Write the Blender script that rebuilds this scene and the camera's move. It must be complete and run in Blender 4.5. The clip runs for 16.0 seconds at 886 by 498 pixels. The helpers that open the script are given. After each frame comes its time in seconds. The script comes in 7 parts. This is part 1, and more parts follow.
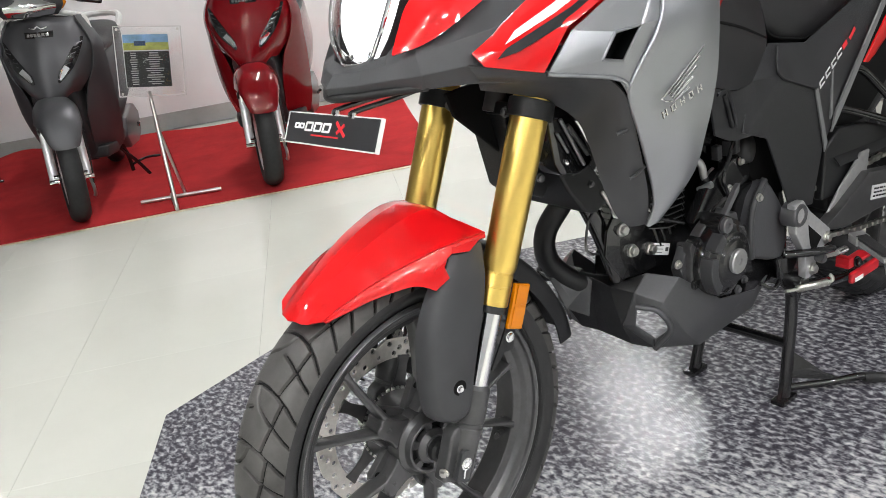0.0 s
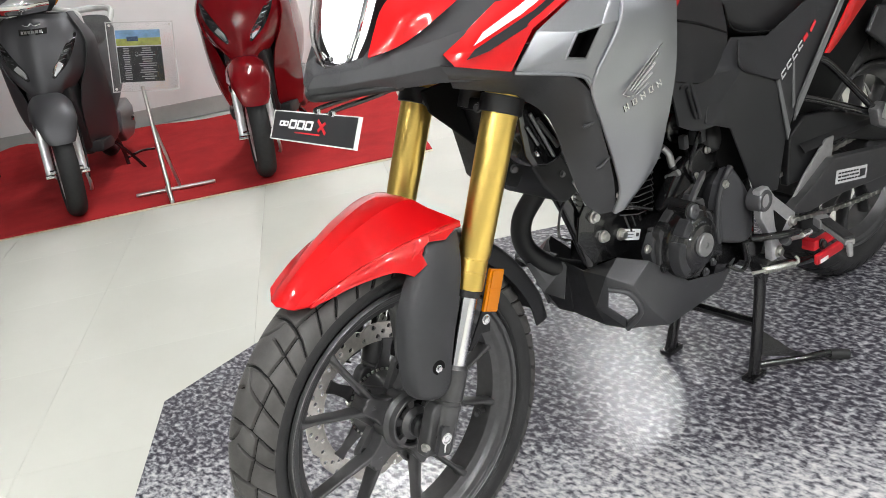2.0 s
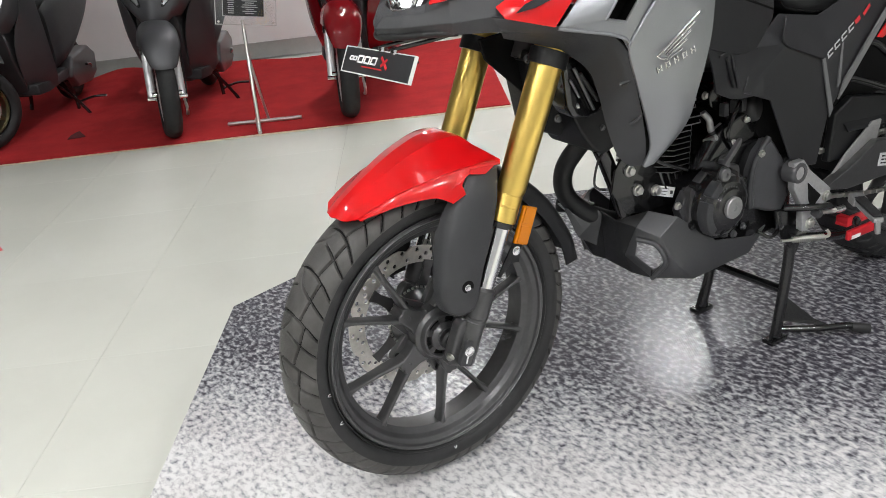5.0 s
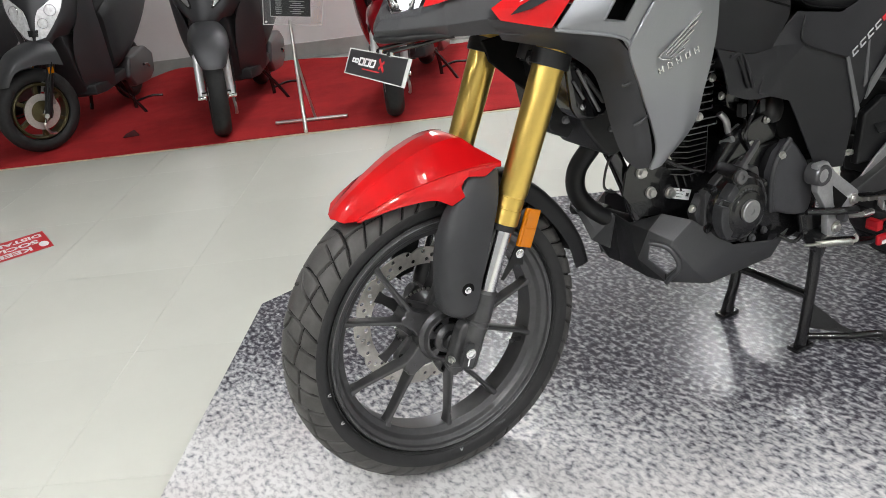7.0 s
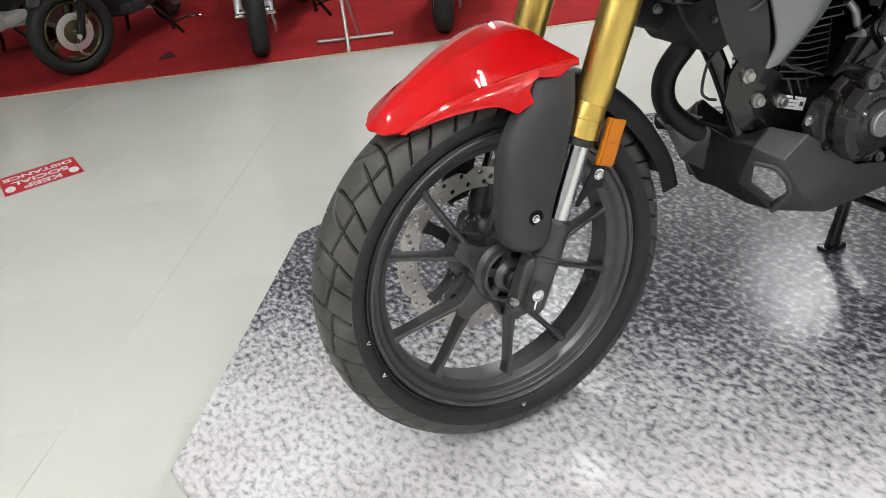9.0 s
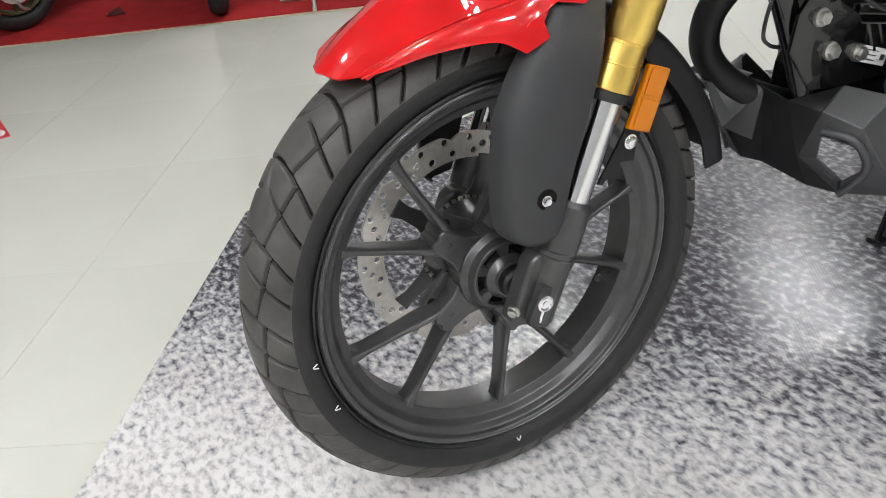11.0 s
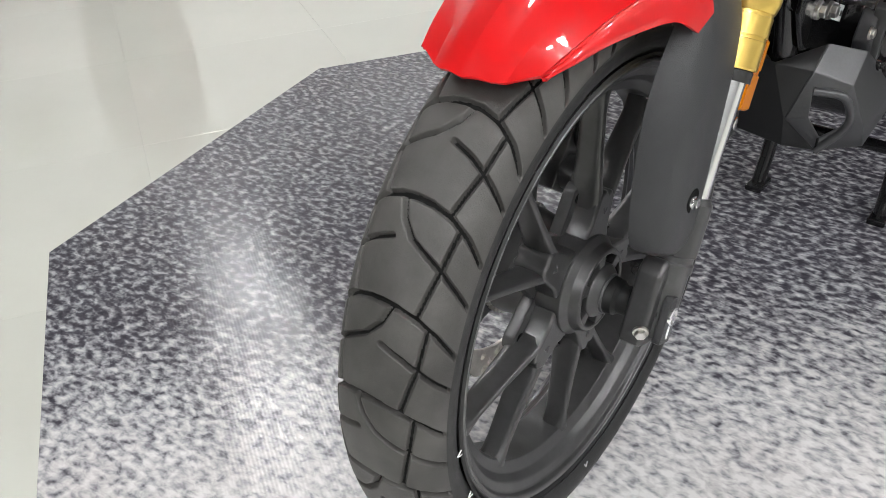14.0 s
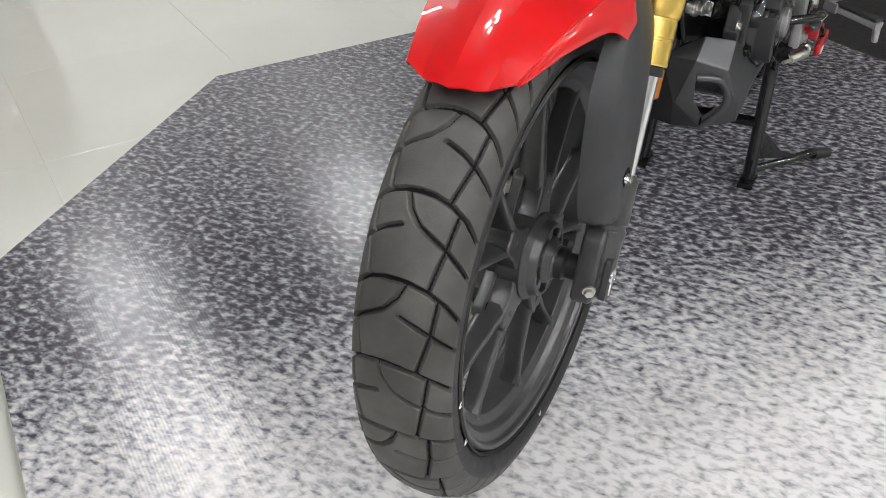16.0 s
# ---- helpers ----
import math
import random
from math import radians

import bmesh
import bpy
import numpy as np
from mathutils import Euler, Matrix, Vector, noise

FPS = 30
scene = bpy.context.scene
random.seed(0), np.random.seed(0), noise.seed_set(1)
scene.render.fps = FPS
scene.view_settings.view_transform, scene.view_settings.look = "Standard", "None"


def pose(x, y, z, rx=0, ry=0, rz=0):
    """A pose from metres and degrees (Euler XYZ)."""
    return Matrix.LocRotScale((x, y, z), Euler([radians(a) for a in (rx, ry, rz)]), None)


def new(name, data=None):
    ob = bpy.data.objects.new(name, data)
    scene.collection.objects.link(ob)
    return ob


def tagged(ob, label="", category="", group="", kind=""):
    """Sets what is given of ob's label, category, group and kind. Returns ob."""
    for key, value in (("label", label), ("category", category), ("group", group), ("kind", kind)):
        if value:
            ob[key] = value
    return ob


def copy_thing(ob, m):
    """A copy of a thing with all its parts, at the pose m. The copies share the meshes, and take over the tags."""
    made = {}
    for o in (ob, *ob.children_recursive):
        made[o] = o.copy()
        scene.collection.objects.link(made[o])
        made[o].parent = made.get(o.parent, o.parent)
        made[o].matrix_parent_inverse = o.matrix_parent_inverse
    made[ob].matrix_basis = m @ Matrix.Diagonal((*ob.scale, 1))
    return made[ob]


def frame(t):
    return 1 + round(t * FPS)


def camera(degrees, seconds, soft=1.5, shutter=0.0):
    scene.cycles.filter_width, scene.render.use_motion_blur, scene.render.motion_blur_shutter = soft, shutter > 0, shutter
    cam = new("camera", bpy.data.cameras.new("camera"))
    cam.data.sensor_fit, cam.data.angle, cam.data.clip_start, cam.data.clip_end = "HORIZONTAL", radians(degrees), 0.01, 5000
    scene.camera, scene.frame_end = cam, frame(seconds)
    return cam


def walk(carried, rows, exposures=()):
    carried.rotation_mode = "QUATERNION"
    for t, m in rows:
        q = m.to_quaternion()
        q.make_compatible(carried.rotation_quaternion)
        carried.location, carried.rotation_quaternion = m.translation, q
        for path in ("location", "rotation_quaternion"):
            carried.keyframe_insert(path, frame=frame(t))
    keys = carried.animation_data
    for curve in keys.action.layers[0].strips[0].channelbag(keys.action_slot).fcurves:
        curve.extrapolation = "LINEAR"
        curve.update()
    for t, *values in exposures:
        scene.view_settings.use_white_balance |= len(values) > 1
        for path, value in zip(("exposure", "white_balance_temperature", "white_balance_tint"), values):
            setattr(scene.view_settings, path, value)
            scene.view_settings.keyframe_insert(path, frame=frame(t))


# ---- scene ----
cam = camera(54.9, 16.0, soft=0.9)
ROWS = [
    (0.0, -0.5858, -0.9781, 1.0358, 68.348, 8.694, -38.986),
    (0.5, -0.5798, -0.9704, 1.0434, 68.404, 8.914, -39.412),
    (1.0, -0.5613, -0.9837, 1.0468, 68.374, 9.163, -39.872),
    (1.5, -0.5738, -1.0129, 1.0434, 67.946, 9.280, -39.658),
    (2.0, -0.6060, -1.0550, 1.0602, 67.471, 9.392, -39.484),
    (2.5, -0.6695, -1.1265, 1.0563, 67.496, 8.967, -39.662),
    (3.0, -0.7002, -1.1793, 1.0578, 67.548, 8.173, -39.244),
    (3.5, -0.7185, -1.2032, 1.0722, 67.677, 7.260, -38.748),
    (4.0, -0.7034, -1.2012, 1.0735, 66.253, 6.418, -36.501),
    (6.5, -0.5730, -1.2838, 1.0618, 65.911, 6.769, -28.868),
    (7.0, -0.5558, -1.2779, 1.0638, 65.993, 7.342, -28.127),
    (7.5, -0.5414, -1.2762, 1.0586, 65.941, 7.948, -27.374),
    (8.0, -0.5304, -1.2737, 1.0535, 65.937, 8.366, -26.754),
    (8.5, -0.5202, -1.2435, 1.0276, 65.637, 8.687, -25.981),
    (9.0, -0.4805, -1.0614, 0.9486, 61.770, 8.566, -25.160),
    (11.5, -0.3761, -0.7846, 0.8110, 59.681, 6.634, -26.947),
    (12.0, -0.4321, -0.8229, 0.8655, 59.000, 6.061, -28.175),
    (12.5, -0.5329, -0.8076, 0.8840, 58.386, 4.330, -32.374),
    (13.0, -0.6149, -0.6841, 0.8517, 57.951, 3.845, -37.779),
    (13.5, -0.6050, -0.4663, 0.8120, 57.134, 2.677, -46.559),
    (14.0, -0.6094, -0.3674, 0.8064, 55.794, 2.149, -50.916),
    (14.5, -0.6519, -0.3878, 0.8254, 55.316, 2.030, -52.245),
    (15.0, -0.7422, -0.4640, 0.8502, 55.928, 2.305, -53.233),
    (15.5, -0.7924, -0.4827, 0.8655, 56.585, 2.119, -54.688),
    (16.0, -0.7544, -0.3366, 0.8711, 54.964, 0.989, -61.050),
]
walk(cam, [(t, pose(*p)) for t, *p in ROWS], ((0.0, 0.21), (3.0, 0.20), (4.0, 0.06), (6.5, -0.09), (9.0, -0.18), (11.5, -0.08), (12.5, -0.16), (13.5, -0.08), (14.5, 0.0), (16.0, -0.15)))


# ---- light ----
world = bpy.data.worlds.new("showroom_air")
scene.world = world
world.use_nodes = True
world.node_tree.nodes["Background"].inputs[0].default_value = (0.88, 0.94, 1.0, 1)
world.node_tree.nodes["Background"].inputs[1].default_value = 0.04
scene.view_settings.exposure = 0.0

FLOOR = -0.12      # showroom floor; the top of the display platform is z = 0
CEIL = 2.75
ROOM = radians(-29.5)
RU = Vector((math.cos(ROOM), math.sin(ROOM), 0))
RV = Vector((-math.sin(ROOM), math.cos(ROOM), 0))


def room(u, v, z=0.0):
    """A point by the room's own axes: u along the back wall, v towards it."""
    p = RU * u + RV * v
    return Vector((p.x, p.y, z))


ROOMX = Matrix.Rotation(ROOM, 4, "Z")


# ---- materials ----
def material(name, colour, rough=0.5, metal=0.0, coat=0.0, noise_scale=0.0, vary=0.0, bump=0.0, bump_scale=0.0, spec=0.5, rough_vary=0.0):
    m = bpy.data.materials.new(name)
    m.use_nodes = True
    nt = m.node_tree
    b = nt.nodes["Principled BSDF"]
    b.inputs["Base Color"].default_value = (*colour, 1)
    b.inputs["Roughness"].default_value = rough
    b.inputs["Metallic"].default_value = metal
    b.inputs["Coat Weight"].default_value = coat
    b.inputs["Coat Roughness"].default_value = 0.025
    b.inputs["Specular IOR Level"].default_value = spec
    co = nt.nodes.new("ShaderNodeTexCoord")
    if vary > 0:
        n1 = nt.nodes.new("ShaderNodeTexNoise")
        n1.inputs["Scale"].default_value = noise_scale
        n1.inputs["Detail"].default_value = 8
        n1.inputs["Roughness"].default_value = 0.65
        nt.links.new(co.outputs["Object"], n1.inputs["Vector"])
        mr = nt.nodes.new("ShaderNodeMapRange")
        mr.inputs[1].default_value, mr.inputs[2].default_value = 0.3, 0.7
        mr.inputs[3].default_value, mr.inputs[4].default_value = 1 - vary, 1 + vary
        nt.links.new(n1.outputs["Fac"], mr.inputs[0])
        mx = nt.nodes.new("ShaderNodeMix")
        mx.data_type, mx.blend_type = "RGBA", "MULTIPLY"
        mx.inputs[0].default_value = 1
        mx.inputs[6].default_value = (*colour, 1)
        nt.links.new(mr.outputs[0], mx.inputs[7])
        nt.links.new(mx.outputs[2], b.inputs["Base Color"])
        if rough_vary > 0:
            r2 = nt.nodes.new("ShaderNodeMapRange")
            r2.inputs[1].default_value, r2.inputs[2].default_value = 0.3, 0.7
            r2.inputs[3].default_value, r2.inputs[4].default_value = rough - rough_vary, rough + rough_vary
            nt.links.new(n1.outputs["Fac"], r2.inputs[0])
            nt.links.new(r2.outputs[0], b.inputs["Roughness"])
    if bump > 0:
        n2 = nt.nodes.new("ShaderNodeTexNoise")
        n2.inputs["Scale"].default_value = bump_scale
        n2.inputs["Detail"].default_value = 3
        nt.links.new(co.outputs["Object"], n2.inputs["Vector"])
        bp = nt.nodes.new("ShaderNodeBump")
        bp.inputs["Strength"].default_value = bump
        bp.inputs["Distance"].default_value = 0.001
        nt.links.new(n2.outputs["Fac"], bp.inputs["Height"])
        nt.links.new(bp.outputs[0], b.inputs["Normal"])
    return m


def glow(name, colour, strength):
    m = bpy.data.materials.new(name)
    m.use_nodes = True
    b = m.node_tree.nodes["Principled BSDF"]
    b.inputs["Base Color"].default_value = (0.8, 0.8, 0.8, 1)
    b.inputs["Emission Color"].default_value = (*colour, 1)
    b.inputs["Emission Strength"].default_value = strength
    return m


def clear(name, colour=(1, 1, 1), rough=0.02):
    m = bpy.data.materials.new(name)
    m.use_nodes = True
    b = m.node_tree.nodes["Principled BSDF"]
    b.inputs["Base Color"].default_value = (*colour, 1)
    b.inputs["Roughness"].default_value = rough
    b.inputs["Transmission Weight"].default_value = 1
    b.inputs["IOR"].default_value = 1.3
    return m


RUBBER = material("tyre_rubber", (0.022, 0.022, 0.0225), 0.52, noise_scale=40, vary=0.25, bump=0.3, bump_scale=700, rough_vary=0.1, spec=0.3)
TREAD = material("dusty_tread_rubber", (0.060, 0.0575, 0.0550), 0.50, noise_scale=16, vary=0.38, bump=0.3, bump_scale=900, spec=0.35)
MATTE = material("matte_black_plastic", (0.009, 0.0092, 0.0100), 0.42, noise_scale=30, vary=0.15, bump=0.25, bump_scale=1500, spec=0.35)
# the dark grey plastic again, darkened for covers that lie in shade
SHADED_PLASTIC = material("shaded_dark_grey_plastic", (0.015, 0.0152, 0.0170), 0.38, noise_scale=22, vary=0.14, bump=0.35, bump_scale=1300, spec=0.45)
GREY_PLASTIC = material("dark_grey_grained_plastic", (0.032, 0.0325, 0.035), 0.42, noise_scale=25, vary=0.1, bump=0.35, bump_scale=1300, spec=0.4)
SKID_PAINT = material("dark_silver_paint", (0.075, 0.0755, 0.079), 0.36, metal=0.55, noise_scale=300, vary=0.08, bump=0.1, bump_scale=700)
ALLOY_BLACK = material("black_alloy", (0.056, 0.0555, 0.057), 0.30, metal=0.35, noise_scale=60, vary=0.2, bump=0.1, bump_scale=600, spec=0.75)
BLACK_GLOSS = material("black_enamel", (0.0055, 0.0055, 0.006), 0.20, coat=0.75, noise_scale=20, vary=0.2, spec=0.4)
RED = material("red_gloss_paint", (0.54, 0.005, 0.007), 0.3, coat=1.0, noise_scale=3, vary=0.03, spec=0.08)
DEEP_RED = material("candy_red_paint", (0.155, 0.002, 0.005), 0.35, coat=1.0, noise_scale=400, vary=0.08, spec=0.02)
SILVER = material("silver_metallic_paint", (0.25, 0.256, 0.270), 0.36, metal=0.88, coat=0.2, noise_scale=900, vary=0.06)
GOLD = material("gold_anodised", (0.88, 0.62, 0.165), 0.30, metal=1.0, noise_scale=60, vary=0.03)
CHROME = material("chrome", (0.86, 0.86, 0.87), 0.08, metal=1.0)
STEEL = material("zinc_steel", (0.62, 0.61, 0.58), 0.3, metal=1.0, noise_scale=150, vary=0.12)
BRUSHED = material("brushed_disc_steel", (0.64, 0.615, 0.58), 0.42, metal=0.75, noise_scale=120, vary=0.12)
CAST = material("cast_aluminium", (0.34, 0.34, 0.34), 0.42, metal=0.8, noise_scale=150, vary=0.12, bump=0.2, bump_scale=500)
# lighter grey that stands for the glint along the rim's lip
RIM_GLINT = material("rim_glint_grey", (0.17, 0.17, 0.175), 0.35, metal=0.5, noise_scale=90, vary=0.3)
GUN = material("gunmetal_paint", (0.098, 0.098, 0.103), 0.32, metal=0.5, coat=0.6, noise_scale=500, vary=0.08)
ORANGE = material("amber_reflector", (0.54, 0.165, 0.001), 0.2, coat=0.3, bump=0.2, bump_scale=300, spec=0.3)
WHITE = material("white_print", (0.82, 0.82, 0.82), 0.4)
BADGE_WHITE = material("grey_white_print", (0.50, 0.50, 0.51), 0.4)
RED_PRINT = material("red_print", (0.62, 0.02, 0.03), 0.4)
BLACK_PRINT = material("black_print", (0.008, 0.008, 0.009), 0.45, spec=0.2)
# near-black for hollows and gaps; their shade is put into the colour
HOLE = material("hollow_shade", (0.006, 0.006, 0.006), 0.8, spec=0.1)
SEATV = material("seat_vinyl", (0.013, 0.013, 0.014), 0.5, noise_scale=50, vary=0.1, bump=0.4, bump_scale=900, spec=0.35)
WALLP = material("white_wall_paint", (0.84, 0.845, 0.84), 0.7, noise_scale=2.5, vary=0.03, bump=0.15, bump_scale=120)
# grey of the unseen walls, chosen dark to cut bounced light
UNSEEN_WALL = material("unseen_wall_grey", (0.28, 0.28, 0.285), 0.7, noise_scale=2.5, vary=0.05)
CEILP = material("ceiling_board", (0.30, 0.30, 0.30), 0.8, noise_scale=3, vary=0.02)
SKIRT = material("grey_skirting_tile", (0.40, 0.40, 0.385), 0.3, noise_scale=12, vary=0.08)
TILE = material("cream_vitrified_tile", (0.62, 0.623, 0.566), 0.07, noise_scale=1.7, vary=0.035, spec=0.5, rough_vary=0.03)
GROUT = material("tile_grout", (0.60, 0.605, 0.57), 0.3)
WOOD = material("dark_brown_laminate", (0.075, 0.048, 0.032), 0.4, noise_scale=9, vary=0.25)
LAMP_GLASS = clear("lamp_lens")
ACRYLIC = clear("acrylic_sheet")
LED = glow("led_spot", (0.98, 0.985, 0.985), 345.0)
TUBE = glow("led_batten_cover", (0.98, 0.985, 0.985), 102.0)
DRL = glow("daylight_lamp", (0.95, 0.98, 1.0), 1.6)


def carpet_material():
    m = material("red_felt_carpet", (0.37, 0.021, 0.023), 0.95, noise_scale=5, vary=0.22, bump=0.8, bump_scale=600, spec=0.15)
    return m


CARPET = carpet_material()


def vinyl_material():
    """Printed granite sheet: dark with pale flecks at one side, fading to white with dark flecks."""
    m = bpy.data.materials.new("printed_granite_vinyl")
    m.use_nodes = True
    nt = m.node_tree
    N, Lk = nt.nodes, nt.links
    b = N["Principled BSDF"]
    co = N.new("ShaderNodeTexCoord")

    def mapped(rot, scale, kind="POINT"):
        mp = N.new("ShaderNodeMapping")
        mp.vector_type = kind
        mp.inputs["Rotation"].default_value = (0, 0, radians(rot))
        mp.inputs["Scale"].default_value = scale
        Lk.new(co.outputs["Object"], mp.inputs["Vector"])
        return mp

    def noise_tex(mp, scale, detail, rough=0.5, dist=0.0):
        n = N.new("ShaderNodeTexNoise")
        n.inputs["Scale"].default_value = scale
        n.inputs["Detail"].default_value = detail
        n.inputs["Roughness"].default_value = rough
        n.inputs["Distortion"].default_value = dist
        Lk.new(mp.outputs[0], n.inputs["Vector"])
        return n

    def ramp(src, stops):
        r = N.new("ShaderNodeValToRGB")
        els = r.color_ramp.elements
        els[0].position, els[0].color = stops[0][0], (*stops[0][1], 1)
        els[1].position, els[1].color = stops[-1][0], (*stops[-1][1], 1)
        for p, c in stops[1:-1]:
            e = els.new(p)
            e.color = (*c, 1)
        Lk.new(src, r.inputs[0])
        return r

    # flecks lie long in one direction of the print; their share grows with the fade
    fleck = mapped(-86, (1.55, 1.0, 1.0), "TEXTURE")
    fleck_n = noise_tex(fleck, 92, 2.0, 0.5, 0.25)
    grain_n = noise_tex(fleck, 230, 3.0, 0.6, 0.2)
    # the fade of the print, along one direction of the sheet
    grad = mapped(-43, (1, 1, 1))
    sep = N.new("ShaderNodeSeparateXYZ")
    Lk.new(grad.outputs[0], sep.inputs[0])
    add = N.new("ShaderNodeMath")
    add.operation = "MULTIPLY_ADD"
    wob = noise_tex(mapped(0, (1, 1, 1)), 14, 5, 0.65)
    Lk.new(wob.outputs["Fac"], add.inputs[0])
    add.inputs[1].default_value = 0.35
    Lk.new(sep.outputs[0], add.inputs[2])
    fade = ramp(add.outputs[0], [(0.09, (0, 0, 0)), (0.25, (0.35, 0.35, 0.35)), (0.52, (1, 1, 1))])
    lift = N.new("ShaderNodeMath")
    lift.operation = "MULTIPLY_ADD"
    Lk.new(fade.outputs[0], lift.inputs[0])
    lift.inputs[1].default_value = -0.335
    Lk.new(fleck_n.outputs["Fac"], lift.inputs[2])
    both = N.new("ShaderNodeMath")
    both.operation = "MULTIPLY_ADD"
    Lk.new(grain_n.outputs["Fac"], both.inputs[0])
    both.inputs[1].default_value = 0.16
    Lk.new(lift.outputs[0], both.inputs[2])
    print_col = ramp(both.outputs[0], [(0.06, (0.037, 0.035, 0.044)), (0.198, (0.069, 0.066, 0.081)), (0.290, (0.170, 0.170, 0.186)), (0.395, (0.34, 0.340, 0.360)), (0.50, (0.50, 0.492, 0.498)), (0.66, (0.665, 0.655, 0.652))])
    blotch = noise_tex(mapped(0, (1, 1, 1)), 5, 4)
    tint = ramp(blotch.outputs["Fac"], [(0.35, (0.93, 0.91, 0.91)), (0.6, (1, 1, 1))])
    col = N.new("ShaderNodeMix")
    col.data_type, col.blend_type = "RGBA", "MULTIPLY"
    col.inputs[0].default_value = 1
    Lk.new(print_col.outputs[0], col.inputs[6])
    Lk.new(tint.outputs[0], col.inputs[7])
    Lk.new(col.outputs[2], b.inputs["Base Color"])
    b.inputs["Roughness"].default_value = 0.175
    b.inputs["Specular IOR Level"].default_value = 0.33
    # fine pressed ribs of the sheet
    wv = N.new("ShaderNodeTexWave")
    wv.inputs["Scale"].default_value = 63
    wv.inputs["Distortion"].default_value = 0.6
    Lk.new(mapped(30, (1, 1, 1)).outputs[0], wv.inputs["Vector"])
    bp = N.new("ShaderNodeBump")
    bp.inputs["Strength"].default_value = 0.11
    bp.inputs["Distance"].default_value = 0.0006
    Lk.new(wv.outputs["Fac"], bp.inputs["Height"])
    # slack waves where the sheet is not stuck down flat
    slack = noise_tex(mapped(30, (1.0, 2.2, 1.0)), 9, 3, 0.55, 0.4)
    wave = N.new("ShaderNodeBump")
    wave.inputs["Strength"].default_value = 0.8
    wave.inputs["Distance"].default_value = 0.0022
    Lk.new(slack.outputs["Fac"], wave.inputs["Height"])
    Lk.new(wave.outputs[0], bp.inputs["Normal"])
    Lk.new(bp.outputs[0], b.inputs["Normal"])
    return m


VINYL = vinyl_material()


# ---- mesh helpers ----
def finish(bm, name, mat, angle=35, bevel=0.0, segs=2):
    bmesh.ops.remove_doubles(bm, verts=bm.verts, dist=1e-6)
    bmesh.ops.recalc_face_normals(bm, faces=bm.faces)
    if bevel > 0:
        sharp = [e for e in bm.edges if len(e.link_faces) == 2 and e.calc_face_angle(0) > radians(25)]
        bmesh.ops.bevel(bm, geom=sharp, offset=bevel, segments=segs, profile=0.5, affect="EDGES", clamp_overlap=True)
    for f in bm.faces:
        f.smooth = True
    for e in bm.edges:
        e.smooth = not (len(e.link_faces) == 2 and e.calc_face_angle(0) > radians(angle))
    flat = []
    if bevel > 0:
        # rounded edges turn between faces that stay flat
        for v in bm.verts:
            n = Vector((0, 0, 0))
            if all(e.smooth for e in v.link_edges):
                for f in v.link_faces:
                    n += f.normal * f.calc_area()
                n.normalize()
            flat.append(n)
    me = bpy.data.meshes.new(name)
    bm.to_mesh(me)
    bm.free()
    if any(n.length > 0.5 for n in flat):
        me.normals_split_custom_set([flat[c.vertex_index] for c in me.loops])
    me.materials.append(mat)
    return me


def part(name, bm, mat, parent=None, label="", angle=35, bevel=0.0, segs=2):
    ob = new(name, finish(bm, name, mat, angle, bevel, segs))
    if parent is not None:
        ob.parent = parent
    if label:
        tagged(ob, label=label)
    return ob


def thing(name, at, label, category, group="", kind=""):
    ob = new(name)
    ob.matrix_basis = at
    return tagged(ob, label, category, group, kind)


def B():
    return bmesh.new()


def join(*bms):
    out = B()
    for b in bms:
        me = bpy.data.meshes.new("tmp")
        b.to_mesh(me)
        b.free()
        out.from_mesh(me)
        bpy.data.meshes.remove(me)
    return out


def box(c, s, rot=None):
    b = B()
    bmesh.ops.create_cube(b, size=1.0)
    m = Matrix.Translation(c) @ (rot or Matrix.Identity(4)) @ Matrix.Diagonal((*s, 1))
    bmesh.ops.transform(b, matrix=m, verts=b.verts)
    return b


def frame_to(a, c):
    """A turn that takes z to the way from a to c."""
    d = (Vector(c) - Vector(a)).normalized()
    return d.to_track_quat("Z", "Y").to_matrix().to_4x4()


def rod(a, c, r0, r1=None, n=20):
    b = B()
    a, c = Vector(a), Vector(c)
    bmesh.ops.create_cone(b, cap_ends=True, cap_tris=False, segments=n, radius1=r0, radius2=r0 if r1 is None else r1, depth=(c - a).length)
    bmesh.ops.transform(b, matrix=Matrix.Translation((a + c) / 2) @ frame_to(a, c), verts=b.verts)
    return b


def spin(profile, a, axis, n=48, closed=False):
    """A lathed form: profile rows of (distance along the axis, radius), from the point a."""
    b = B()
    m = Matrix.Translation(a) @ frame_to((0, 0, 0), axis)
    rings = []
    for h, r in profile:
        if r < 1e-6:
            rings.append([b.verts.new(m @ Vector((0, 0, h)))])
        else:
            rings.append([b.verts.new(m @ Vector((r * math.cos(2 * math.pi * i / n), r * math.sin(2 * math.pi * i / n), h))) for i in range(n)])
    pairs = list(zip(rings, rings[1:])) + ([(rings[-1], rings[0])] if closed else [])
    for p, q in pairs:
        for i in range(n):
            j = (i + 1) % n
            if len(p) == 1 and len(q) == 1:
                continue
            if len(p) == 1:
                b.faces.new((p[0], q[i], q[j]))
            elif len(q) == 1:
                b.faces.new((p[i], p[j], q[0]))
            else:
                b.faces.new((p[i], p[j], q[j], q[i]))
    return b


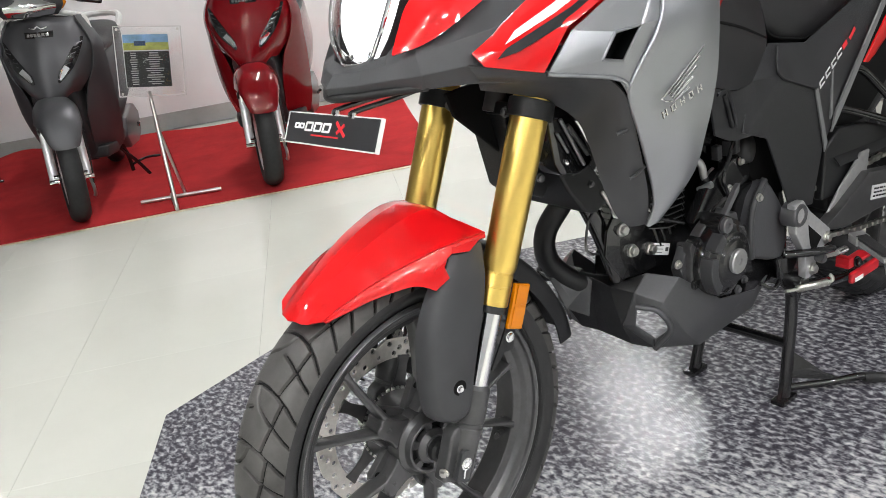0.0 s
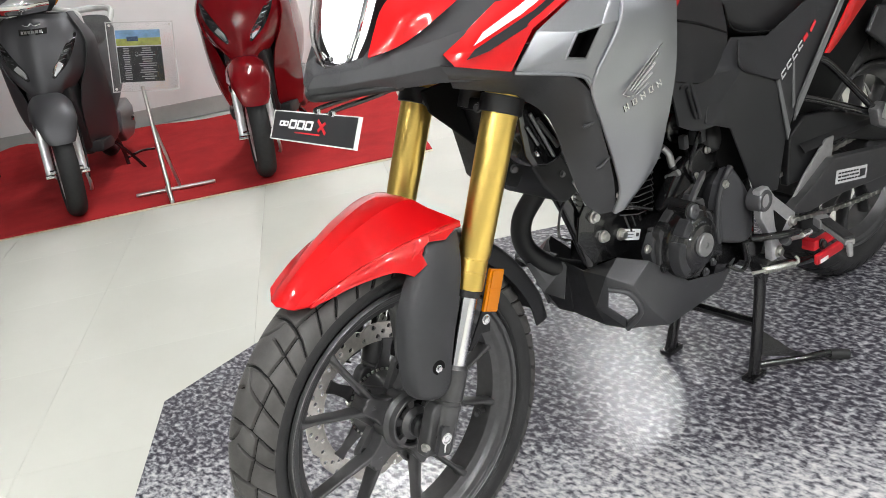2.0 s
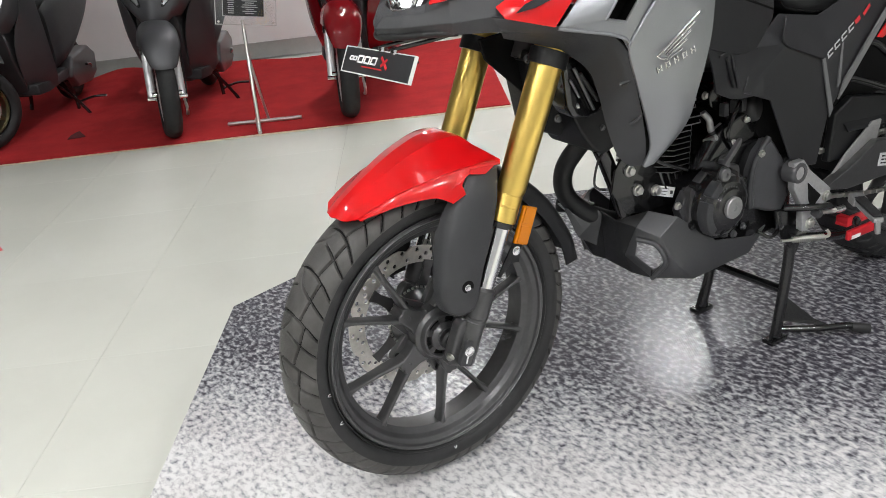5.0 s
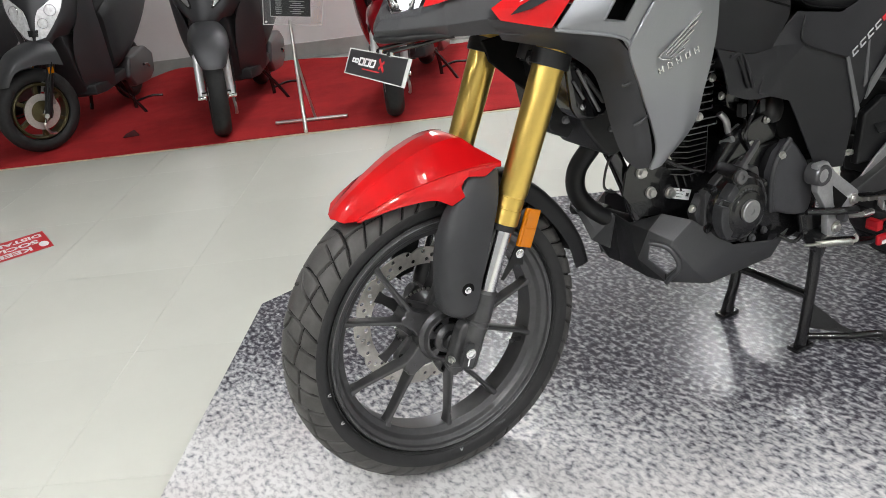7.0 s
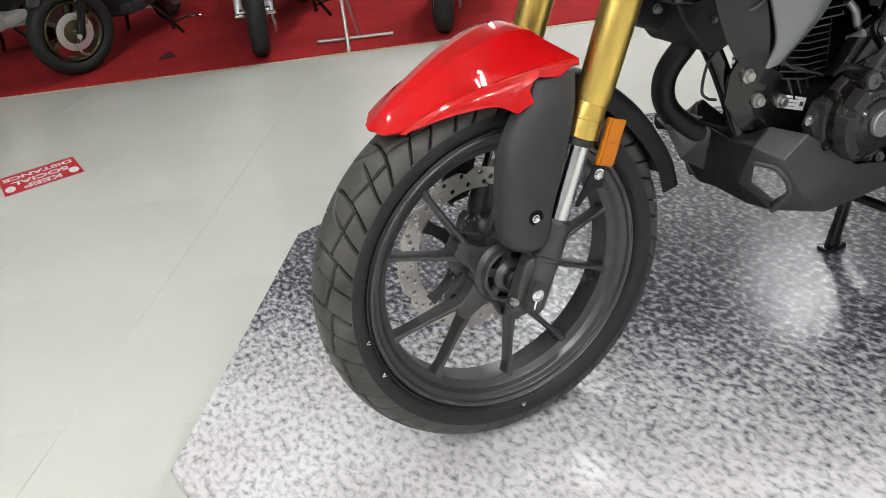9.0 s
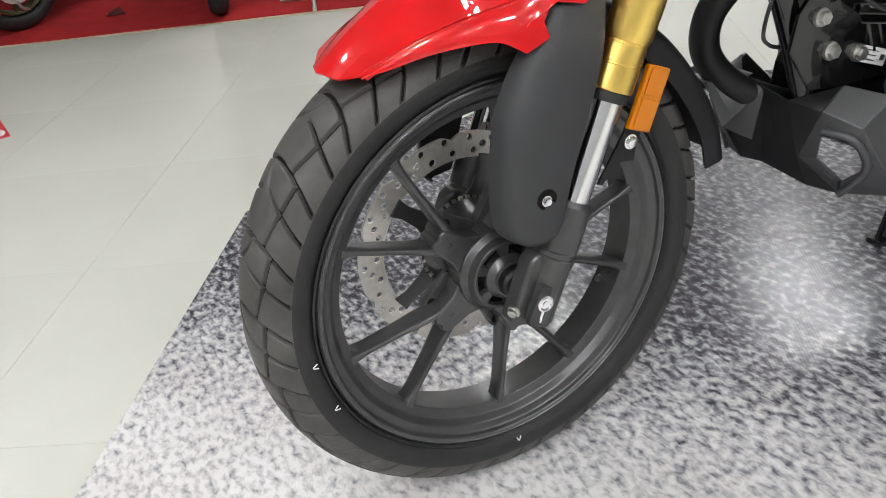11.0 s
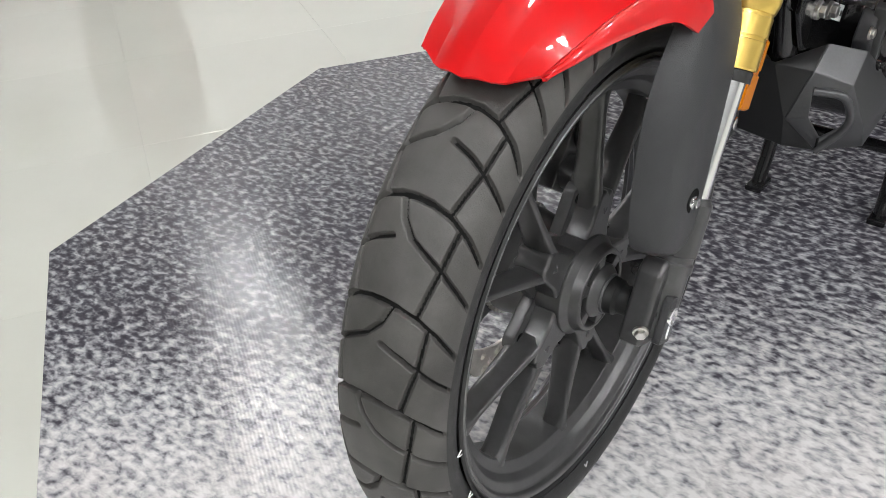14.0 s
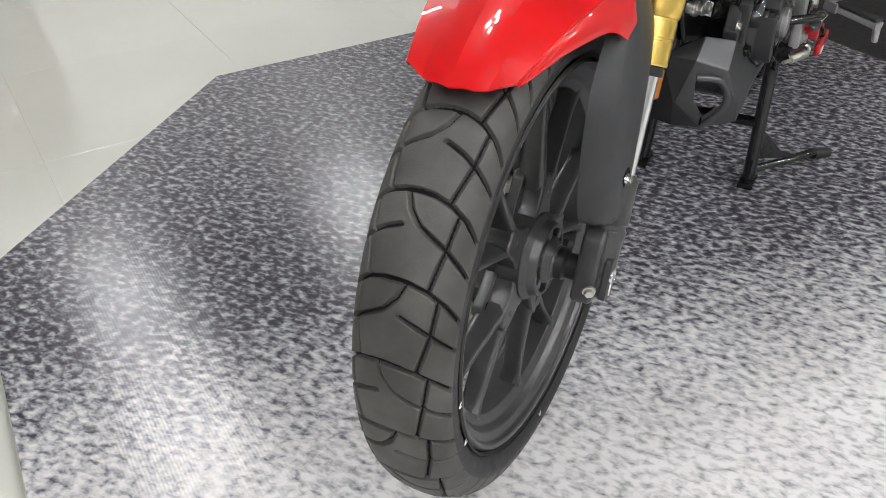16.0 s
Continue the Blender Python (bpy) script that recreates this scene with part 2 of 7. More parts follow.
def curve_points(pts, per=8, closed=False):
    """Catmull-Rom through the points."""
    P = [Vector(p) for p in pts]
    n = len(P)
    out = []
    for i in range(n if closed else n - 1):
        p0 = P[(i - 1) % n] if closed or i > 0 else P[0] * 2 - P[1]
        p1, p2 = P[i], P[(i + 1) % n]
        p3 = P[(i + 2) % n] if closed or i + 2 < n else P[-1] * 2 - P[-2]
        for k in range(per):
            t = k / per
            out.append(0.5 * (2 * p1 + (p2 - p0) * t + (2 * p0 - 5 * p1 + 4 * p2 - p3) * t * t + (3 * p1 - p0 - 3 * p2 + p3) * t * t * t))
    if not closed:
        out.append(P[-1])
    return out


def tube(pts, r, n=14, per=8, r_end=None, smooth=True, closed=False):
    """A round bar swept along the points."""
    P = curve_points(pts, per, closed) if smooth else [Vector(p) for p in pts]
    b = B()
    rings, last = [], None
    for i, p in enumerate(P):
        if closed:
            d = P[(i + 1) % len(P)] - P[i - 1]
        else:
            d = P[min(i + 1, len(P) - 1)] - P[max(i - 1, 0)]
        d.normalize()
        if last is None:
            nrm = d.orthogonal().normalized()
        else:
            nrm = (last - d * last.dot(d)).normalized()
        last = nrm
        bi = d.cross(nrm)
        rr = r if r_end is None else r + (r_end - r) * i / (len(P) - 1)
        rings.append([b.verts.new(p + (nrm * math.cos(2 * math.pi * k / n) + bi * math.sin(2 * math.pi * k / n)) * rr) for k in range(n)])
    loops = list(zip(rings, rings[1:])) + ([(rings[-1], rings[0])] if closed else [])
    for p, q in loops:
        for k in range(n):
            b.faces.new((p[k], p[(k + 1) % n], q[(k + 1) % n], q[k]))
    if not closed:
        b.faces.new(rings[0][::-1])
        b.faces.new(rings[-1])
    return b


def prism(outline, lo, hi, axis="y", taper=1.0):
    """A flat plate: outline of (x, z) pairs (axis y), (x, y) (axis z) or (y, z) (axis x), from lo to hi."""
    b = B()
    cx = sum(p[0] for p in outline) / len(outline)
    cz = sum(p[1] for p in outline) / len(outline)

    def at(p, h, k):
        q = (cx + (p[0] - cx) * k, cz + (p[1] - cz) * k)
        return {"y": (q[0], h, q[1]), "z": (q[0], q[1], h), "x": (h, q[0], q[1])}[axis]

    lower = [b.verts.new(at(p, lo, taper)) for p in outline]
    upper = [b.verts.new(at(p, hi, 1.0)) for p in outline]
    n = len(outline)
    b.faces.new(lower)
    b.faces.new(upper[::-1])
    for i in range(n):
        b.faces.new((lower[i], upper[i], upper[(i + 1) % n], lower[(i + 1) % n]))
    return b


def grid(rows, thick=0.0, per=6, cols=6, smooth=True, close_v=False):
    """A smooth skin through rows of control points; thick gives it a second side, inwards of the normal."""
    if smooth:
        wide = [curve_points(r, cols, close_v) for r in rows]
        tall = [curve_points(c, per) for c in zip(*wide)]
        G = [list(r) for r in zip(*tall)]
    else:
        G = [[Vector(p) for p in r] for r in rows]
    h, w = len(G), len(G[0])
    ww = w if close_v else w - 1
    b = B()
    vs = [[b.verts.new(p) for p in r] for r in G]
    for i in range(h - 1):
        for j in range(ww):
            b.faces.new((vs[i][j], vs[i][(j + 1) % w], vs[i + 1][(j + 1) % w], vs[i + 1][j]))
    if thick:
        b.normal_update()
        back = [[b.verts.new(v.co - v.normal * thick) for v in r] for r in vs]
        for i in range(h - 1):
            for j in range(ww):
                b.faces.new((back[i][j], back[i + 1][j], back[i + 1][(j + 1) % w], back[i][(j + 1) % w]))
        ring = [(vs[0], back[0]), (vs[-1], back[-1])]
        if not close_v:
            ring += [([r[0] for r in vs], [r[0] for r in back]), ([r[-1] for r in vs], [r[-1] for r in back])]
        for p, q in ring:
            m = len(p)
            for k in range(m if close_v else m - 1):
                b.faces.new((p[k], q[k], q[(k + 1) % m], p[(k + 1) % m]))
    elif close_v:
        b.faces.new(vs[0][::-1])
        b.faces.new(vs[-1])
    return b


def mirrored(b):
    """The same form on the other side of the bike."""
    bmesh.ops.transform(b, matrix=Matrix.Diagonal((1, -1, 1, 1)), verts=b.verts)
    bmesh.ops.reverse_faces(b, faces=b.faces)
    return b


def moved(b, m):
    bmesh.ops.transform(b, matrix=m, verts=b.verts)
    return b


def bolt(p, axis, r=0.008, h=0.006):
    """A flanged hex bolt head."""
    a = Vector(axis).normalized()
    p = Vector(p)
    return join(spin([(0, 0), (0, r * 1.35), (h * 0.35, r * 1.3), (h * 0.4, r * 0.9)], p, a, 20), spin([(h * 0.3, r * 0.98), (h * 0.9, r * 0.98), (h, r * 0.8), (h, 0)], p, a, 6))


def facet(verts, faces, thick=0.0):
    """A shell of flat facets with a thickness, set inwards."""
    b = B()
    used = sorted({i for f in faces for i in f})
    at = {i: b.verts.new(verts[i]) for i in used}
    vs = list(at.values())
    for f in faces:
        b.faces.new([at[i] for i in f])
    bmesh.ops.recalc_face_normals(b, faces=b.faces)
    mid = sum((v.co for v in vs), Vector()) / len(vs)
    # the outside of every panel of the bike is the side away from its middle plane
    out = sum(f.normal.y * f.calc_area() for f in b.faces)
    if (out > 0) == (mid.y < -0.001):
        bmesh.ops.reverse_faces(b, faces=b.faces)
    if thick:
        b.normal_update()
        edges = [e for e in b.edges if len(e.link_faces) == 1]
        faces0 = list(b.faces)
        back = {v: b.verts.new(v.co - v.normal * thick) for v in vs}
        for f in faces0:
            b.faces.new([back[v] for v in reversed(f.verts)])
        for e in edges:
            p, q = e.verts
            b.faces.new((p, q, back[q], back[p]))
    return b


# ---- the showroom ----
U0, U1, V0, V1 = -7.0, 5.0, -5.0, 5.18
DEG = math.pi / 180


def placed(ob):
    ob.matrix_basis = ROOMX @ ob.matrix_basis
    return ob


def build_room():
    bed = part("floor", box(((U0 + U1) / 2, (V0 + V1) / 2, FLOOR - 0.056), (U1 - U0 + 0.4, V1 - V0 + 0.4, 0.1)), GROUT)
    tagged(placed(bed), "cream glossy vitrified tile floor with thin joints", "floor", kind="structure")
    t = 0.15
    specs = {"wall_north": ((U0 + U1) / 2, V1 + t / 2, U1 - U0 + 2 * t, t), "wall_south": ((U0 + U1) / 2, V0 - t / 2, U1 - U0 + 2 * t, t),
             "wall_east": (U1 + t / 2, (V0 + V1) / 2, t, V1 - V0), "wall_west": (U0 - t / 2, (V0 + V1) / 2, t, V1 - V0)}
    for n, (u, v, su, sv) in specs.items():
        # only the back wall is in view; the others are grey to deepen contrast
        w = part(n, box((u, v, (FLOOR + CEIL) / 2), (su, sv, CEIL - FLOOR)), WALLP if n == "wall_north" else UNSEEN_WALL)
        tagged(placed(w), "plain white painted showroom wall" if n == "wall_north" else "plain grey wall out of view that lowers the fill light", "wall", kind="structure")
    c = part("ceiling", box(((U0 + U1) / 2, (V0 + V1) / 2, CEIL + 0.05), (U1 - U0 + 0.3, V1 - V0 + 0.3, 0.1)), CEILP)
    tagged(placed(c), "plain grey board ceiling with lamps", "ceiling", kind="structure")
    s = part("baseboard", box(((U0 + U1) / 2, V1 - 0.006, FLOOR + 0.06), (U1 - U0, 0.012, 0.12)), SKIRT, bevel=0.002)
    tagged(placed(s), "grey tile skirting along the back wall", "skirting", kind="structure")
    return bed


floor = build_room()


def ceiling_lamps():
    """Square lamps of four spots over the aisle, long battens near the back wall."""
    first = None
    for u in (-3.74, -1.87, 0.0, 1.87, 3.74):
        for v in (-4.2, -3.3, -2.4, -1.5, 0.1):
            if v == 0.1 and (u < -2 or u > 1):
                continue
            at = ROOMX @ pose(u, v, CEIL)
            if first is None:
                first = thing("ceiling_light", at, "white framed square ceiling lamp of four spots, lit", "ceiling light", "ceiling lights")
                rim = prism([(-0.13, -0.13), (0.13, -0.13), (0.13, 0.13), (-0.13, 0.13)], -0.02, 0.0, "z")
                part("frame", rim, WHITE, first, bevel=0.003)
                for x in (-0.065, 0.065):
                    for y in (-0.065, 0.065):
                        part("spot", rod((x, y, -0.026), (x, y, -0.019), 0.036), LED, first, "glowing white spot")
            else:
                copy_thing(first, at)
    first = None
    for u, v in ((0.0, 3.05), (0.0, 4.35), (1.87, 3.75), (1.87, 4.60)):
        at = ROOMX @ pose(u, v, CEIL)
        if first is None:
            first = thing("batten_light", at, "long white ceiling batten, lit", "ceiling light", "batten lights")
            part("housing", box((0, 0, -0.012), (0.08, 1.20, 0.024)), WHITE, first, bevel=0.003)
            part("diffuser", box((0, 0, -0.030), (0.060, 1.16, 0.012)), TUBE, first, "glowing white cover")
        else:
            copy_thing(first, at @ Matrix.Diagonal((1, 0.68, 1, 1)) if u else at)


ceiling_lamps()

# the turntable under the motorcycle: a regular octagon
OCT_C, OCT_R, OCT_A = (0.556, 0.035), 1.135, 81.2
OCT = [(OCT_C[0] + OCT_R * math.cos((OCT_A + 45 * k) * DEG), OCT_C[1] + OCT_R * math.sin((OCT_A + 45 * k) * DEG)) for k in range(8)]
platform = thing("display_platform", pose(0, 0, 0), "low octagonal display platform covered with printed granite sheet", "platform")
part("deck", prism(OCT, -0.03, 0.0, "z"), VINYL, platform, angle=10, bevel=0.0015)
SK = [(OCT_C[0] + (x - OCT_C[0]) * 0.992, OCT_C[1] + (y - OCT_C[1]) * 0.992) for x, y in OCT]
part("skirt", prism(SK, FLOOR, -0.03, "z"), material("dark_platform_side", (0.05, 0.05, 0.055), 0.5, noise_scale=20, vary=0.15), platform)


def build_carpet():
    """A felt runner along the back wall, with a few ripples."""
    nu, nv = 110, 24
    b = B()
    ua, ub, va, vb = -6.2, 0.48, 3.0, 4.98
    vs = []
    for i in range(nu + 1):
        row = []
        for j in range(nv + 1):
            u, v = ua + (ub - ua) * i / nu, va + (vb - va) * j / nv
            z = 0.004 + 0.0025 * (noise.noise(Vector((u * 2.1, v * 3.0, 0))) + 1)
            back = max(0.0, (v - 4.25) / 0.73)
            z += back * 0.030 * max(0, math.sin(u * 3.1 + 1.3 * math.sin(v * 2))) ** 2
            z += back * 0.075 * math.exp(-((u + 2.12) / 0.26) ** 2)
            edge = 0.012 * noise.noise(Vector((u * 1.7, 5, 0))) if j == 0 else 0
            row.append(b.verts.new((u, v + edge, FLOOR + z)))
        vs.append(row)
    for i in range(nu):
        for j in range(nv):
            b.faces.new((vs[i][j], vs[i + 1][j], vs[i + 1][j + 1], vs[i][j + 1]))
    for i in range(nu):
        a, c = vs[i][0], vs[i + 1][0]
        b.faces.new((a, b.verts.new((a.co.x, a.co.y, FLOOR)), b.verts.new((c.co.x, c.co.y, FLOOR)), c))
    c = part("carpet_runner", b, CARPET, angle=60)
    tagged(placed(c), "red felt carpet runner under the scooters, rippled near the wall", "carpet")
    part("torn_flap", moved(facet([(-0.05, 0, 0.0), (0.05, 0.012, 0.002), (0.012, 0.045, 0.03), (-0.04, 0.03, 0.012)], [(0, 1, 2), (0, 2, 3)], 0.003), Matrix.Translation((-1.94, 3.34, FLOOR + 0.008))), material("dark_carpet_back", (0.07, 0.008, 0.01), 0.9, noise_scale=60, vary=0.2), c)
    part("edge_tape", box(((ua + ub) / 2, va - 0.010, FLOOR + 0.0012), (ub - ua, 0.035, 0.0016)), material("clear_yellowed_tape", (0.55, 0.47, 0.32), 0.35, noise_scale=6, vary=0.2), c)


build_carpet()


# ---- the motorcycle: x towards its rear, its left side at negative y, front axle above the origin ----
bike = thing("motorcycle", pose(0, 0, 0), "red and silver adventure motorcycle on its centre stand", "motorcycle")
AX = Vector((0.0, 0.0, 0.293))     # front axle


def tread_cuts():
    """Grooves of one tread pitch as (half width, line of (degrees ahead, y)); every second pitch is the mirror image."""
    arch = [(-7.4, 0.056), (-3.0, 0.044), (-1.0, 0.030), (-0.2, 0.014), (0.0, 0.0), (-0.2, -0.014), (-1.0, -0.030), (-3.0, -0.044), (-7.4, -0.056)]
    return [(0.0023, arch), (0.0027, arch[3:6]),
            (0.0020, [(-0.6, 0.009), (-3.3, 0.003), (-5.8, -0.009)]),
            (0.0021, [(-5.8, -0.009), (-7.6, -0.026), (-8.8, -0.036), (-11.8, -0.049), (-14.4, -0.056)]),
            (0.0021, [(-6.3, 0.008), (-7.5, 0.025), (-9.2, 0.039), (-13.4, 0.056)]),
            (0.0020, [(-2.2, -0.039), (-8.8, -0.036), (-16.8, -0.029)]),
            (0.0020, [(-2.2, 0.039), (-9.2, 0.037), (-16.8, 0.029)])]


def tyre_mesh(R, half, rim_r, pitches, per, nprof, tread, wall, groove, phase=0.0):
    """A tyre with cut tread grooves: an arch over the crown, slanting cuts to the shoulders and a broken line along each side."""
    walls = 10
    tread_a = np.linspace(-1.49, 1.49, nprof - 2 * walls + 1)
    side_a = np.linspace(1.49, 2.51, walls + 1)[1:]
    a = np.concatenate((-side_a[::-1], tread_a, side_a))
    hgt = R - rim_r
    sa, ca = np.sin(a), np.cos(a)
    y = half * np.sign(sa) * np.abs(sa) ** 0.86
    r = R - hgt * 0.56 + hgt * 0.56 * np.where(ca > 0, np.abs(ca) ** 0.92, ca * 0.78)
    arc = np.concatenate(([0], np.cumsum(np.hypot(np.diff(y), np.diff(r)))))
    q = arc - arc[-1] / 2
    top = np.abs(a) < 1.48
    edge = q[top].max()
    step = 360.0 / pitches
    grow = half / 0.0525
    ang = step * (np.arange(per) + 0.5) / per - step
    deep = []
    for turn in (0, 1):
        d = np.zeros((per, nprof + 1))
        for back in (-1, 0, 1):
            flip = 1 if (turn + back) % 2 == 0 else -1
            for w, line in tread_cuts():
                pts = [((g * step / 15.65 + back * step) * DEG * R, float(np.interp(flip * v * grow, y[top], q[top])) if abs(v) < 0.052 else flip * np.sign(v) * (edge + 0.004)) for g, v in line]
                for (s0, q0), (s1, q1) in zip(pts, pts[1:]):
                    ls, lq = s1 - s0, q1 - q0
                    t = np.clip(((ang[:, None] * DEG * R - s0) * ls + (q[None, :] - q0) * lq) / (ls * ls + lq * lq), 0, 1)
                    far = np.hypot(ang[:, None] * DEG * R - s0 - t * ls, q[None, :] - q0 - t * lq)
                    d = np.maximum(d, np.clip((w + 0.0009 - far) / 0.0018, 0, 1))
        d = d * np.clip((edge - np.abs(q)) / 0.003, 0, 1)[None, :]
        deep.append(d * d * (3 - 2 * d))
    d = np.concatenate([deep[n % 2] for n in range(pitches)])
    nseg = pitches * per
    # angles run up from the front of the tyre
    th = np.radians(np.concatenate([ang + phase + n * step for n in range(pitches)]))[:, None]
    dd = 0.0052 * d
    rr = r - dd * np.maximum(0.2, np.cos(a * 0.8))
    yy = y - dd * sa * 0.7 + 0 * th
    # the edge where the tread meets the side wall stands a little proud
    rib = 0.0012 * np.exp(-((np.abs(q) - edge - 0.003) / 0.0016) ** 2)
    yy = yy + np.sign(y) * rib
    co = np.stack((-rr * np.cos(th), yy, rr * np.sin(th)), -1).reshape(-1, 3)
    w = nprof + 1
    i0 = (np.arange(nseg)[:, None] * w + np.arange(nprof)).ravel()
    i1 = ((np.arange(nseg)[:, None] + 1) % nseg * w + np.arange(nprof)).ravel()
    quads = np.stack((i0, i0 + 1, i1 + 1, i1), -1)
    me = bpy.data.meshes.new("tyre")
    me.from_pydata(co.tolist(), [], quads.tolist())
    for m in (tread, wall, groove):
        me.materials.append(m)
    # the deepest faces take the darkened groove colour
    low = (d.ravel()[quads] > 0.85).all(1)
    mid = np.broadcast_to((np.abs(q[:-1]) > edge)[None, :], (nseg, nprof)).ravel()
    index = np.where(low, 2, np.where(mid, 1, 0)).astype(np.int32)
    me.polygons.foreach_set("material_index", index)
    me.polygons.foreach_set("use_smooth", np.ones(len(quads), dtype=bool))
    return me


def add_tyre(me, centre, wheel, label):
    t = new("tyre", me)
    t.matrix_basis = Matrix.Translation(centre)
    t.parent = wheel
    tagged(t, label=label)


def spoke_mesh(r0, r1, a0, a1, w0, w1, d0, d1, y):
    """One bar from the hub (radius r0, angle a0) to the rim (r1, a1); it flares where it meets the rim."""
    p = Vector((r0 * math.sin(a0), 0, r0 * math.cos(a0)))
    q = Vector((r1 * math.sin(a1), 0, r1 * math.cos(a1)))
    d = (q - p).normalized()
    s = Vector((0, 1, 0)).cross(d)
    rows = []
    for t, kw, kd in ((0.0, 1.35, 1.0), (0.14, 1.0, 1.0), (0.5, 0.9, 0.95), (0.84, 1.0, 1.0), (0.95, 1.5, 1.1), (1.03, 2.4, 1.2)):
        c = p + (q - p) * t
        w = (w0 + (w1 - w0) * t) * kw / 2
        dd = (d0 + (d1 - d0) * t) * kd / 2
        rows.append([c + s * a * w + Vector((0, y + e * dd, 0)) for a, e in ((-1, -0.45), (-0.55, -1), (0.55, -1), (1, -0.45), (1, 0.6), (0.5, 1), (-0.5, 1), (-1, 0.6))])
    b = B()
    vs = [[b.verts.new(v) for v in r] for r in rows]
    for a, c in zip(vs, vs[1:]):
        for k in range(8):
            b.faces.new((a[k], a[(k + 1) % 8], c[(k + 1) % 8], c[k]))
    b.faces.new(vs[0][::-1])
    b.faces.new(vs[-1])
    return b


def disc_mesh(r_in, r_out, y, thick, petals, holes):
    """A petal brake disc with drilled rows of holes."""
    b = B()
    edges = []

    def loop(pts):
        vs = [b.verts.new((p[0], y, p[1])) for p in pts]
        edges.extend(b.edges.new((vs[i], vs[(i + 1) % len(vs)])) for i in range(len(vs)))

    n = 120
    outer = []
    for i in range(n):
        a = 2 * math.pi * i / n
        k = max(0.0, math.cos(petals * a)) ** 6
        outer.append(((r_out - 0.007 * k) * math.sin(a), (r_out - 0.007 * k) * math.cos(a)))
    loop(outer)
    loop([(r_in * math.sin(2 * math.pi * i / 72), r_in * math.cos(2 * math.pi * i / 72)) for i in range(72)])
    for i in range(holes):
        for rr, off in ((0.25, 0.0), (0.52, 0.36), (0.78, 0.72)):
            if (i + int(rr * 10)) % 5 == 0:
                continue
            a = 2 * math.pi * (i + off) / holes
            r = r_in + (r_out - r_in) * rr
            c = (r * math.sin(a), r * math.cos(a))
            loop([(c[0] + 0.0046 * math.cos(2 * math.pi * k / 8), c[1] + 0.0046 * math.sin(2 * math.pi * k / 8)) for k in range(8)])
    bmesh.ops.triangle_fill(b, use_beauty=True, edges=edges)
    ext = bmesh.ops.extrude_face_region(b, geom=list(b.faces))
    bmesh.ops.translate(b, vec=(0, thick, 0), verts=[v for v in ext["geom"] if isinstance(v, bmesh.types.BMVert)])
    return b


def rim_profile(rr, hw):
    """Rim section round the wheel, closed: a rounded lip, a step, a sloping band and the barrel."""
    half = [(hw - 0.004, rr + 0.001), (hw, rr - 0.001), (hw + 0.0006, rr - 0.0045), (hw - 0.0008, rr - 0.0080), (hw - 0.0055, rr - 0.0092), (hw - 0.0068, rr - 0.0100), (hw - 0.0105, rr - 0.0180), (hw - 0.0125, rr - 0.0195), (hw - 0.0190, rr - 0.0240), (hw * 0.45, rr - 0.0350)]
    back = [(hw * 0.45, rr - 0.026), (hw - 0.012, rr - 0.012)]
    return half + [(-h, r) for h, r in half[::-1]] + [(-h, r) for h, r in back] + back[::-1]


# near-black for groove bottoms: the shade down there is put into the colour
GROOVE_SHADE = material("tread_groove_shade", (0.010, 0.010, 0.010), 0.8, spec=0.1)


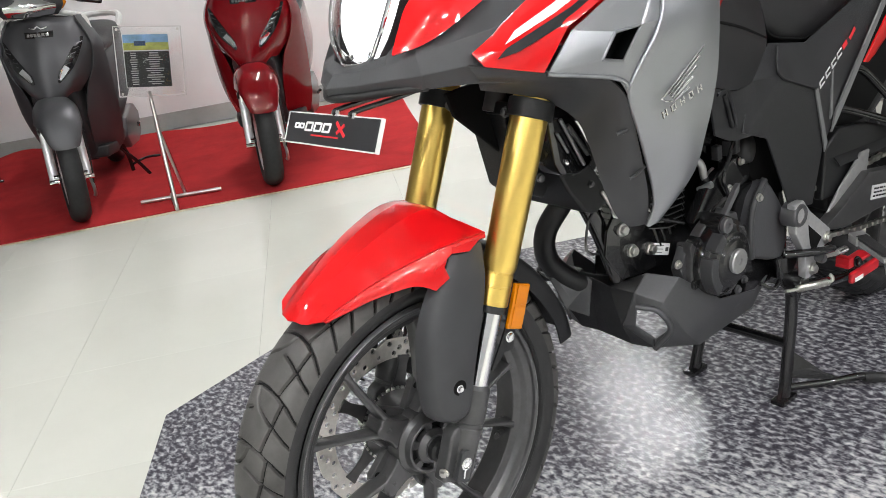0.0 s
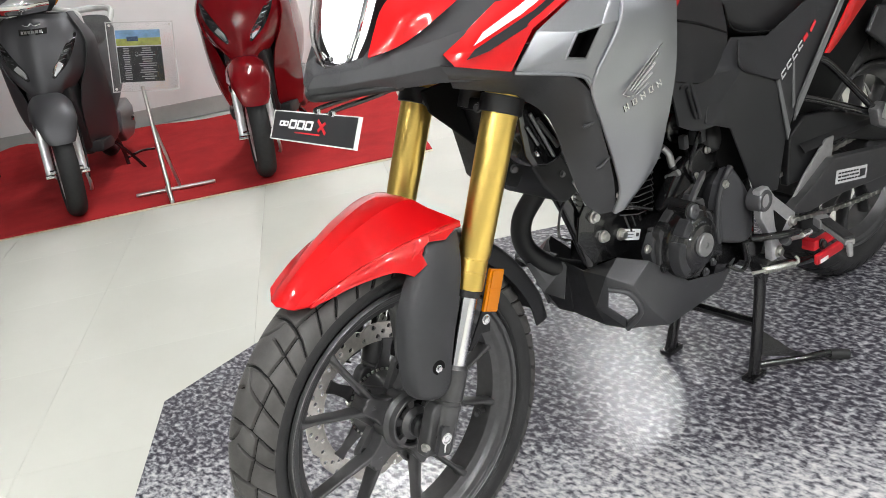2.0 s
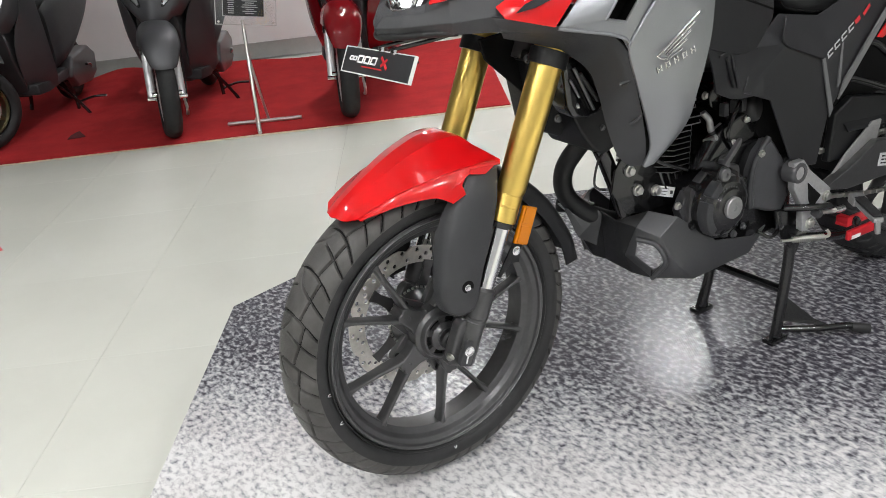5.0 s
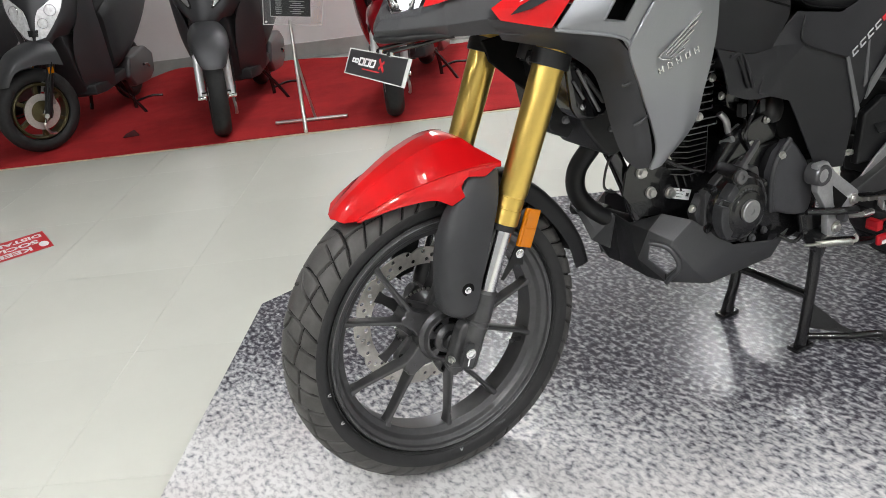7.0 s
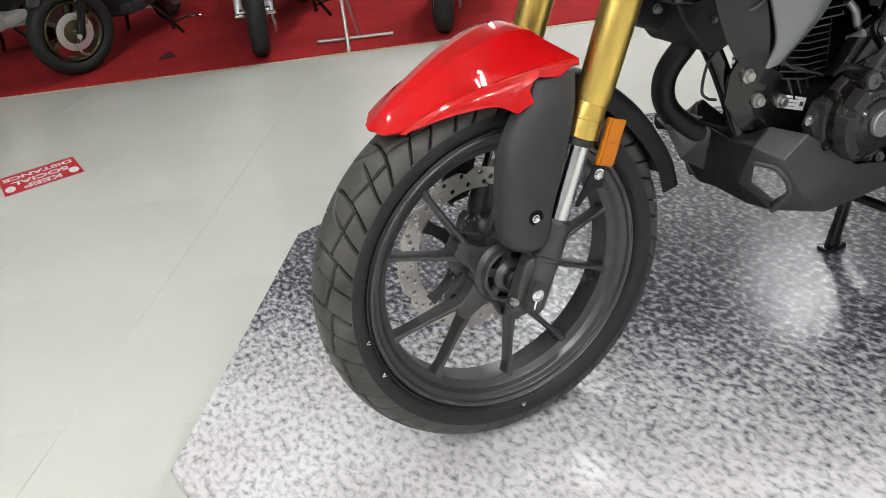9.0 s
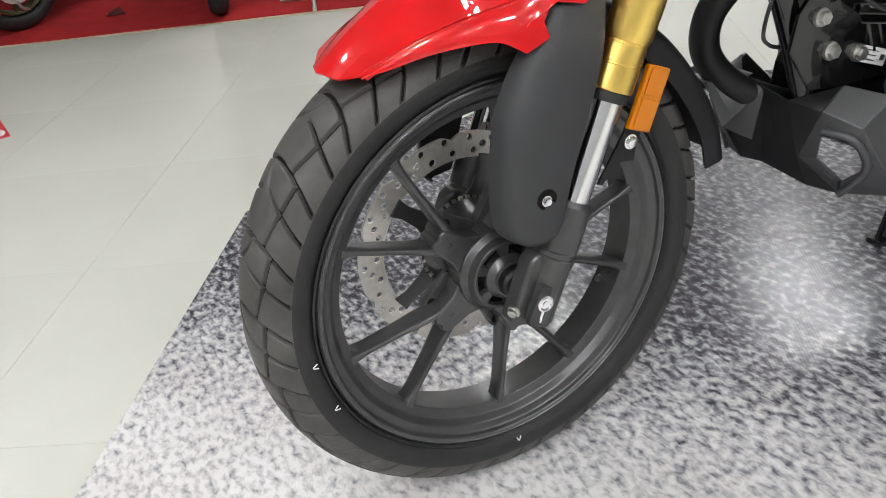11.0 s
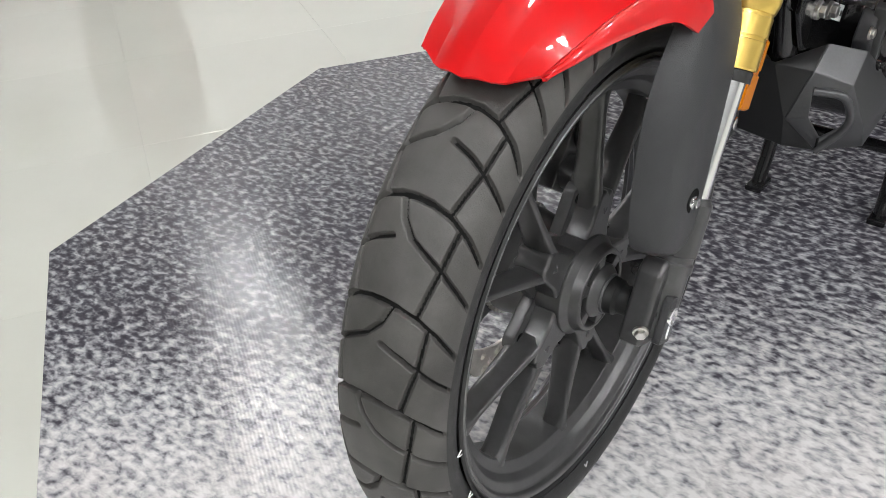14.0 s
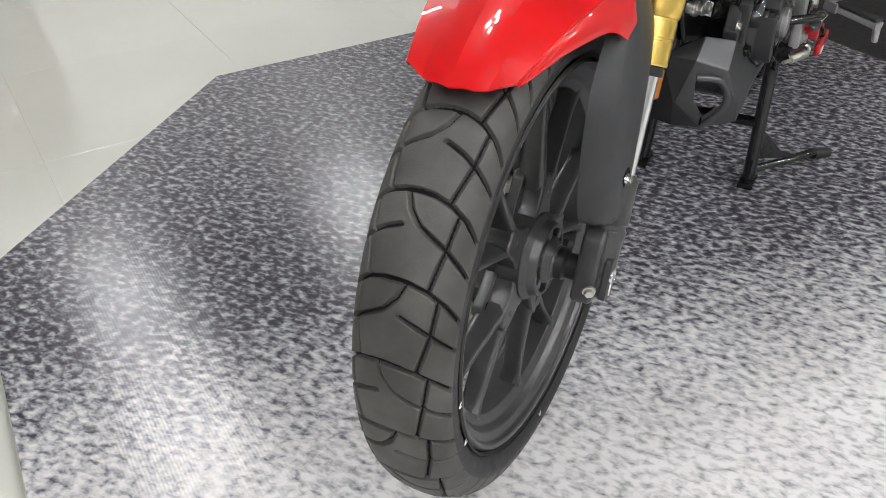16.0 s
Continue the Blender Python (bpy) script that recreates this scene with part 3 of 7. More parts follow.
def front_wheel():
    w = part("front_wheel", spin(rim_profile(0.230, 0.046), AX, (0, 1, 0), 128, closed=True), ALLOY_BLACK, bike, "matte black cast alloy front wheel", angle=28, bevel=0.0014)
    add_tyre(tyre_mesh(0.2945, 0.0530, 0.222, 23, 136, 176, TREAD, RUBBER, GROOVE_SHADE, 42.6 - 6 * 360 / 23), AX, w, "dusty black dual-purpose tyre with diamond tread")
    # raised bead line on the sidewall and a few small moulded marks
    for y in (-1, 1):
        part("bead_ring", spin([(y * 0.0475 - 0.002, 0.233), (y * 0.0475, 0.2352), (y * 0.0475 + 0.002, 0.233)], AX, (0, 1, 0), 128), RUBBER, w)
    for a in (183.7, 268.0, 199.0):
        m = Matrix.Translation(AX) @ Matrix.Rotation((90 - a) * DEG, 4, "Y")
        part("paint_mark", moved(tube([(0.003, -0.0522, 0.239), (0.0, -0.0527, 0.245), (-0.003, -0.0522, 0.239)], 0.0006, 6, 4), m), WHITE, w)
    # thin paler rings paint a highlight onto both lips
    for q in (-1, 1):
        part("rim_glint_ring", spin([(q * 0.0462, 0.2262), (q * 0.0471, 0.2270), (q * 0.0462, 0.2278)], AX, (0, 1, 0), 128), RIM_GLINT, w)
    # five forked spokes: a stem at the hub that parts into two bars
    for k in range(5):
        mid = 90 - (-5.5 + 72 * k)
        for q in (-1, 1):
            sp = spoke_mesh(0.074, 0.1975, (mid + q * 5.5) * DEG, (mid + q * 16) * DEG, 0.0138, 0.0088, 0.034, 0.024, -0.010)
            part("spoke", moved(sp, Matrix.Translation(AX)), ALLOY_BLACK, w, bevel=0.0022, segs=2)
        m = Matrix.Translation(AX) @ Matrix.Rotation(mid * DEG, 4, "Y")
        stem = prism([(-0.026, 0.047), (0.026, 0.047), (0.0185, 0.062), (0.0165, 0.080), (0.0150, 0.092), (0.007, 0.099), (0.0, 0.095), (-0.007, 0.099), (-0.0150, 0.092), (-0.0165, 0.080), (-0.0185, 0.062)], -0.0275, 0.008)
        stem_part = part("spoke_stem", moved(stem, m), ALLOY_BLACK, w, bevel=0.0035, segs=3)
        for q in (-1, 1):
            part("stem_mark", moved(rod((0.0, -0.0278, 0.074), (q * 0.0035, -0.0278, 0.080), 0.0009, None, 6), m), GUN, stem_part)
    hub = spin([(-0.037, 0.0), (-0.037, 0.0385), (-0.0455, 0.0385), (-0.0465, 0.0395), (-0.0465, 0.0420), (-0.0455, 0.0435), (-0.036, 0.0465), (-0.030, 0.0530), (0.02, 0.054), (0.045, 0.058), (0.052, 0.058), (0.052, 0.0)], AX, (0, 1, 0), 64)
    hb = part("hub", hub, ALLOY_BLACK, w, "black hub with six curved slots", angle=30, bevel=0.0010)
    # slot bottoms are coloured near-black for the shade in them
    part("hub_floor", spin([(-0.0374, 0.027), (-0.0374, 0.0384)], AX, (0, 1, 0), 48), HOLE, hb)
    part("hub_collar", spin([(-0.037, 0.0285), (-0.0465, 0.0285), (-0.0480, 0.0275), (-0.0530, 0.0225), (-0.0545, 0.0215), (-0.0545, 0.0)], AX, (0, 1, 0), 48), ALLOY_BLACK, hb, angle=30, bevel=0.0008)
    for k in range(6):
        m = Matrix.Translation(AX) @ Matrix.Rotation((90 - 152 - 60 * k) * DEG, 4, "Y")
        bridge = prism([(-0.0050, 0.0275), (0.0050, 0.0275), (0.0075, 0.0395), (-0.0075, 0.0395)], -0.0462, -0.0372)
        part("hub_bridge", moved(bridge, m), ALLOY_BLACK, hb, bevel=0.0014)
    part("axle_seal", spin([(-0.068, 0.0), (-0.068, 0.0130), (-0.0600, 0.0135), (-0.0595, 0.0170), (-0.0580, 0.0175), (-0.0570, 0.0200), (-0.054, 0.0205)], AX, (0, 1, 0), 32), GUN, w, "grey axle collar")
    d = part("brake_disc", moved(disc_mesh(0.108, 0.140, 0.0585, 0.004, 10, 26), Matrix.Translation(AX)), BRUSHED, w, "drilled petal steel brake disc", angle=30)
    for k in range(5):
        m = Matrix.Translation(AX) @ Matrix.Rotation((90 - (-5.5 + 72 * k)) * DEG, 4, "Y")
        petal = prism([(-0.034, 0.044), (0.034, 0.044), (0.029, 0.070), (0.026, 0.090), (0.018, 0.098), (0.0, 0.094), (-0.018, 0.098), (-0.026, 0.090), (-0.029, 0.070)], -0.004, 0.010)
        pt = part("hub_petal", moved(petal, m), ALLOY_BLACK, w, bevel=0.003)
        for x in (-0.0185, 0.0185):
            # no hole is cut: a dark disc paints its shade on the petal
            part("petal_hole_shade", moved(spin([(0, 0), (0, 0.0050), (0.001, 0.0050)], (x, -0.0048, 0.083), (0, -1, 0), 16), m), HOLE, pt)
        arm = prism([(-0.020, 0.050), (0.020, 0.050), (0.011, 0.072), (0.009, 0.096), (0.012, 0.112), (-0.012, 0.112), (-0.009, 0.096), (-0.011, 0.072)], 0.0550, 0.0590)
        part("disc_carrier_arm", moved(arm, m), ALLOY_BLACK, w, bevel=0.0015)
    ring = B()
    for k in range(40):
        a = 2 * math.pi * k / 40
        ring = join(ring, moved(box((0, 0.052, 0.058), (0.0052, 0.003, 0.008)), Matrix.Rotation(a, 4, "Y")))
    part("abs_ring", moved(ring, Matrix.Translation(AX)), STEEL, w, "toothed sensor ring")
    a = 2.05
    m = Matrix.Translation(AX) @ Matrix.Rotation(a, 4, "Y")
    part("valve", moved(join(rod((0, -0.004, 0.194), (0, -0.014, 0.172), 0.0055), rod((0, -0.014, 0.172), (0, -0.024, 0.160), 0.0042)), m), RUBBER, w)
    return w


front_wheel()

# fork
RK = Vector((0.4213, 0, 0.9069))      # along the fork legs


def fork_at(z, y):
    """The middle of a leg at a height."""
    return Vector((0.119 + (z - 0.525) * RK.x / RK.z, y, z))


def fork_leg(y):
    f = part("fork_leg", spin([(0, 0), (0, 0.0220), (0.0015, 0.0230), (0.026, 0.0230), (0.0265, 0.0222), (0.0295, 0.0222), (0.030, 0.0230), (0.047, 0.0230), (0.0475, 0.0222), (0.0500, 0.0222), (0.0505, 0.0232), (0.058, 0.0252), (0.330, 0.0285), (0.330, 0)], fork_at(0.502, y), RK, 64), GOLD, bike, "gold anodised upper fork tube", angle=20)
    part("stanchion", spin([(-0.012, 0.017), (0.135, 0.017)], fork_at(0.380, y), RK, 32), CHROME, f, "polished chrome lower fork tube")
    part("dust_seal", spin([(0, 0.017), (0, 0.0205), (0.010, 0.0205), (0.012, 0.0175)], fork_at(0.492, y), RK, 32), RUBBER, f)
    foot = spin([(-0.108, 0.0), (-0.108, 0.0180), (-0.105, 0.0208), (-0.042, 0.0212), (-0.038, 0.0226), (-0.031, 0.0228), (-0.029, 0.0212), (-0.024, 0.0212), (-0.022, 0.0229), (0.028, 0.0226), (0.034, 0.0185), (0.034, 0.016)], fork_at(0.363, y), RK, 48)
    part("fork_bottom", foot, ALLOY_BLACK, f, "dark grey cast axle carrier", angle=30)
    s = -1 if y < 0 else 1
    tilt = Matrix.Translation((0.002, y, 0.2935)) @ Matrix.Rotation(24.9 * DEG, 4, "Y")
    lug = prism([(-0.026, -0.034), (0.006, -0.034), (0.006, 0.052), (-0.018, 0.052), (-0.026, 0.040)], -0.0125, 0.0125)
    part("axle_clamp", moved(lug, tilt @ Matrix.Translation((0, -s * 0.004, 0))), ALLOY_BLACK, f, bevel=0.005, segs=3)
    face = prism([(-0.0115, -0.027), (0.0115, -0.027), (0.0135, -0.024), (0.0135, 0.017), (0.0105, 0.022), (-0.0105, 0.022), (-0.0135, 0.017), (-0.0135, -0.024)], min(s * 0.012, s * 0.0205), max(s * 0.012, s * 0.0205))
    part("clamp_face", moved(face, tilt @ Matrix.Translation((0.002, 0, -0.002))), GREY_PLASTIC, f, bevel=0.0016, segs=2)
    n = tilt @ Vector((0, s * 0.0205, 0.0))
    part("axle_nut", spin([(0, 0), (0, 0.0098), (0.0018, 0.0096), (0.0025, 0.0074), (0.001, 0.0060), (0.001, 0.0038), (0.002, 0.0032), (0.002, 0)], n, (0, s, 0), 28), CHROME, f, "bright slotted axle end")
    part("clamp_mark", moved(join(box((0.0006, s * 0.0212, -0.014), (0.0024, 0.0012, 0.010)), box((0.0014, s * 0.0212, -0.0205), (0.0016, 0.0012, 0.005))), tilt), WHITE, f, "white paint mark")
    part("pinch_bolt", bolt(tilt @ Vector((-0.024, s * 0.004, -0.018)), (-1, s * 0.5, -0.2), 0.0058, 0.007), STEEL, f)
    return f


for y in (-0.100, 0.100):
    fork_leg(y)
part("axle", rod((0, -0.11, 0.293), (0, 0.11, 0.293), 0.009), MATTE, bike)
for s in (-1, 1):
    part("axle_spacer", spin([(0.050, 0.0), (0.050, 0.020), (0.066, 0.0185), (0.070, 0.0150), (0.092, 0.0150), (0.092, 0)], AX, (0, s, 0), 32), MATTE, bike, "dark axle spacer")

clampA = fork_at(0.757, 0)
yoke = part("lower_yoke", moved(prism([(-0.022, -0.122), (-0.020, -0.075), (0.004, -0.055), (0.012, 0.0), (0.004, 0.055), (-0.020, 0.075), (-0.022, 0.122), (0.026, 0.122), (0.040, 0.05), (0.060, 0.0), (0.040, -0.05), (0.026, -0.122)], -0.009, 0.011, "z"), Matrix.Translation(clampA) @ Matrix.Rotation(24.9 * DEG, 4, "Y")), MATTE, bike, "black lower fork yoke", bevel=0.003)
for y in (-0.1, 0.1):
    part("yoke_ring", spin([(-0.014, 0.0295), (-0.014, 0.0335), (0.013, 0.0335), (0.013, 0.0295)], fork_at(0.760, y), RK, 36), MATTE, bike, bevel=0.002)
    part("yoke_bolt", bolt(fork_at(0.756, y * 0.62) + Vector((-0.012, 0, 0)), (-1, 0, 0.2), 0.006, 0.006), ALLOY_BLACK, bike)
part("steering_stem", rod(fork_at(0.74, 0) + Vector((0.03, 0, 0)), fork_at(0.95, 0) + Vector((0.03, 0, 0)), 0.024), ALLOY_BLACK, bike)

# front mudguard: red shell with a flat ridge, black side guards over the fork
def mudguard():
    # from the tip to the fork: middle of the valley, ridge, and the fold where the side begins
    mid = [(-0.161, 0, 0.5635), (-0.135, 0, 0.586), (-0.090, 0, 0.613), (-0.040, 0, 0.638), (-0.001, 0, 0.652), (0.020, 0, 0.6570), (0.036, 0, 0.6590), (0.050, 0, 0.6585), (0.062, 0, 0.6555)]
    ridge = [(-0.156, 0.022, 0.563), (-0.131, 0.023, 0.583), (-0.088, 0.027, 0.608), (-0.038, 0.031, 0.632), (0.002, 0.034, 0.645), (0.024, 0.036, 0.650), (0.043, 0.037, 0.652), (0.062, 0.037, 0.651), (0.079, 0.037, 0.646)]
    fold = [(-0.138, 0.053, 0.5680), (-0.114, 0.060, 0.5790), (-0.076, 0.069, 0.593), (-0.030, 0.079, 0.604), (0.012, 0.086, 0.610), (0.036, 0.090, 0.612), (0.056, 0.093, 0.613), (0.085, 0.095, 0.613), (0.116, 0.096, 0.609)]
    edge = [(-0.136, 0.055, 0.567), (-0.110, 0.064, 0.571), (-0.080, 0.073, 0.577), (-0.050, 0.083, 0.580), (-0.020, 0.092, 0.580), (-0.004, 0.098, 0.575), (0.012, 0.103, 0.564)]
    rows = []
    for m, r, f in zip(mid, ridge, fold):
        m, r, f = Vector(m), Vector(r), Vector(f)
        out = [m, m.lerp(r, 0.55) + Vector((0, 0, 0.0012)), r, r.lerp(f, 0.30) + Vector((0, 0, -0.0022)), r.lerp(f, 0.67) + Vector((0, 0, -0.0008)), f]
        rows.append([(x, -y, z) for x, y, z in out[:0:-1]] + [tuple(p) for p in out])
    g = part("front_mudguard", grid(rows, 0.003, 6, 1), RED, bike, "glossy red front mudguard with a pointed tip", angle=14)
    for s in (-1, 1):
        ridge_line = [Vector((x, s * y, z - 0.0011)) for x, y, z in ridge]
        ridge_line[0] = ridge_line[0].lerp(ridge_line[1], 0.2)
        fold_line = [Vector((x, s * (y - 0.0034), z - 0.0030)) for x, y, z in fold]
        fold_line[0] = fold_line[0].lerp(fold_line[1], 0.2)
        part("mudguard_ridge", tube(ridge_line, 0.0030, 12, 6), RED, g)
        # side below the fold, its lower edge turned under
        side = []
        for f, e in zip(fold, edge):
            f, e = Vector((f[0], s * f[1], f[2])), Vector((e[0], s * e[1], e[2]))
            side.append([f, f.lerp(e, 0.4) + Vector((0, s * 0.0022, 0.001)), f.lerp(e, 0.75) + Vector((0, s * 0.0022, 0)), e])
        if s > 0:
            side = [r[::-1] for r in side]
        part("mudguard_side", grid(side, 0.003, 5, 3), RED, g, angle=30)
        part("mudguard_fold", tube(fold_line, 0.0048, 16, 6), RED, g)
        # flap with its stepped rear edge
        v = [(x, s * y, z) for x, y, z in (fold[6], edge[6], (0.038, 0.1035, 0.573), (0.032, 0.1010, 0.596), (0.050, 0.1000, 0.604), (0.083, 0.0980, 0.5945), fold[8], fold[7], (0.022, 0.099, 0.592), fold[5], edge[5])]
        part("mudguard_flap", facet(v, [(9, 10, 1, 8), (8, 1, 2, 3), (9, 8, 3, 0), (0, 3, 4), (0, 4, 5, 7), (7, 5, 6)], 0.003), RED, g, angle=30, bevel=0.0008)
    return g


mudguard()
for s in (-1, 1):
    # columns: inner edge, front corner, outer face, rear edge beside the leg
    rows = [[(0.046, s * 0.080, 0.598), (0.054, s * 0.088, 0.598), (0.078, s * 0.091, 0.597), (0.114, s * 0.088, 0.596)],
            [(0.016, s * 0.080, 0.562), (0.026, s * 0.100, 0.562), (0.056, s * 0.106, 0.558), (0.100, s * 0.104, 0.556)],
            [(-0.004, s * 0.079, 0.532), (0.008, s * 0.104, 0.531), (0.042, s * 0.112, 0.528), (0.088, s * 0.110, 0.526)],
            [(-0.020, s * 0.079, 0.495), (-0.009, s * 0.108, 0.495), (0.025, s * 0.116, 0.494), (0.073, s * 0.1135, 0.492)],
            [(-0.031, s * 0.081, 0.435), (-0.020, s * 0.110, 0.434), (0.008, s * 0.1185, 0.432), (0.047, s * 0.117, 0.430)],
            [(-0.033, s * 0.083, 0.397), (-0.023, s * 0.110, 0.393), (0.001, s * 0.119, 0.388), (0.032, s * 0.118, 0.386)],
            [(-0.029, s * 0.084, 0.378), (-0.020, s * 0.108, 0.373), (0.002, s * 0.1175, 0.369), (0.025, s * 0.116, 0.369)],
            [(-0.020, s * 0.085, 0.368), (-0.012, s * 0.104, 0.364), (0.004, s * 0.113, 0.361), (0.020, s * 0.112, 0.363)]]
    fine = []
    for r in rows:
        p = [Vector(q) for q in r]
        fine.append([p[0], p[0].lerp(p[1], 0.5) + Vector((-0.0015, 0, 0)), p[1].lerp(p[0], 0.16), p[1].lerp(p[2], 0.14), p[1].lerp(p[2], 0.55) + Vector((0, s * 0.0015, 0)), p[2], p[2].lerp(p[3], 0.55) + Vector((0, s * 0.001, 0)), p[3]])
    if s < 0:
        fine = [r[::-1] for r in fine]
    gd = part("fork_guard", grid(fine, 0.003, 5, 2), GREY_PLASTIC, bike, "dark grey plastic fork guard", angle=22)
    part("guard_shoulder", facet([(0.018, s * 0.101, 0.566), (0.030, s * 0.086, 0.563), (0.056, s * 0.088, 0.596), (0.040, s * 0.097, 0.580)], [(0, 1, 2, 3)], 0.003), GREY_PLASTIC, gd, bevel=0.0008)
    # dark disc on the guard paints the shade of the bolt's recess
    part("guard_socket_shade", spin([(0.0008, 0.0), (0.0008, 0.0112), (0.0, 0.0122)], (0.014, s * 0.1185, 0.415), (0, s, 0), 28), HOLE, gd)
    part("guard_bolt", bolt((0.012, s * 0.1192, 0.415), (0, s, 0), 0.0046, 0.006), CHROME, gd, "bright bolt head")
# rear half of the mudguard, plain black
rows = []
for a, w, k in ((18, 0.060, 0.0), (35, 0.064, 0.0), (52, 0.062, 0.0), (70, 0.056, 0.006), (82, 0.048, 0.012)):
    r = 0.322 + k
    c = AX + Vector((r * math.sin(a * DEG), 0, r * math.cos(a * DEG)))
    d = Vector((math.sin(a * DEG), 0, math.cos(a * DEG)))
    rows.append([c + Vector((0, w, 0)) - d * 0.040, c + Vector((0, w * 0.9, 0)) - d * 0.008, c, c + Vector((0, -w * 0.9, 0)) - d * 0.008, c + Vector((0, -w, 0)) - d * 0.040])
part("rear_hugger", grid(rows, 0.003, 5, 5), MATTE, bike, "black plastic rear half of the front mudguard", angle=45)

# amber reflector with its bracket
for s in (-1, 1):
    o = Vector((0.1535, s * 0.104, 0.4805))
    rot = Matrix.Rotation(24.0 * DEG, 4, "Y")
    rf = part("reflector", moved(box((0, 0, 0), (0.031, 0.007, 0.070)), Matrix.Translation(o) @ rot), ORANGE, bike, "amber side reflector in two halves", bevel=0.002)
    for z, h in ((0.0185, 0.029), (-0.0165, 0.033)):
        part("reflector_half", moved(box((0.001, s * 0.0042, z), (0.024, 0.0022, h)), Matrix.Translation(o) @ rot), ORANGE, rf, bevel=0.001)
    part("reflector_bracket", moved(prism([(-0.010, 0.03), (0.010, 0.03), (0.010, -0.05), (0.014, -0.068), (-0.004, -0.072), (-0.018, -0.10), (-0.024, -0.10), (-0.012, -0.04)], -0.0015, 0.0015), Matrix.Translation(o - Vector((0, s * 0.006, 0))) @ rot), MATTE, bike)
    part("bracket_bolt", bolt((0.133, s * 0.100, 0.437), (0, s, 0), 0.0065, 0.006), CHROME, bike)

# brake caliper behind the far leg, with hose
part("brake_caliper", join(moved(box((0, 0, 0), (0.05, 0.040, 0.085)), Matrix.Translation((0.098, 0.066, 0.372)) @ Matrix.Rotation(35 * DEG, 4, "Y")), rod((0.083, 0.030, 0.36), (0.083, 0.098, 0.36), 0.019), rod((0.110, 0.030, 0.395), (0.110, 0.098, 0.395), 0.017)), ALLOY_BLACK, bike, "black brake caliper on the disc", bevel=0.004)
part("brake_hose", tube([(0.10, 0.085, 0.40), (0.135, 0.088, 0.46), (0.150, 0.096, 0.50)], 0.0048, 10), BLACK_GLOSS, bike)


# the handlebar is turned a little to the left
STEER = Matrix.Translation((0.09, 0, 0.293)) @ Matrix.Rotation(1.4 * DEG, 4, RK.normalized()) @ Matrix.Translation((-0.09, 0, -0.293))
for ob in list(bike.children):
    ob.matrix_basis = STEER @ ob.matrix_basis


def sides(make):
    """Builds a part for the left side, then the same for the right."""
    make(lambda b: b)
    make(mirrored)


# ---- fairing ----
CW = [[(-0.004, -0.045, 0.831), (-0.010, -0.047, 0.847), (0.000, -0.045, 0.864), (0.014, -0.040, 0.872)],
      [(0.022, -0.078, 0.833), (0.015, -0.082, 0.849), (0.018, -0.076, 0.866), (0.030, -0.062, 0.878)],
      [(0.050, -0.100, 0.829), (0.043, -0.113, 0.850), (0.045, -0.106, 0.876), (0.052, -0.085, 0.908)],
      [(0.110, -0.125, 0.824), (0.105, -0.136, 0.850), (0.110, -0.128, 0.884), (0.128, -0.100, 0.935)],
      [(0.160, -0.150, 0.815), (0.155, -0.158, 0.850), (0.172, -0.150, 0.892), (0.205, -0.120, 0.950)],
      [(0.220, -0.165, 0.800), (0.215, -0.172, 0.845), (0.235, -0.165, 0.895), (0.280, -0.130, 0.965)]]
front = [[(-0.026, 0.0, 0.829), (-0.032, 0.0, 0.845), (-0.016, 0.0, 0.860), (0.004, 0.0, 0.866)]]
rows = [[(x, y, z) for x, y, z in r] for r in CW[::-1]] + front + [[(x, -y, z) for x, y, z in r] for r in CW]
cowl = part("headlamp_cowl", grid(rows, 0.004, smooth=False), GREY_PLASTIC, bike, "dark grey plastic headlamp cowl with a beak lip", angle=14, bevel=0.004, segs=3)
part("cowl_lip", tube([(0.060, -0.100, 0.832), (0.022, -0.077, 0.834), (-0.004, -0.044, 0.832), (-0.024, 0.0, 0.831), (-0.004, 0.044, 0.832), (0.022, 0.077, 0.834), (0.060, 0.100, 0.832)], 0.006, 12), MATTE, cowl)
part("cowl_floor", grid([[(-0.002, -0.035, 0.836), (-0.020, 0, 0.836), (-0.002, 0.035, 0.836)], [(0.10, -0.10, 0.84), (0.10, 0, 0.845), (0.10, 0.10, 0.84)], [(0.20, -0.12, 0.82), (0.20, 0, 0.83), (0.20, 0.12, 0.82)]], 0.003, 3, 3), MATTE, cowl)

# headlamp: bright bowl behind a clear lens with a chrome-like edge
LN = [[(0.018, 0.028, 0.870), (0.008, 0.0, 0.866), (0.018, -0.036, 0.870)],
      [(0.020, 0.044, 0.895), (0.004, 0.0, 0.892), (0.024, -0.056, 0.895)],
      [(0.028, 0.052, 0.925), (0.012, 0.0, 0.922), (0.036, -0.066, 0.925)],
      [(0.046, 0.056, 0.965), (0.030, 0.0, 0.962), (0.056, -0.070, 0.965)]]
lamp = part("headlamp", grid([[Vector(p) + Vector((0.016, 0, 0.002)) for p in r] for r in LN], 0.003, 5, 5), DRL, bike, "white headlamp, lit", angle=60)
part("lens", grid(LN, 0.003, 5, 5), LAMP_GLASS, lamp, angle=60)
part("lamp_bezel", tube([LN[3][0], LN[2][0], LN[1][0], LN[0][0], LN[0][1], LN[0][2], LN[1][2], LN[2][2], LN[3][2]], 0.0032, 10), CHROME, lamp, "chrome-look lamp edge")
for y in (-0.03, 0.0, 0.03):
    part("lamp_rib", tube([(0.020 + abs(y) * 0.2, y, 0.872), (0.018 + abs(y) * 0.2, y * 1.3, 0.880)], 0.004, 8), CHROME, lamp)


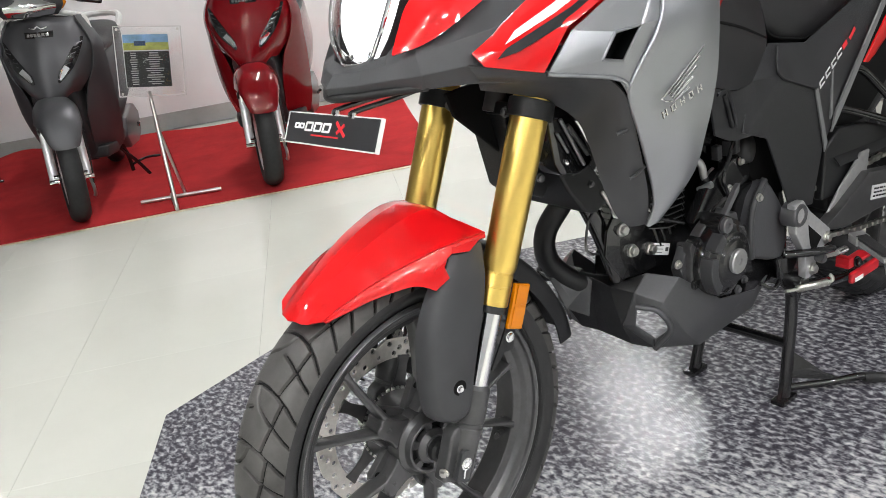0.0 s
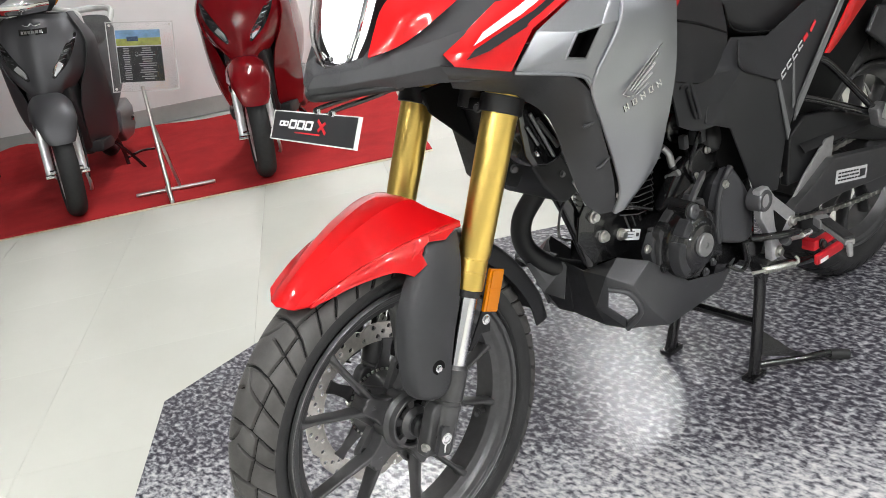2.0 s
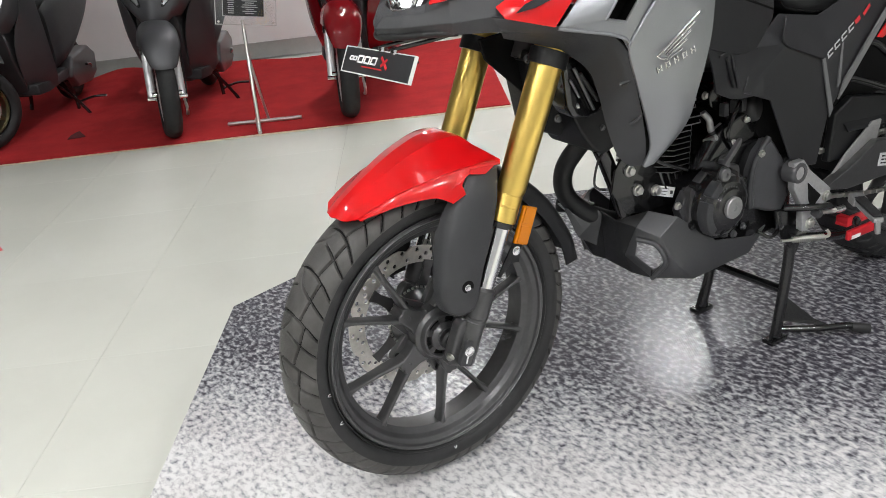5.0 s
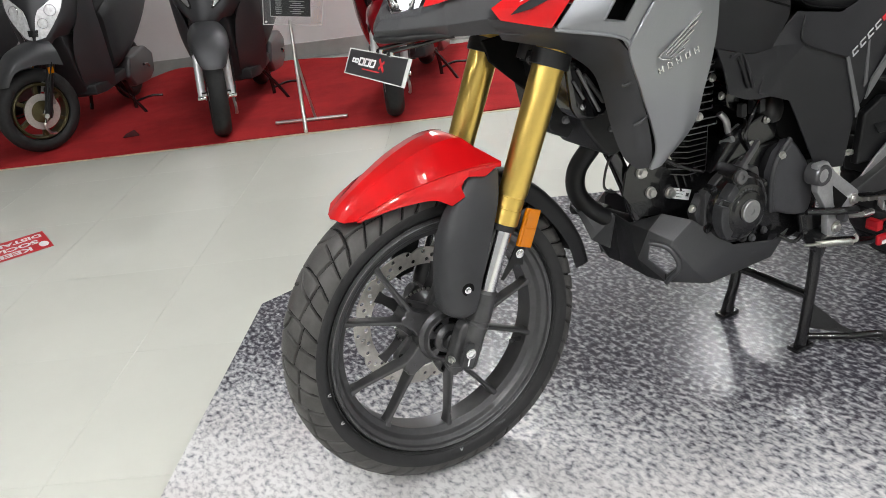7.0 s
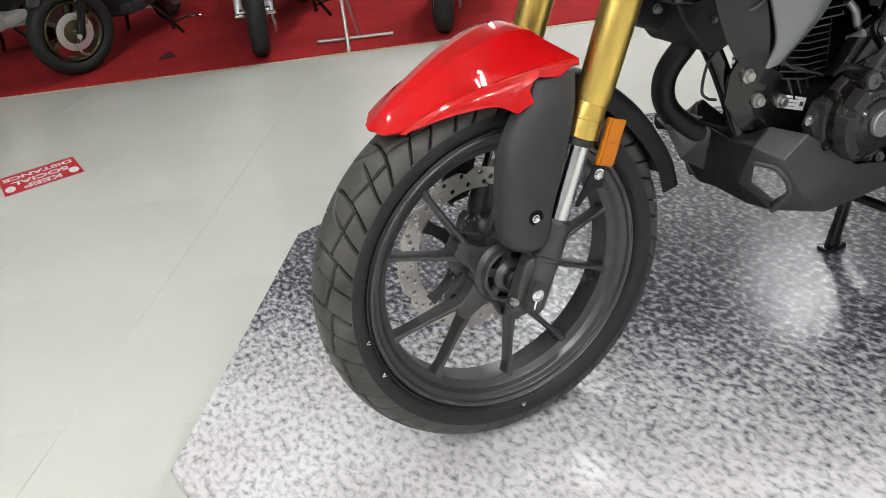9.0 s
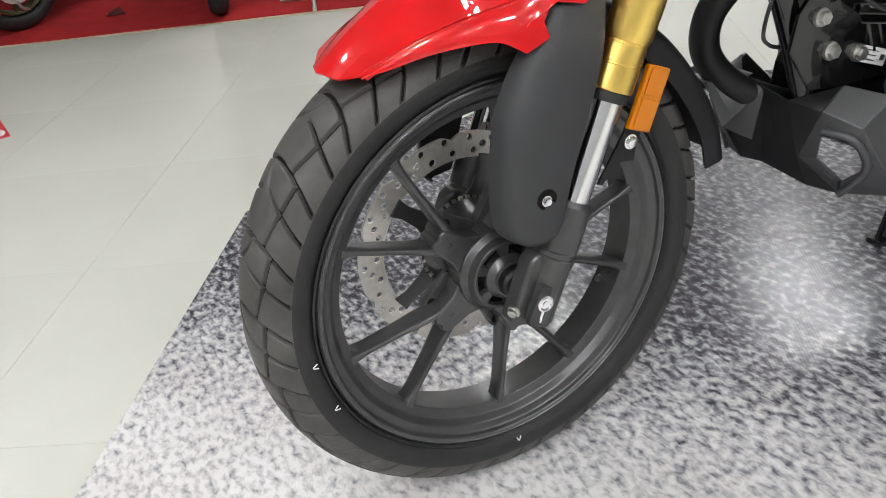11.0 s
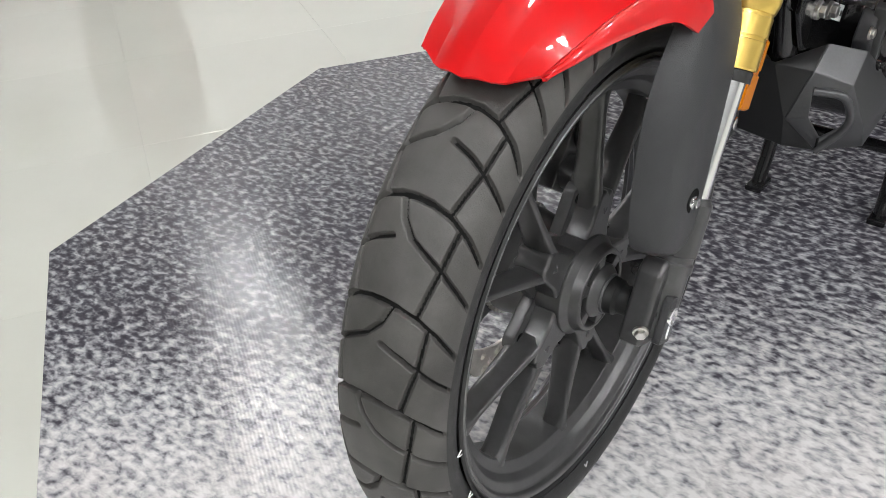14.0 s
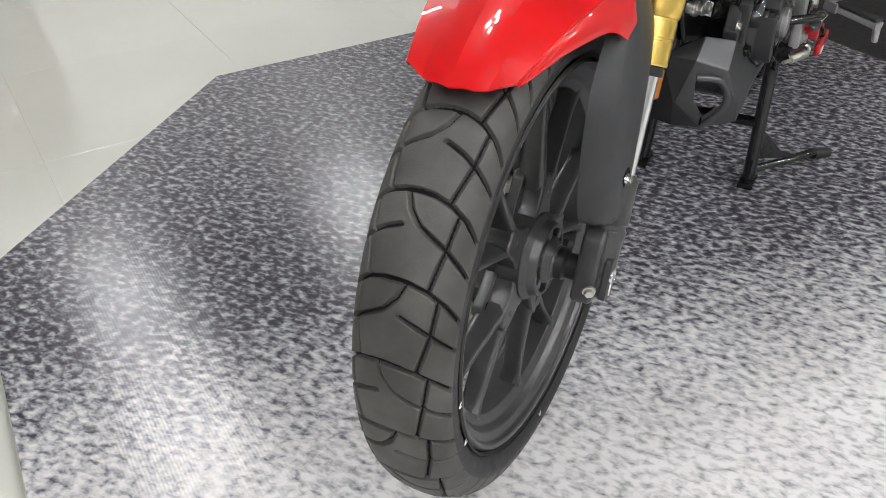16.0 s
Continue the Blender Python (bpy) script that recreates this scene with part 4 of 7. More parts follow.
def red_cowl(side):
    rows = [[(0.018, -0.0935, 0.8795), (0.019, -0.093, 0.880), (0.020, -0.092, 0.881)],
            [(0.052, -0.112, 0.886), (0.046, -0.103, 0.899), (0.040, -0.086, 0.908)],
            [(0.088, -0.124, 0.900), (0.078, -0.112, 0.922), (0.066, -0.082, 0.938)],
            [(0.150, -0.138, 0.930), (0.140, -0.120, 0.955), (0.125, -0.090, 0.980)]]
    part("nose_panel", side(grid(rows, 0.003, 5, 5)), RED, bike, "glossy red nose panel", angle=40)


def red_side(side):
    v = [(0.104, -0.142, 0.866), (0.110, -0.156, 0.848), (0.174, -0.196, 0.827), (0.221, -0.198, 0.874), (0.291, -0.204, 0.903), (0.36, -0.225, 0.94), (0.27, -0.172, 0.945), (0.227, -0.165, 0.916), (0.198, -0.155, 0.917), (0.152, -0.145, 0.890), (0.143, -0.144, 0.883), (0.140, -0.170, 0.862), (0.300, -0.205, 0.938)]
    p = part("side_fairing", side(facet(v, [(0, 1, 11), (1, 2, 11), (11, 2, 3, 4, 5, 12), (0, 11, 10), (11, 12, 5, 6, 7, 8, 9, 10)], 0.004)), RED, bike, "glossy red side fairing with white and black stripes", angle=25, bevel=0.0015)
    o = Vector((0, -0.0045, 0.002))
    st = [Vector(q) + o for q in ((0.138, -0.164, 0.868), (0.156, -0.165, 0.882), (0.212, -0.180, 0.905), (0.290, -0.198, 0.940), (0.310, -0.203, 0.936), (0.230, -0.186, 0.899))]
    part("white_stripe", side(facet(st, [(0, 1, 2, 5), (5, 2, 3, 4)], 0.0008)), WHITE, p)
    bk = [Vector(q) + o for q in ((0.120, -0.166, 0.853), (0.136, -0.168, 0.864), (0.232, -0.190, 0.896), (0.312, -0.206, 0.933), (0.318, -0.208, 0.925), (0.240, -0.194, 0.884), (0.150, -0.178, 0.858))]
    part("black_stripe", side(facet(bk, [(0, 1, 6), (1, 2, 5, 6), (2, 3, 4, 5)], 0.0008)), BLACK_PRINT, p)


def lower_cowl(side):
    rows = [[(0.100, -0.137, 0.850), (0.112, -0.136, 0.832), (0.140, -0.106, 0.808)],
            [(0.180, -0.182, 0.828), (0.198, -0.166, 0.806), (0.225, -0.122, 0.777)],
            [(0.262, -0.194, 0.808), (0.276, -0.180, 0.778), (0.284, -0.132, 0.735)],
            [(0.300, -0.216, 0.768), (0.303, -0.196, 0.728), (0.301, -0.140, 0.690)],
            [(0.324, -0.212, 0.695), (0.322, -0.192, 0.662), (0.310, -0.150, 0.630)],
            [(0.352, -0.200, 0.612), (0.343, -0.184, 0.592), (0.328, -0.155, 0.575)],
            [(0.366, -0.184, 0.553), (0.359, -0.174, 0.550), (0.352, -0.162, 0.548)]]
    p = part("radiator_shroud", side(grid(rows, 0.004, 5, 5)), GREY_PLASTIC, bike, "dark grey inner shroud panel", angle=40)
    part("shroud_ridge", side(tube([(0.300, -0.196, 0.712), (0.312, -0.204, 0.716), (0.324, -0.212, 0.728)], 0.0030, 8)), GREY_PLASTIC, p)
    part("shroud_ridge", side(tube([(0.322, -0.194, 0.640), (0.330, -0.200, 0.644), (0.342, -0.206, 0.655)], 0.0030, 8)), GREY_PLASTIC, p)


def silver_shroud(side, low=7):
    # low: how far down the lower tail of the panel reaches
    v = [(0.180, -0.194, 0.824), (0.224, -0.201, 0.871), (0.293, -0.208, 0.903), (0.350, -0.246, 0.925), (0.432, -0.274, 0.905), (0.424, -0.270, 0.760), (0.412, -0.258, 0.693), (0.408, -0.236, 0.629), (0.372, -0.198, 0.560), (0.358, -0.191, 0.554), (0.360, -0.207, 0.600), (0.320, -0.223, 0.701), (0.296, -0.228, 0.765), (0.279, -0.225, 0.796), (0.335, -0.256, 0.863), (0.298, -0.234, 0.792),
         (0.246, -0.230, 0.829), (0.283, -0.233, 0.819), (0.303, -0.250, 0.863), (0.263, -0.240, 0.861), (0.360, -0.257, 0.780)]
    fc = [(0, 13, 17, 16), (13, 15, 17), (0, 16, 19, 1), (1, 19, 18, 3, 2), (18, 14, 3), (17, 15, 14, 18), (13, 12, 15)]
    p = part("tank_shroud", side(facet(v, fc, 0.005)), SILVER, bike, "silver metallic tank shroud with an air vent", angle=20, bevel=0.003, segs=3)
    ahead = [v[k] for k in (3, 14, 15, 12, 11, 10, 9)]
    aft = [v[4], (0.429, -0.274, 0.850), (0.426, -0.2715, 0.785), (0.420, -0.266, 0.738), v[6], v[7], v[8]]
    rows = []
    for k, (a, c) in enumerate(list(zip(ahead, aft))[:low]):
        a, c = Vector(a), Vector(c)
        swell = (0.004, 0.007, 0.0085, 0.009, 0.008, 0.005, 0.001)[k]
        rows.append([a, a.lerp(c, 0.30) + Vector((0, -swell * 0.85, 0)), a.lerp(c, 0.65) + Vector((0, -swell, 0)), c])
    part("shroud_side", side(grid(rows, 0.004, 5, 5)), SILVER, p, angle=40)
    rim = [v[k] for k in (16, 17, 18, 19)]
    deep = [(0.262, -0.196, 0.826), (0.296, -0.198, 0.818), (0.316, -0.212, 0.858), (0.280, -0.204, 0.858)]
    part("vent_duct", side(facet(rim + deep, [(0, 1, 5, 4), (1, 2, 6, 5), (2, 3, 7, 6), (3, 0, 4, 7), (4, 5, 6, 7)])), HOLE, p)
    for a, c in ((16, 17), (17, 18), (18, 19), (19, 16)):
        part("vent_lip", side(rod(Vector(v[a]) + Vector((0, 0.001, 0)), Vector(v[c]) + Vector((0, 0.001, 0)), 0.0022, None, 10)), SILVER, p)
    part("shroud_crease", side(tube(ahead[:low], 0.0042, 10, 5)), SILVER, p)
    edge = [Vector(v[k]) for k in (0, 13, 12, 11, 10, 9)[:low - 1]]
    part("edge_bead", side(tube(edge, 0.0032, 10, 6)), SILVER, p)
    # raised emblem as plain bars
    for k in range(5):
        a = Vector((0.331 + 0.003 * k, -0.2610 - 0.0006 * k, 0.766 - 0.003 * k))
        c = Vector((0.392 - 0.007 * k, -0.2775 + 0.0015 * k, 0.818 - 0.0125 * k))
        part("emblem_bar", side(rod(a, c, 0.0012, 0.0017, 8)), CHROME, p)
    part("emblem_bar", side(tube([(0.392, -0.2775, 0.818), (0.331, -0.2595, 0.766), (0.326, -0.257, 0.760), (0.332, -0.256, 0.755), (0.345, -0.257, 0.752)], 0.0015, 8)), CHROME, p)
    for k in range(5):
        q = Vector((0.326 + 0.0152 * k, -0.2590 - 0.0030 * k, 0.740 + 0.0050 * k))
        glyph = join(box((-0.0038, 0, 0), (0.0024, 0.002, 0.010)), box((0.0038, 0, 0), (0.0024, 0.002, 0.010)), box((0, 0, 0.0042 if k % 2 else 0.0), (0.008, 0.002, 0.0014)), box((0, 0, -0.0042 if k % 2 else 0.0), (0.008, 0.002, 0.0014)))
        part("nameplate_bar", side(moved(glyph, Matrix.Translation(q) @ Matrix.Rotation(-16 * DEG, 4, "Y"))), CHROME, p)


red_cowl(lambda b: b)
sides(red_side)
lower_cowl(lambda b: b)
silver_shroud(lambda b: b)
silver_shroud(mirrored, 4)


# ---- tank, side covers and seat ----
def tank_panels(side):
    # tank and side covers carry their shade in the plastic's darker copy
    part("tank_cover", side(grid([[(0.430, -0.255, 0.930), (0.540, -0.225, 0.905), (0.680, -0.165, 0.870)], [(0.430, -0.262, 0.845), (0.550, -0.226, 0.812), (0.680, -0.186, 0.770)], [(0.462, -0.232, 0.780), (0.565, -0.213, 0.755), (0.662, -0.187, 0.735)], [(0.486, -0.206, 0.738), (0.580, -0.195, 0.708), (0.640, -0.183, 0.703)]], 0.004, 5, 5)), SHADED_PLASTIC, bike, "dark grey lower tank cover", angle=40)
    part("tank_seam", side(tube([(0.432, -0.265, 0.842), (0.55, -0.230, 0.810), (0.678, -0.190, 0.768)], 0.0022, 8)), HOLE, bike)
    part("tank_corner", side(facet([(0.430, -0.272, 0.850), (0.434, -0.272, 0.935), (0.540, -0.238, 0.935), (0.470, -0.258, 0.868)], [(0, 1, 2, 3)], 0.003)), RED, bike, "red corner of the fuel tank")
    inner = part("side_recess", side(grid([[(0.492, -0.203, 0.734), (0.580, -0.193, 0.706), (0.650, -0.181, 0.702)], [(0.522, -0.190, 0.688), (0.590, -0.182, 0.664), (0.665, -0.182, 0.655)], [(0.541, -0.182, 0.642), (0.596, -0.178, 0.618), (0.672, -0.182, 0.612)]], 0.004, 4, 4)), SHADED_PLASTIC, bike, "black ribbed side panel")
    part("recess_rib", side(tube([(0.548, -0.199, 0.706), (0.566, -0.193, 0.680), (0.586, -0.187, 0.644)], 0.0035, 8)), MATTE, inner)
    part("recess_rib", side(tube([(0.528, -0.2000, 0.712), (0.556, -0.1985, 0.714), (0.578, -0.1925, 0.682), (0.600, -0.1850, 0.640)], 0.0035, 8)), SHADED_PLASTIC, inner)
    v = [(0.643, -0.182, 0.705), (0.725, -0.168, 0.750), (0.854, -0.158, 0.724), (1.036, -0.166, 0.780), (1.122, -0.173, 0.765), (0.930, -0.173, 0.567), (0.890, -0.173, 0.519), (0.888, -0.155, 0.405), (0.810, -0.155, 0.420), (0.708, -0.172, 0.588), (0.612, -0.188, 0.626), (0.724, -0.190, 0.696), (0.839, -0.184, 0.640), (0.985, -0.176, 0.700)]
    cover = part("side_cover", side(facet(v, [(0, 1, 2, 12, 11), (2, 3, 13, 12), (3, 4, 5, 13), (5, 6, 12, 13), (0, 11, 9, 10), (11, 12, 6, 7, 8, 9)], 0.004)), SHADED_PLASTIC, bike, "dark grey side cover with grey trim", angle=20, bevel=0.002)
    trim = material("grey_trim", (0.16, 0.16, 0.165), 0.4, metal=0.3)
    part("trim_strip", side(facet([(0.836, -0.188, 0.648), (0.846, -0.188, 0.644), (0.896, -0.179, 0.530), (0.890, -0.177, 0.512), (0.884, -0.179, 0.528)], [(0, 1, 2, 3, 4)], 0.003)), trim, cover)
    part("trim_strip", side(facet([(1.128, -0.180, 0.775), (1.112, -0.180, 0.775), (0.925, -0.180, 0.583), (0.912, -0.179, 0.545), (0.935, -0.179, 0.567)], [(0, 1, 2, 3, 4)], 0.004)), trim, cover)
    part("trim_strip", side(facet([(0.906, -0.180, 0.660), (0.912, -0.180, 0.664), (0.912, -0.180, 0.580), (0.904, -0.180, 0.572)], [(0, 1, 2, 3)], 0.003)), trim, cover)
    # model badge as plain slanted bars
    for k in range(5):
        m = Matrix.Translation((0.866 + 0.0215 * k, -0.1835 + 0.001 * k, 0.650 + 0.0125 * k)) @ Matrix.Rotation(-30 * DEG, 4, "Y")
        for z in (-0.0048, 0.0048) if k < 4 else (0.0,):
            part("badge_bar", side(moved(box((0.0015 if z > 0 else -0.0015, 0, z), (0.0165, 0.0012, 0.0026 if k < 4 else 0.0095)), m)), BADGE_WHITE if k < 4 else RED_PRINT, cover)
        if k < 4:
            part("badge_bar", side(moved(box((-0.007, 0, 0), (0.0030, 0.0012, 0.0085)), m)), BADGE_WHITE, cover)
    part("badge_bar", side(moved(box((0, 0, 0), (0.024, 0.0012, 0.0070)), Matrix.Translation((0.981, -0.1775, 0.714)) @ Matrix.Rotation(-42 * DEG, 4, "Y"))), RED_PRINT, cover)
    part("cover_seam", side(tube([(0.735, -0.176, 0.742), (0.716, -0.190, 0.700), (0.780, -0.190, 0.668), (0.838, -0.188, 0.646)], 0.0022, 8)), MATTE, cover)
    part("tail_panel", side(facet([(1.170, -0.172, 0.760), (1.020, -0.182, 0.652), (1.045, -0.178, 0.645), (1.083, -0.172, 0.653), (1.300, -0.150, 0.738), (1.42, -0.13, 0.86), (1.22, -0.160, 0.84), (1.14, -0.172, 0.688)], [(0, 1, 7), (1, 2, 3, 7), (7, 3, 4), (0, 7, 4, 5, 6)], 0.004)), RED, bike, "glossy red tail panel", angle=25, bevel=0.002)


sides(tank_panels)
rows = []
for x, zb, zt, w in ((0.745, 0.80, 0.84, 0.115), (0.765, 0.765, 0.85, 0.130), (0.83, 0.728, 0.83, 0.136), (0.91, 0.712, 0.815, 0.136), (1.00, 0.722, 0.815, 0.134), (1.15, 0.762, 0.85, 0.130), (1.32, 0.85, 0.92, 0.105)):
    rows.append([(x, -w, zb + 0.02), (x, -w * 0.96, zt - 0.02), (x, -w * 0.6, zt), (x, 0, zt + 0.006), (x, w * 0.6, zt), (x, w * 0.96, zt - 0.02), (x, w, zb + 0.02), (x, w * 0.8, zb), (x, 0, zb), (x, -w * 0.8, zb)])
part("seat", grid(rows, 0.0, 5, 3, close_v=True), SEATV, bike, "black vinyl rider seat", angle=50)
part("seat_seam", tube([(0.760, -0.131, 0.80), (0.775, -0.136, 0.755), (0.83, -0.139, 0.735), (0.91, -0.139, 0.722), (1.0, -0.137, 0.732), (1.15, -0.132, 0.772)], 0.002, 8), HOLE, bike)
rows = []
for x, zb, zt, w in ((0.22, 0.86, 0.95, 0.07), (0.30, 0.84, 1.03, 0.15), (0.42, 0.82, 1.07, 0.20), (0.56, 0.80, 1.05, 0.17), (0.70, 0.77, 0.93, 0.12), (0.76, 0.77, 0.86, 0.10)):
    rows.append([(x, -w, zb), (x, -w, (zb + zt) / 2), (x, -w * 0.7, zt - 0.02), (x, 0, zt), (x, w * 0.7, zt - 0.02), (x, w, (zb + zt) / 2), (x, w, zb), (x, 0, zb)])
part("fuel_tank", grid(rows, 0.0, 5, 3, close_v=True), RED, bike, "glossy red fuel tank", angle=50)
# black block added to darken the hollow space of the frame behind the covers
part("hollow_filler", prism([(0.705, 0.60), (0.74, 0.50), (0.80, 0.44), (0.92, 0.44), (0.96, 0.60), (1.12, 0.70), (1.05, 0.74), (0.80, 0.72), (0.70, 0.72)], -0.12, 0.12), HOLE, bike, "black filler block behind the covers", bevel=0.006)

# ---- frame, engine ----
def frame_tubes(side):
    part("frame_tube", side(tube([(0.262, -0.030, 0.790), (0.300, -0.036, 0.700), (0.345, -0.040, 0.620), (0.385, -0.043, 0.550), (0.416, -0.043, 0.480), (0.446, -0.043, 0.395)], 0.0155, 14)), BLACK_GLOSS, bike, "black painted frame down tube")
    part("engine_hanger", side(prism([(0.392, 0.462), (0.402, 0.505), (0.425, 0.530), (0.470, 0.506), (0.545, 0.455), (0.585, 0.410), (0.560, 0.392), (0.480, 0.396), (0.430, 0.405)], -0.068, -0.062)), BLACK_GLOSS, bike, "black steel engine hanger plate", bevel=0.0015)
    for p in ((0.436, 0.495), (0.457, 0.449), (0.505, 0.435)):
        part("hanger_bolt", side(bolt((p[0], -0.068, p[1]), (0, -1, 0), 0.0088, 0.012)), STEEL, bike, "zinc flange bolt")


frame_tubes(lambda b: b)
LB = Matrix.Translation((0.531, -0.0725, 0.4255)) @ Matrix.Rotation(21 * DEG, 4, "Y")
label = part("rating_label", moved(box((0, 0, 0), (0.046, 0.001, 0.021)), LB), WHITE, bike, "white printed label")
for k in range(3):
    part("label_bar", moved(box((-0.006, -0.001, 0.006 - 0.006 * k), (0.022 - 0.004 * k, 0.001, 0.0011)), LB), SKID_PAINT, label)
part("label_bar", moved(box((0.015, -0.001, 0), (0.007, 0.001, 0.007)), LB), SKID_PAINT, label)

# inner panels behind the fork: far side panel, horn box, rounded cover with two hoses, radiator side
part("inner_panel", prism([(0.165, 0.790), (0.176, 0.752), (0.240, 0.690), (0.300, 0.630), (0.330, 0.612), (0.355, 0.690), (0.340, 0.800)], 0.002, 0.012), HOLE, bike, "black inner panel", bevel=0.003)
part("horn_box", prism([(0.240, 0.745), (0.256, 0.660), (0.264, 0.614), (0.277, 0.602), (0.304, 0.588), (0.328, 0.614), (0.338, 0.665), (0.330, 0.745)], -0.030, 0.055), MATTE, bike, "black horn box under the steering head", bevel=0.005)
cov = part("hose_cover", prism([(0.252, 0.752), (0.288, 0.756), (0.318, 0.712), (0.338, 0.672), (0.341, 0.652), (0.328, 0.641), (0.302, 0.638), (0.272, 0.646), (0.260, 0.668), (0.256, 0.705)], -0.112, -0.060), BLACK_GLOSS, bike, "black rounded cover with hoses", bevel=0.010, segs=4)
# the two thin grey rods are drawn-in glints; the thick rod is rubber hose
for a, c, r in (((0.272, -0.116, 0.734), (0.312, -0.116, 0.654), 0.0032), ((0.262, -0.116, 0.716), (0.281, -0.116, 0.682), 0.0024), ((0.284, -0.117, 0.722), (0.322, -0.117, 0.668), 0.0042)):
    part("hose_and_glint", rod(a, c, r), GUN if r < 0.004 else RUBBER, cov)
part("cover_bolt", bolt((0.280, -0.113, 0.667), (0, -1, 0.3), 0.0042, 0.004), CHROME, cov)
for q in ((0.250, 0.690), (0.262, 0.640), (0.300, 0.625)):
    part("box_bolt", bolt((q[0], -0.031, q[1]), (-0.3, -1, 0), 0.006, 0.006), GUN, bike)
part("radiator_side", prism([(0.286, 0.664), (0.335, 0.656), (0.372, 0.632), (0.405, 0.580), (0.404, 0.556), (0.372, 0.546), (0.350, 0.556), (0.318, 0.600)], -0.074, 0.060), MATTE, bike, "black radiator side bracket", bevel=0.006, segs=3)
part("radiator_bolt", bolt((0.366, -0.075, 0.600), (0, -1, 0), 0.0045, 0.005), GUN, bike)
# black sheet added so that the gap beside the shroud reads dark
part("shroud_back", prism([(0.262, 0.790), (0.300, 0.760), (0.330, 0.690), (0.352, 0.610), (0.356, 0.560), (0.372, 0.550), (0.408, 0.620), (0.425, 0.80)], -0.176, -0.160), HOLE, bike, "added black sheet behind the shroud gap", bevel=0.003)

engine = part("engine_case", prism([(0.556, 0.300), (0.560, 0.410), (0.580, 0.455), (0.620, 0.480), (0.680, 0.500), (0.790, 0.490), (0.850, 0.450), (0.868, 0.380), (0.865, 0.300), (0.800, 0.262), (0.640, 0.258), (0.570, 0.272)], -0.118, 0.118), BLACK_GLOSS, bike, "black engine crankcase", bevel=0.012, segs=3)
part("case_front", prism([(0.486, 0.330), (0.500, 0.400), (0.540, 0.445), (0.600, 0.470), (0.600, 0.300), (0.520, 0.300)], -0.060, 0.060), BLACK_GLOSS, engine, bevel=0.006)
CYL = Matrix.Translation((0.560, -0.010, 0.560)) @ Matrix.Rotation(4 * DEG, 4, "Y")
part("cylinder", moved(box((0, 0, 0), (0.096, 0.110, 0.22)), CYL), BLACK_GLOSS, engine, bevel=0.012)
# pale edge colour that paints the lamp glint on the upper fins
FIN_GLINT = material("fin_edge_glint", (0.26, 0.26, 0.265), 0.28, metal=0.7, noise_scale=120, vary=0.2)
for k in range(17):
    w, d = (0.098, 0.160) if k < 8 else (0.122, 0.160 if k < 10 else 0.132)
    c = 0.026 if k < 8 else 0.016
    o = [(-w / 2, -d / 2 + c), (-w / 2 + c, -d / 2), (w / 2 - c, -d / 2), (w / 2, -d / 2 + c), (w / 2, d / 2 - c), (w / 2 - c, d / 2), (-w / 2 + c, d / 2), (-w / 2, d / 2 - c)]
    at = CYL @ Matrix.Translation((0, 0, -0.092 + (0.0112 * k if k < 8 else 0.0896 + 0.0140 * (k - 8))))
    fin = part("cooling_fin", moved(prism(o, -0.0012, 0.0012, "z"), at), BLACK_GLOSS, engine)
    rim = [(x * 1.004, y * 1.004, 0) for x, y in o[:4]]
    part("fin_edge", moved(tube(rim, 0.0011 if k < 8 else 0.0014, 6, 2, smooth=False), at), ALLOY_BLACK if k < 7 else FIN_GLINT, fin)
part("cylinder_head", moved(box((0, 0, 0), (0.14, 0.13, 0.09)), Matrix.Translation((0.572, -0.010, 0.715)) @ Matrix.Rotation(4 * DEG, 4, "Y")), BLACK_GLOSS, engine, bevel=0.02, segs=3)
part("oil_line", rod((0.478, -0.078, 0.545), (0.500, -0.078, 0.505), 0.0028), STEEL, engine)
for k in range(4):
    part("case_ridge", rod((0.520 + 0.016 * k, -0.066, 0.470 + 0.006 * k), (0.530 + 0.016 * k, -0.070, 0.432 + 0.006 * k), 0.0042), BLACK_GLOSS, engine)

SPROCKET_GREY = material("dark_grey_cast_cover", (0.046, 0.046, 0.050), 0.44, noise_scale=60, vary=0.12, bump=0.3, bump_scale=1100, spec=0.4)
CV = Vector((0.612, -0.118, 0.394))
cover = part("alternator_cover", spin([(0.0, 0.074), (0.020, 0.074), (0.030, 0.070), (0.038, 0.058), (0.044, 0.050), (0.045, 0.040), (0.050, 0.036), (0.052, 0.024), (0.052, 0.0)], CV, (0, -1, 0), 56), BLACK_GLOSS, bike, "black round alternator cover", angle=30)
lobes = []
for k in range(72):
    a = k * 5 * DEG
    lobes.append(((0.079 + 0.009 * max(0.0, math.cos(7 * a + 0.6)) ** 2) * math.cos(a), (0.079 + 0.009 * max(0.0, math.cos(7 * a + 0.6)) ** 2) * math.sin(a)))
part("cover_flange", moved(prism(lobes, -0.014, 0.004), Matrix.Translation(CV)), ALLOY_BLACK, cover, bevel=0.0025, angle=30)
part("cover_step", spin([(0.018, 0.0665), (0.0345, 0.0665), (0.0365, 0.0645), (0.0365, 0.0555), (0.030, 0.0540)], CV, (0, -1, 0), 9), ALLOY_BLACK, cover, bevel=0.0015, angle=20)
part("cover_cap", spin([(0.048, 0.0225), (0.058, 0.0225), (0.060, 0.0205), (0.060, 0.006), (0.057, 0.0055), (0.057, 0.0)], CV, (0, -1, 0), 36), CAST, cover, "bare aluminium timing cap", angle=25)
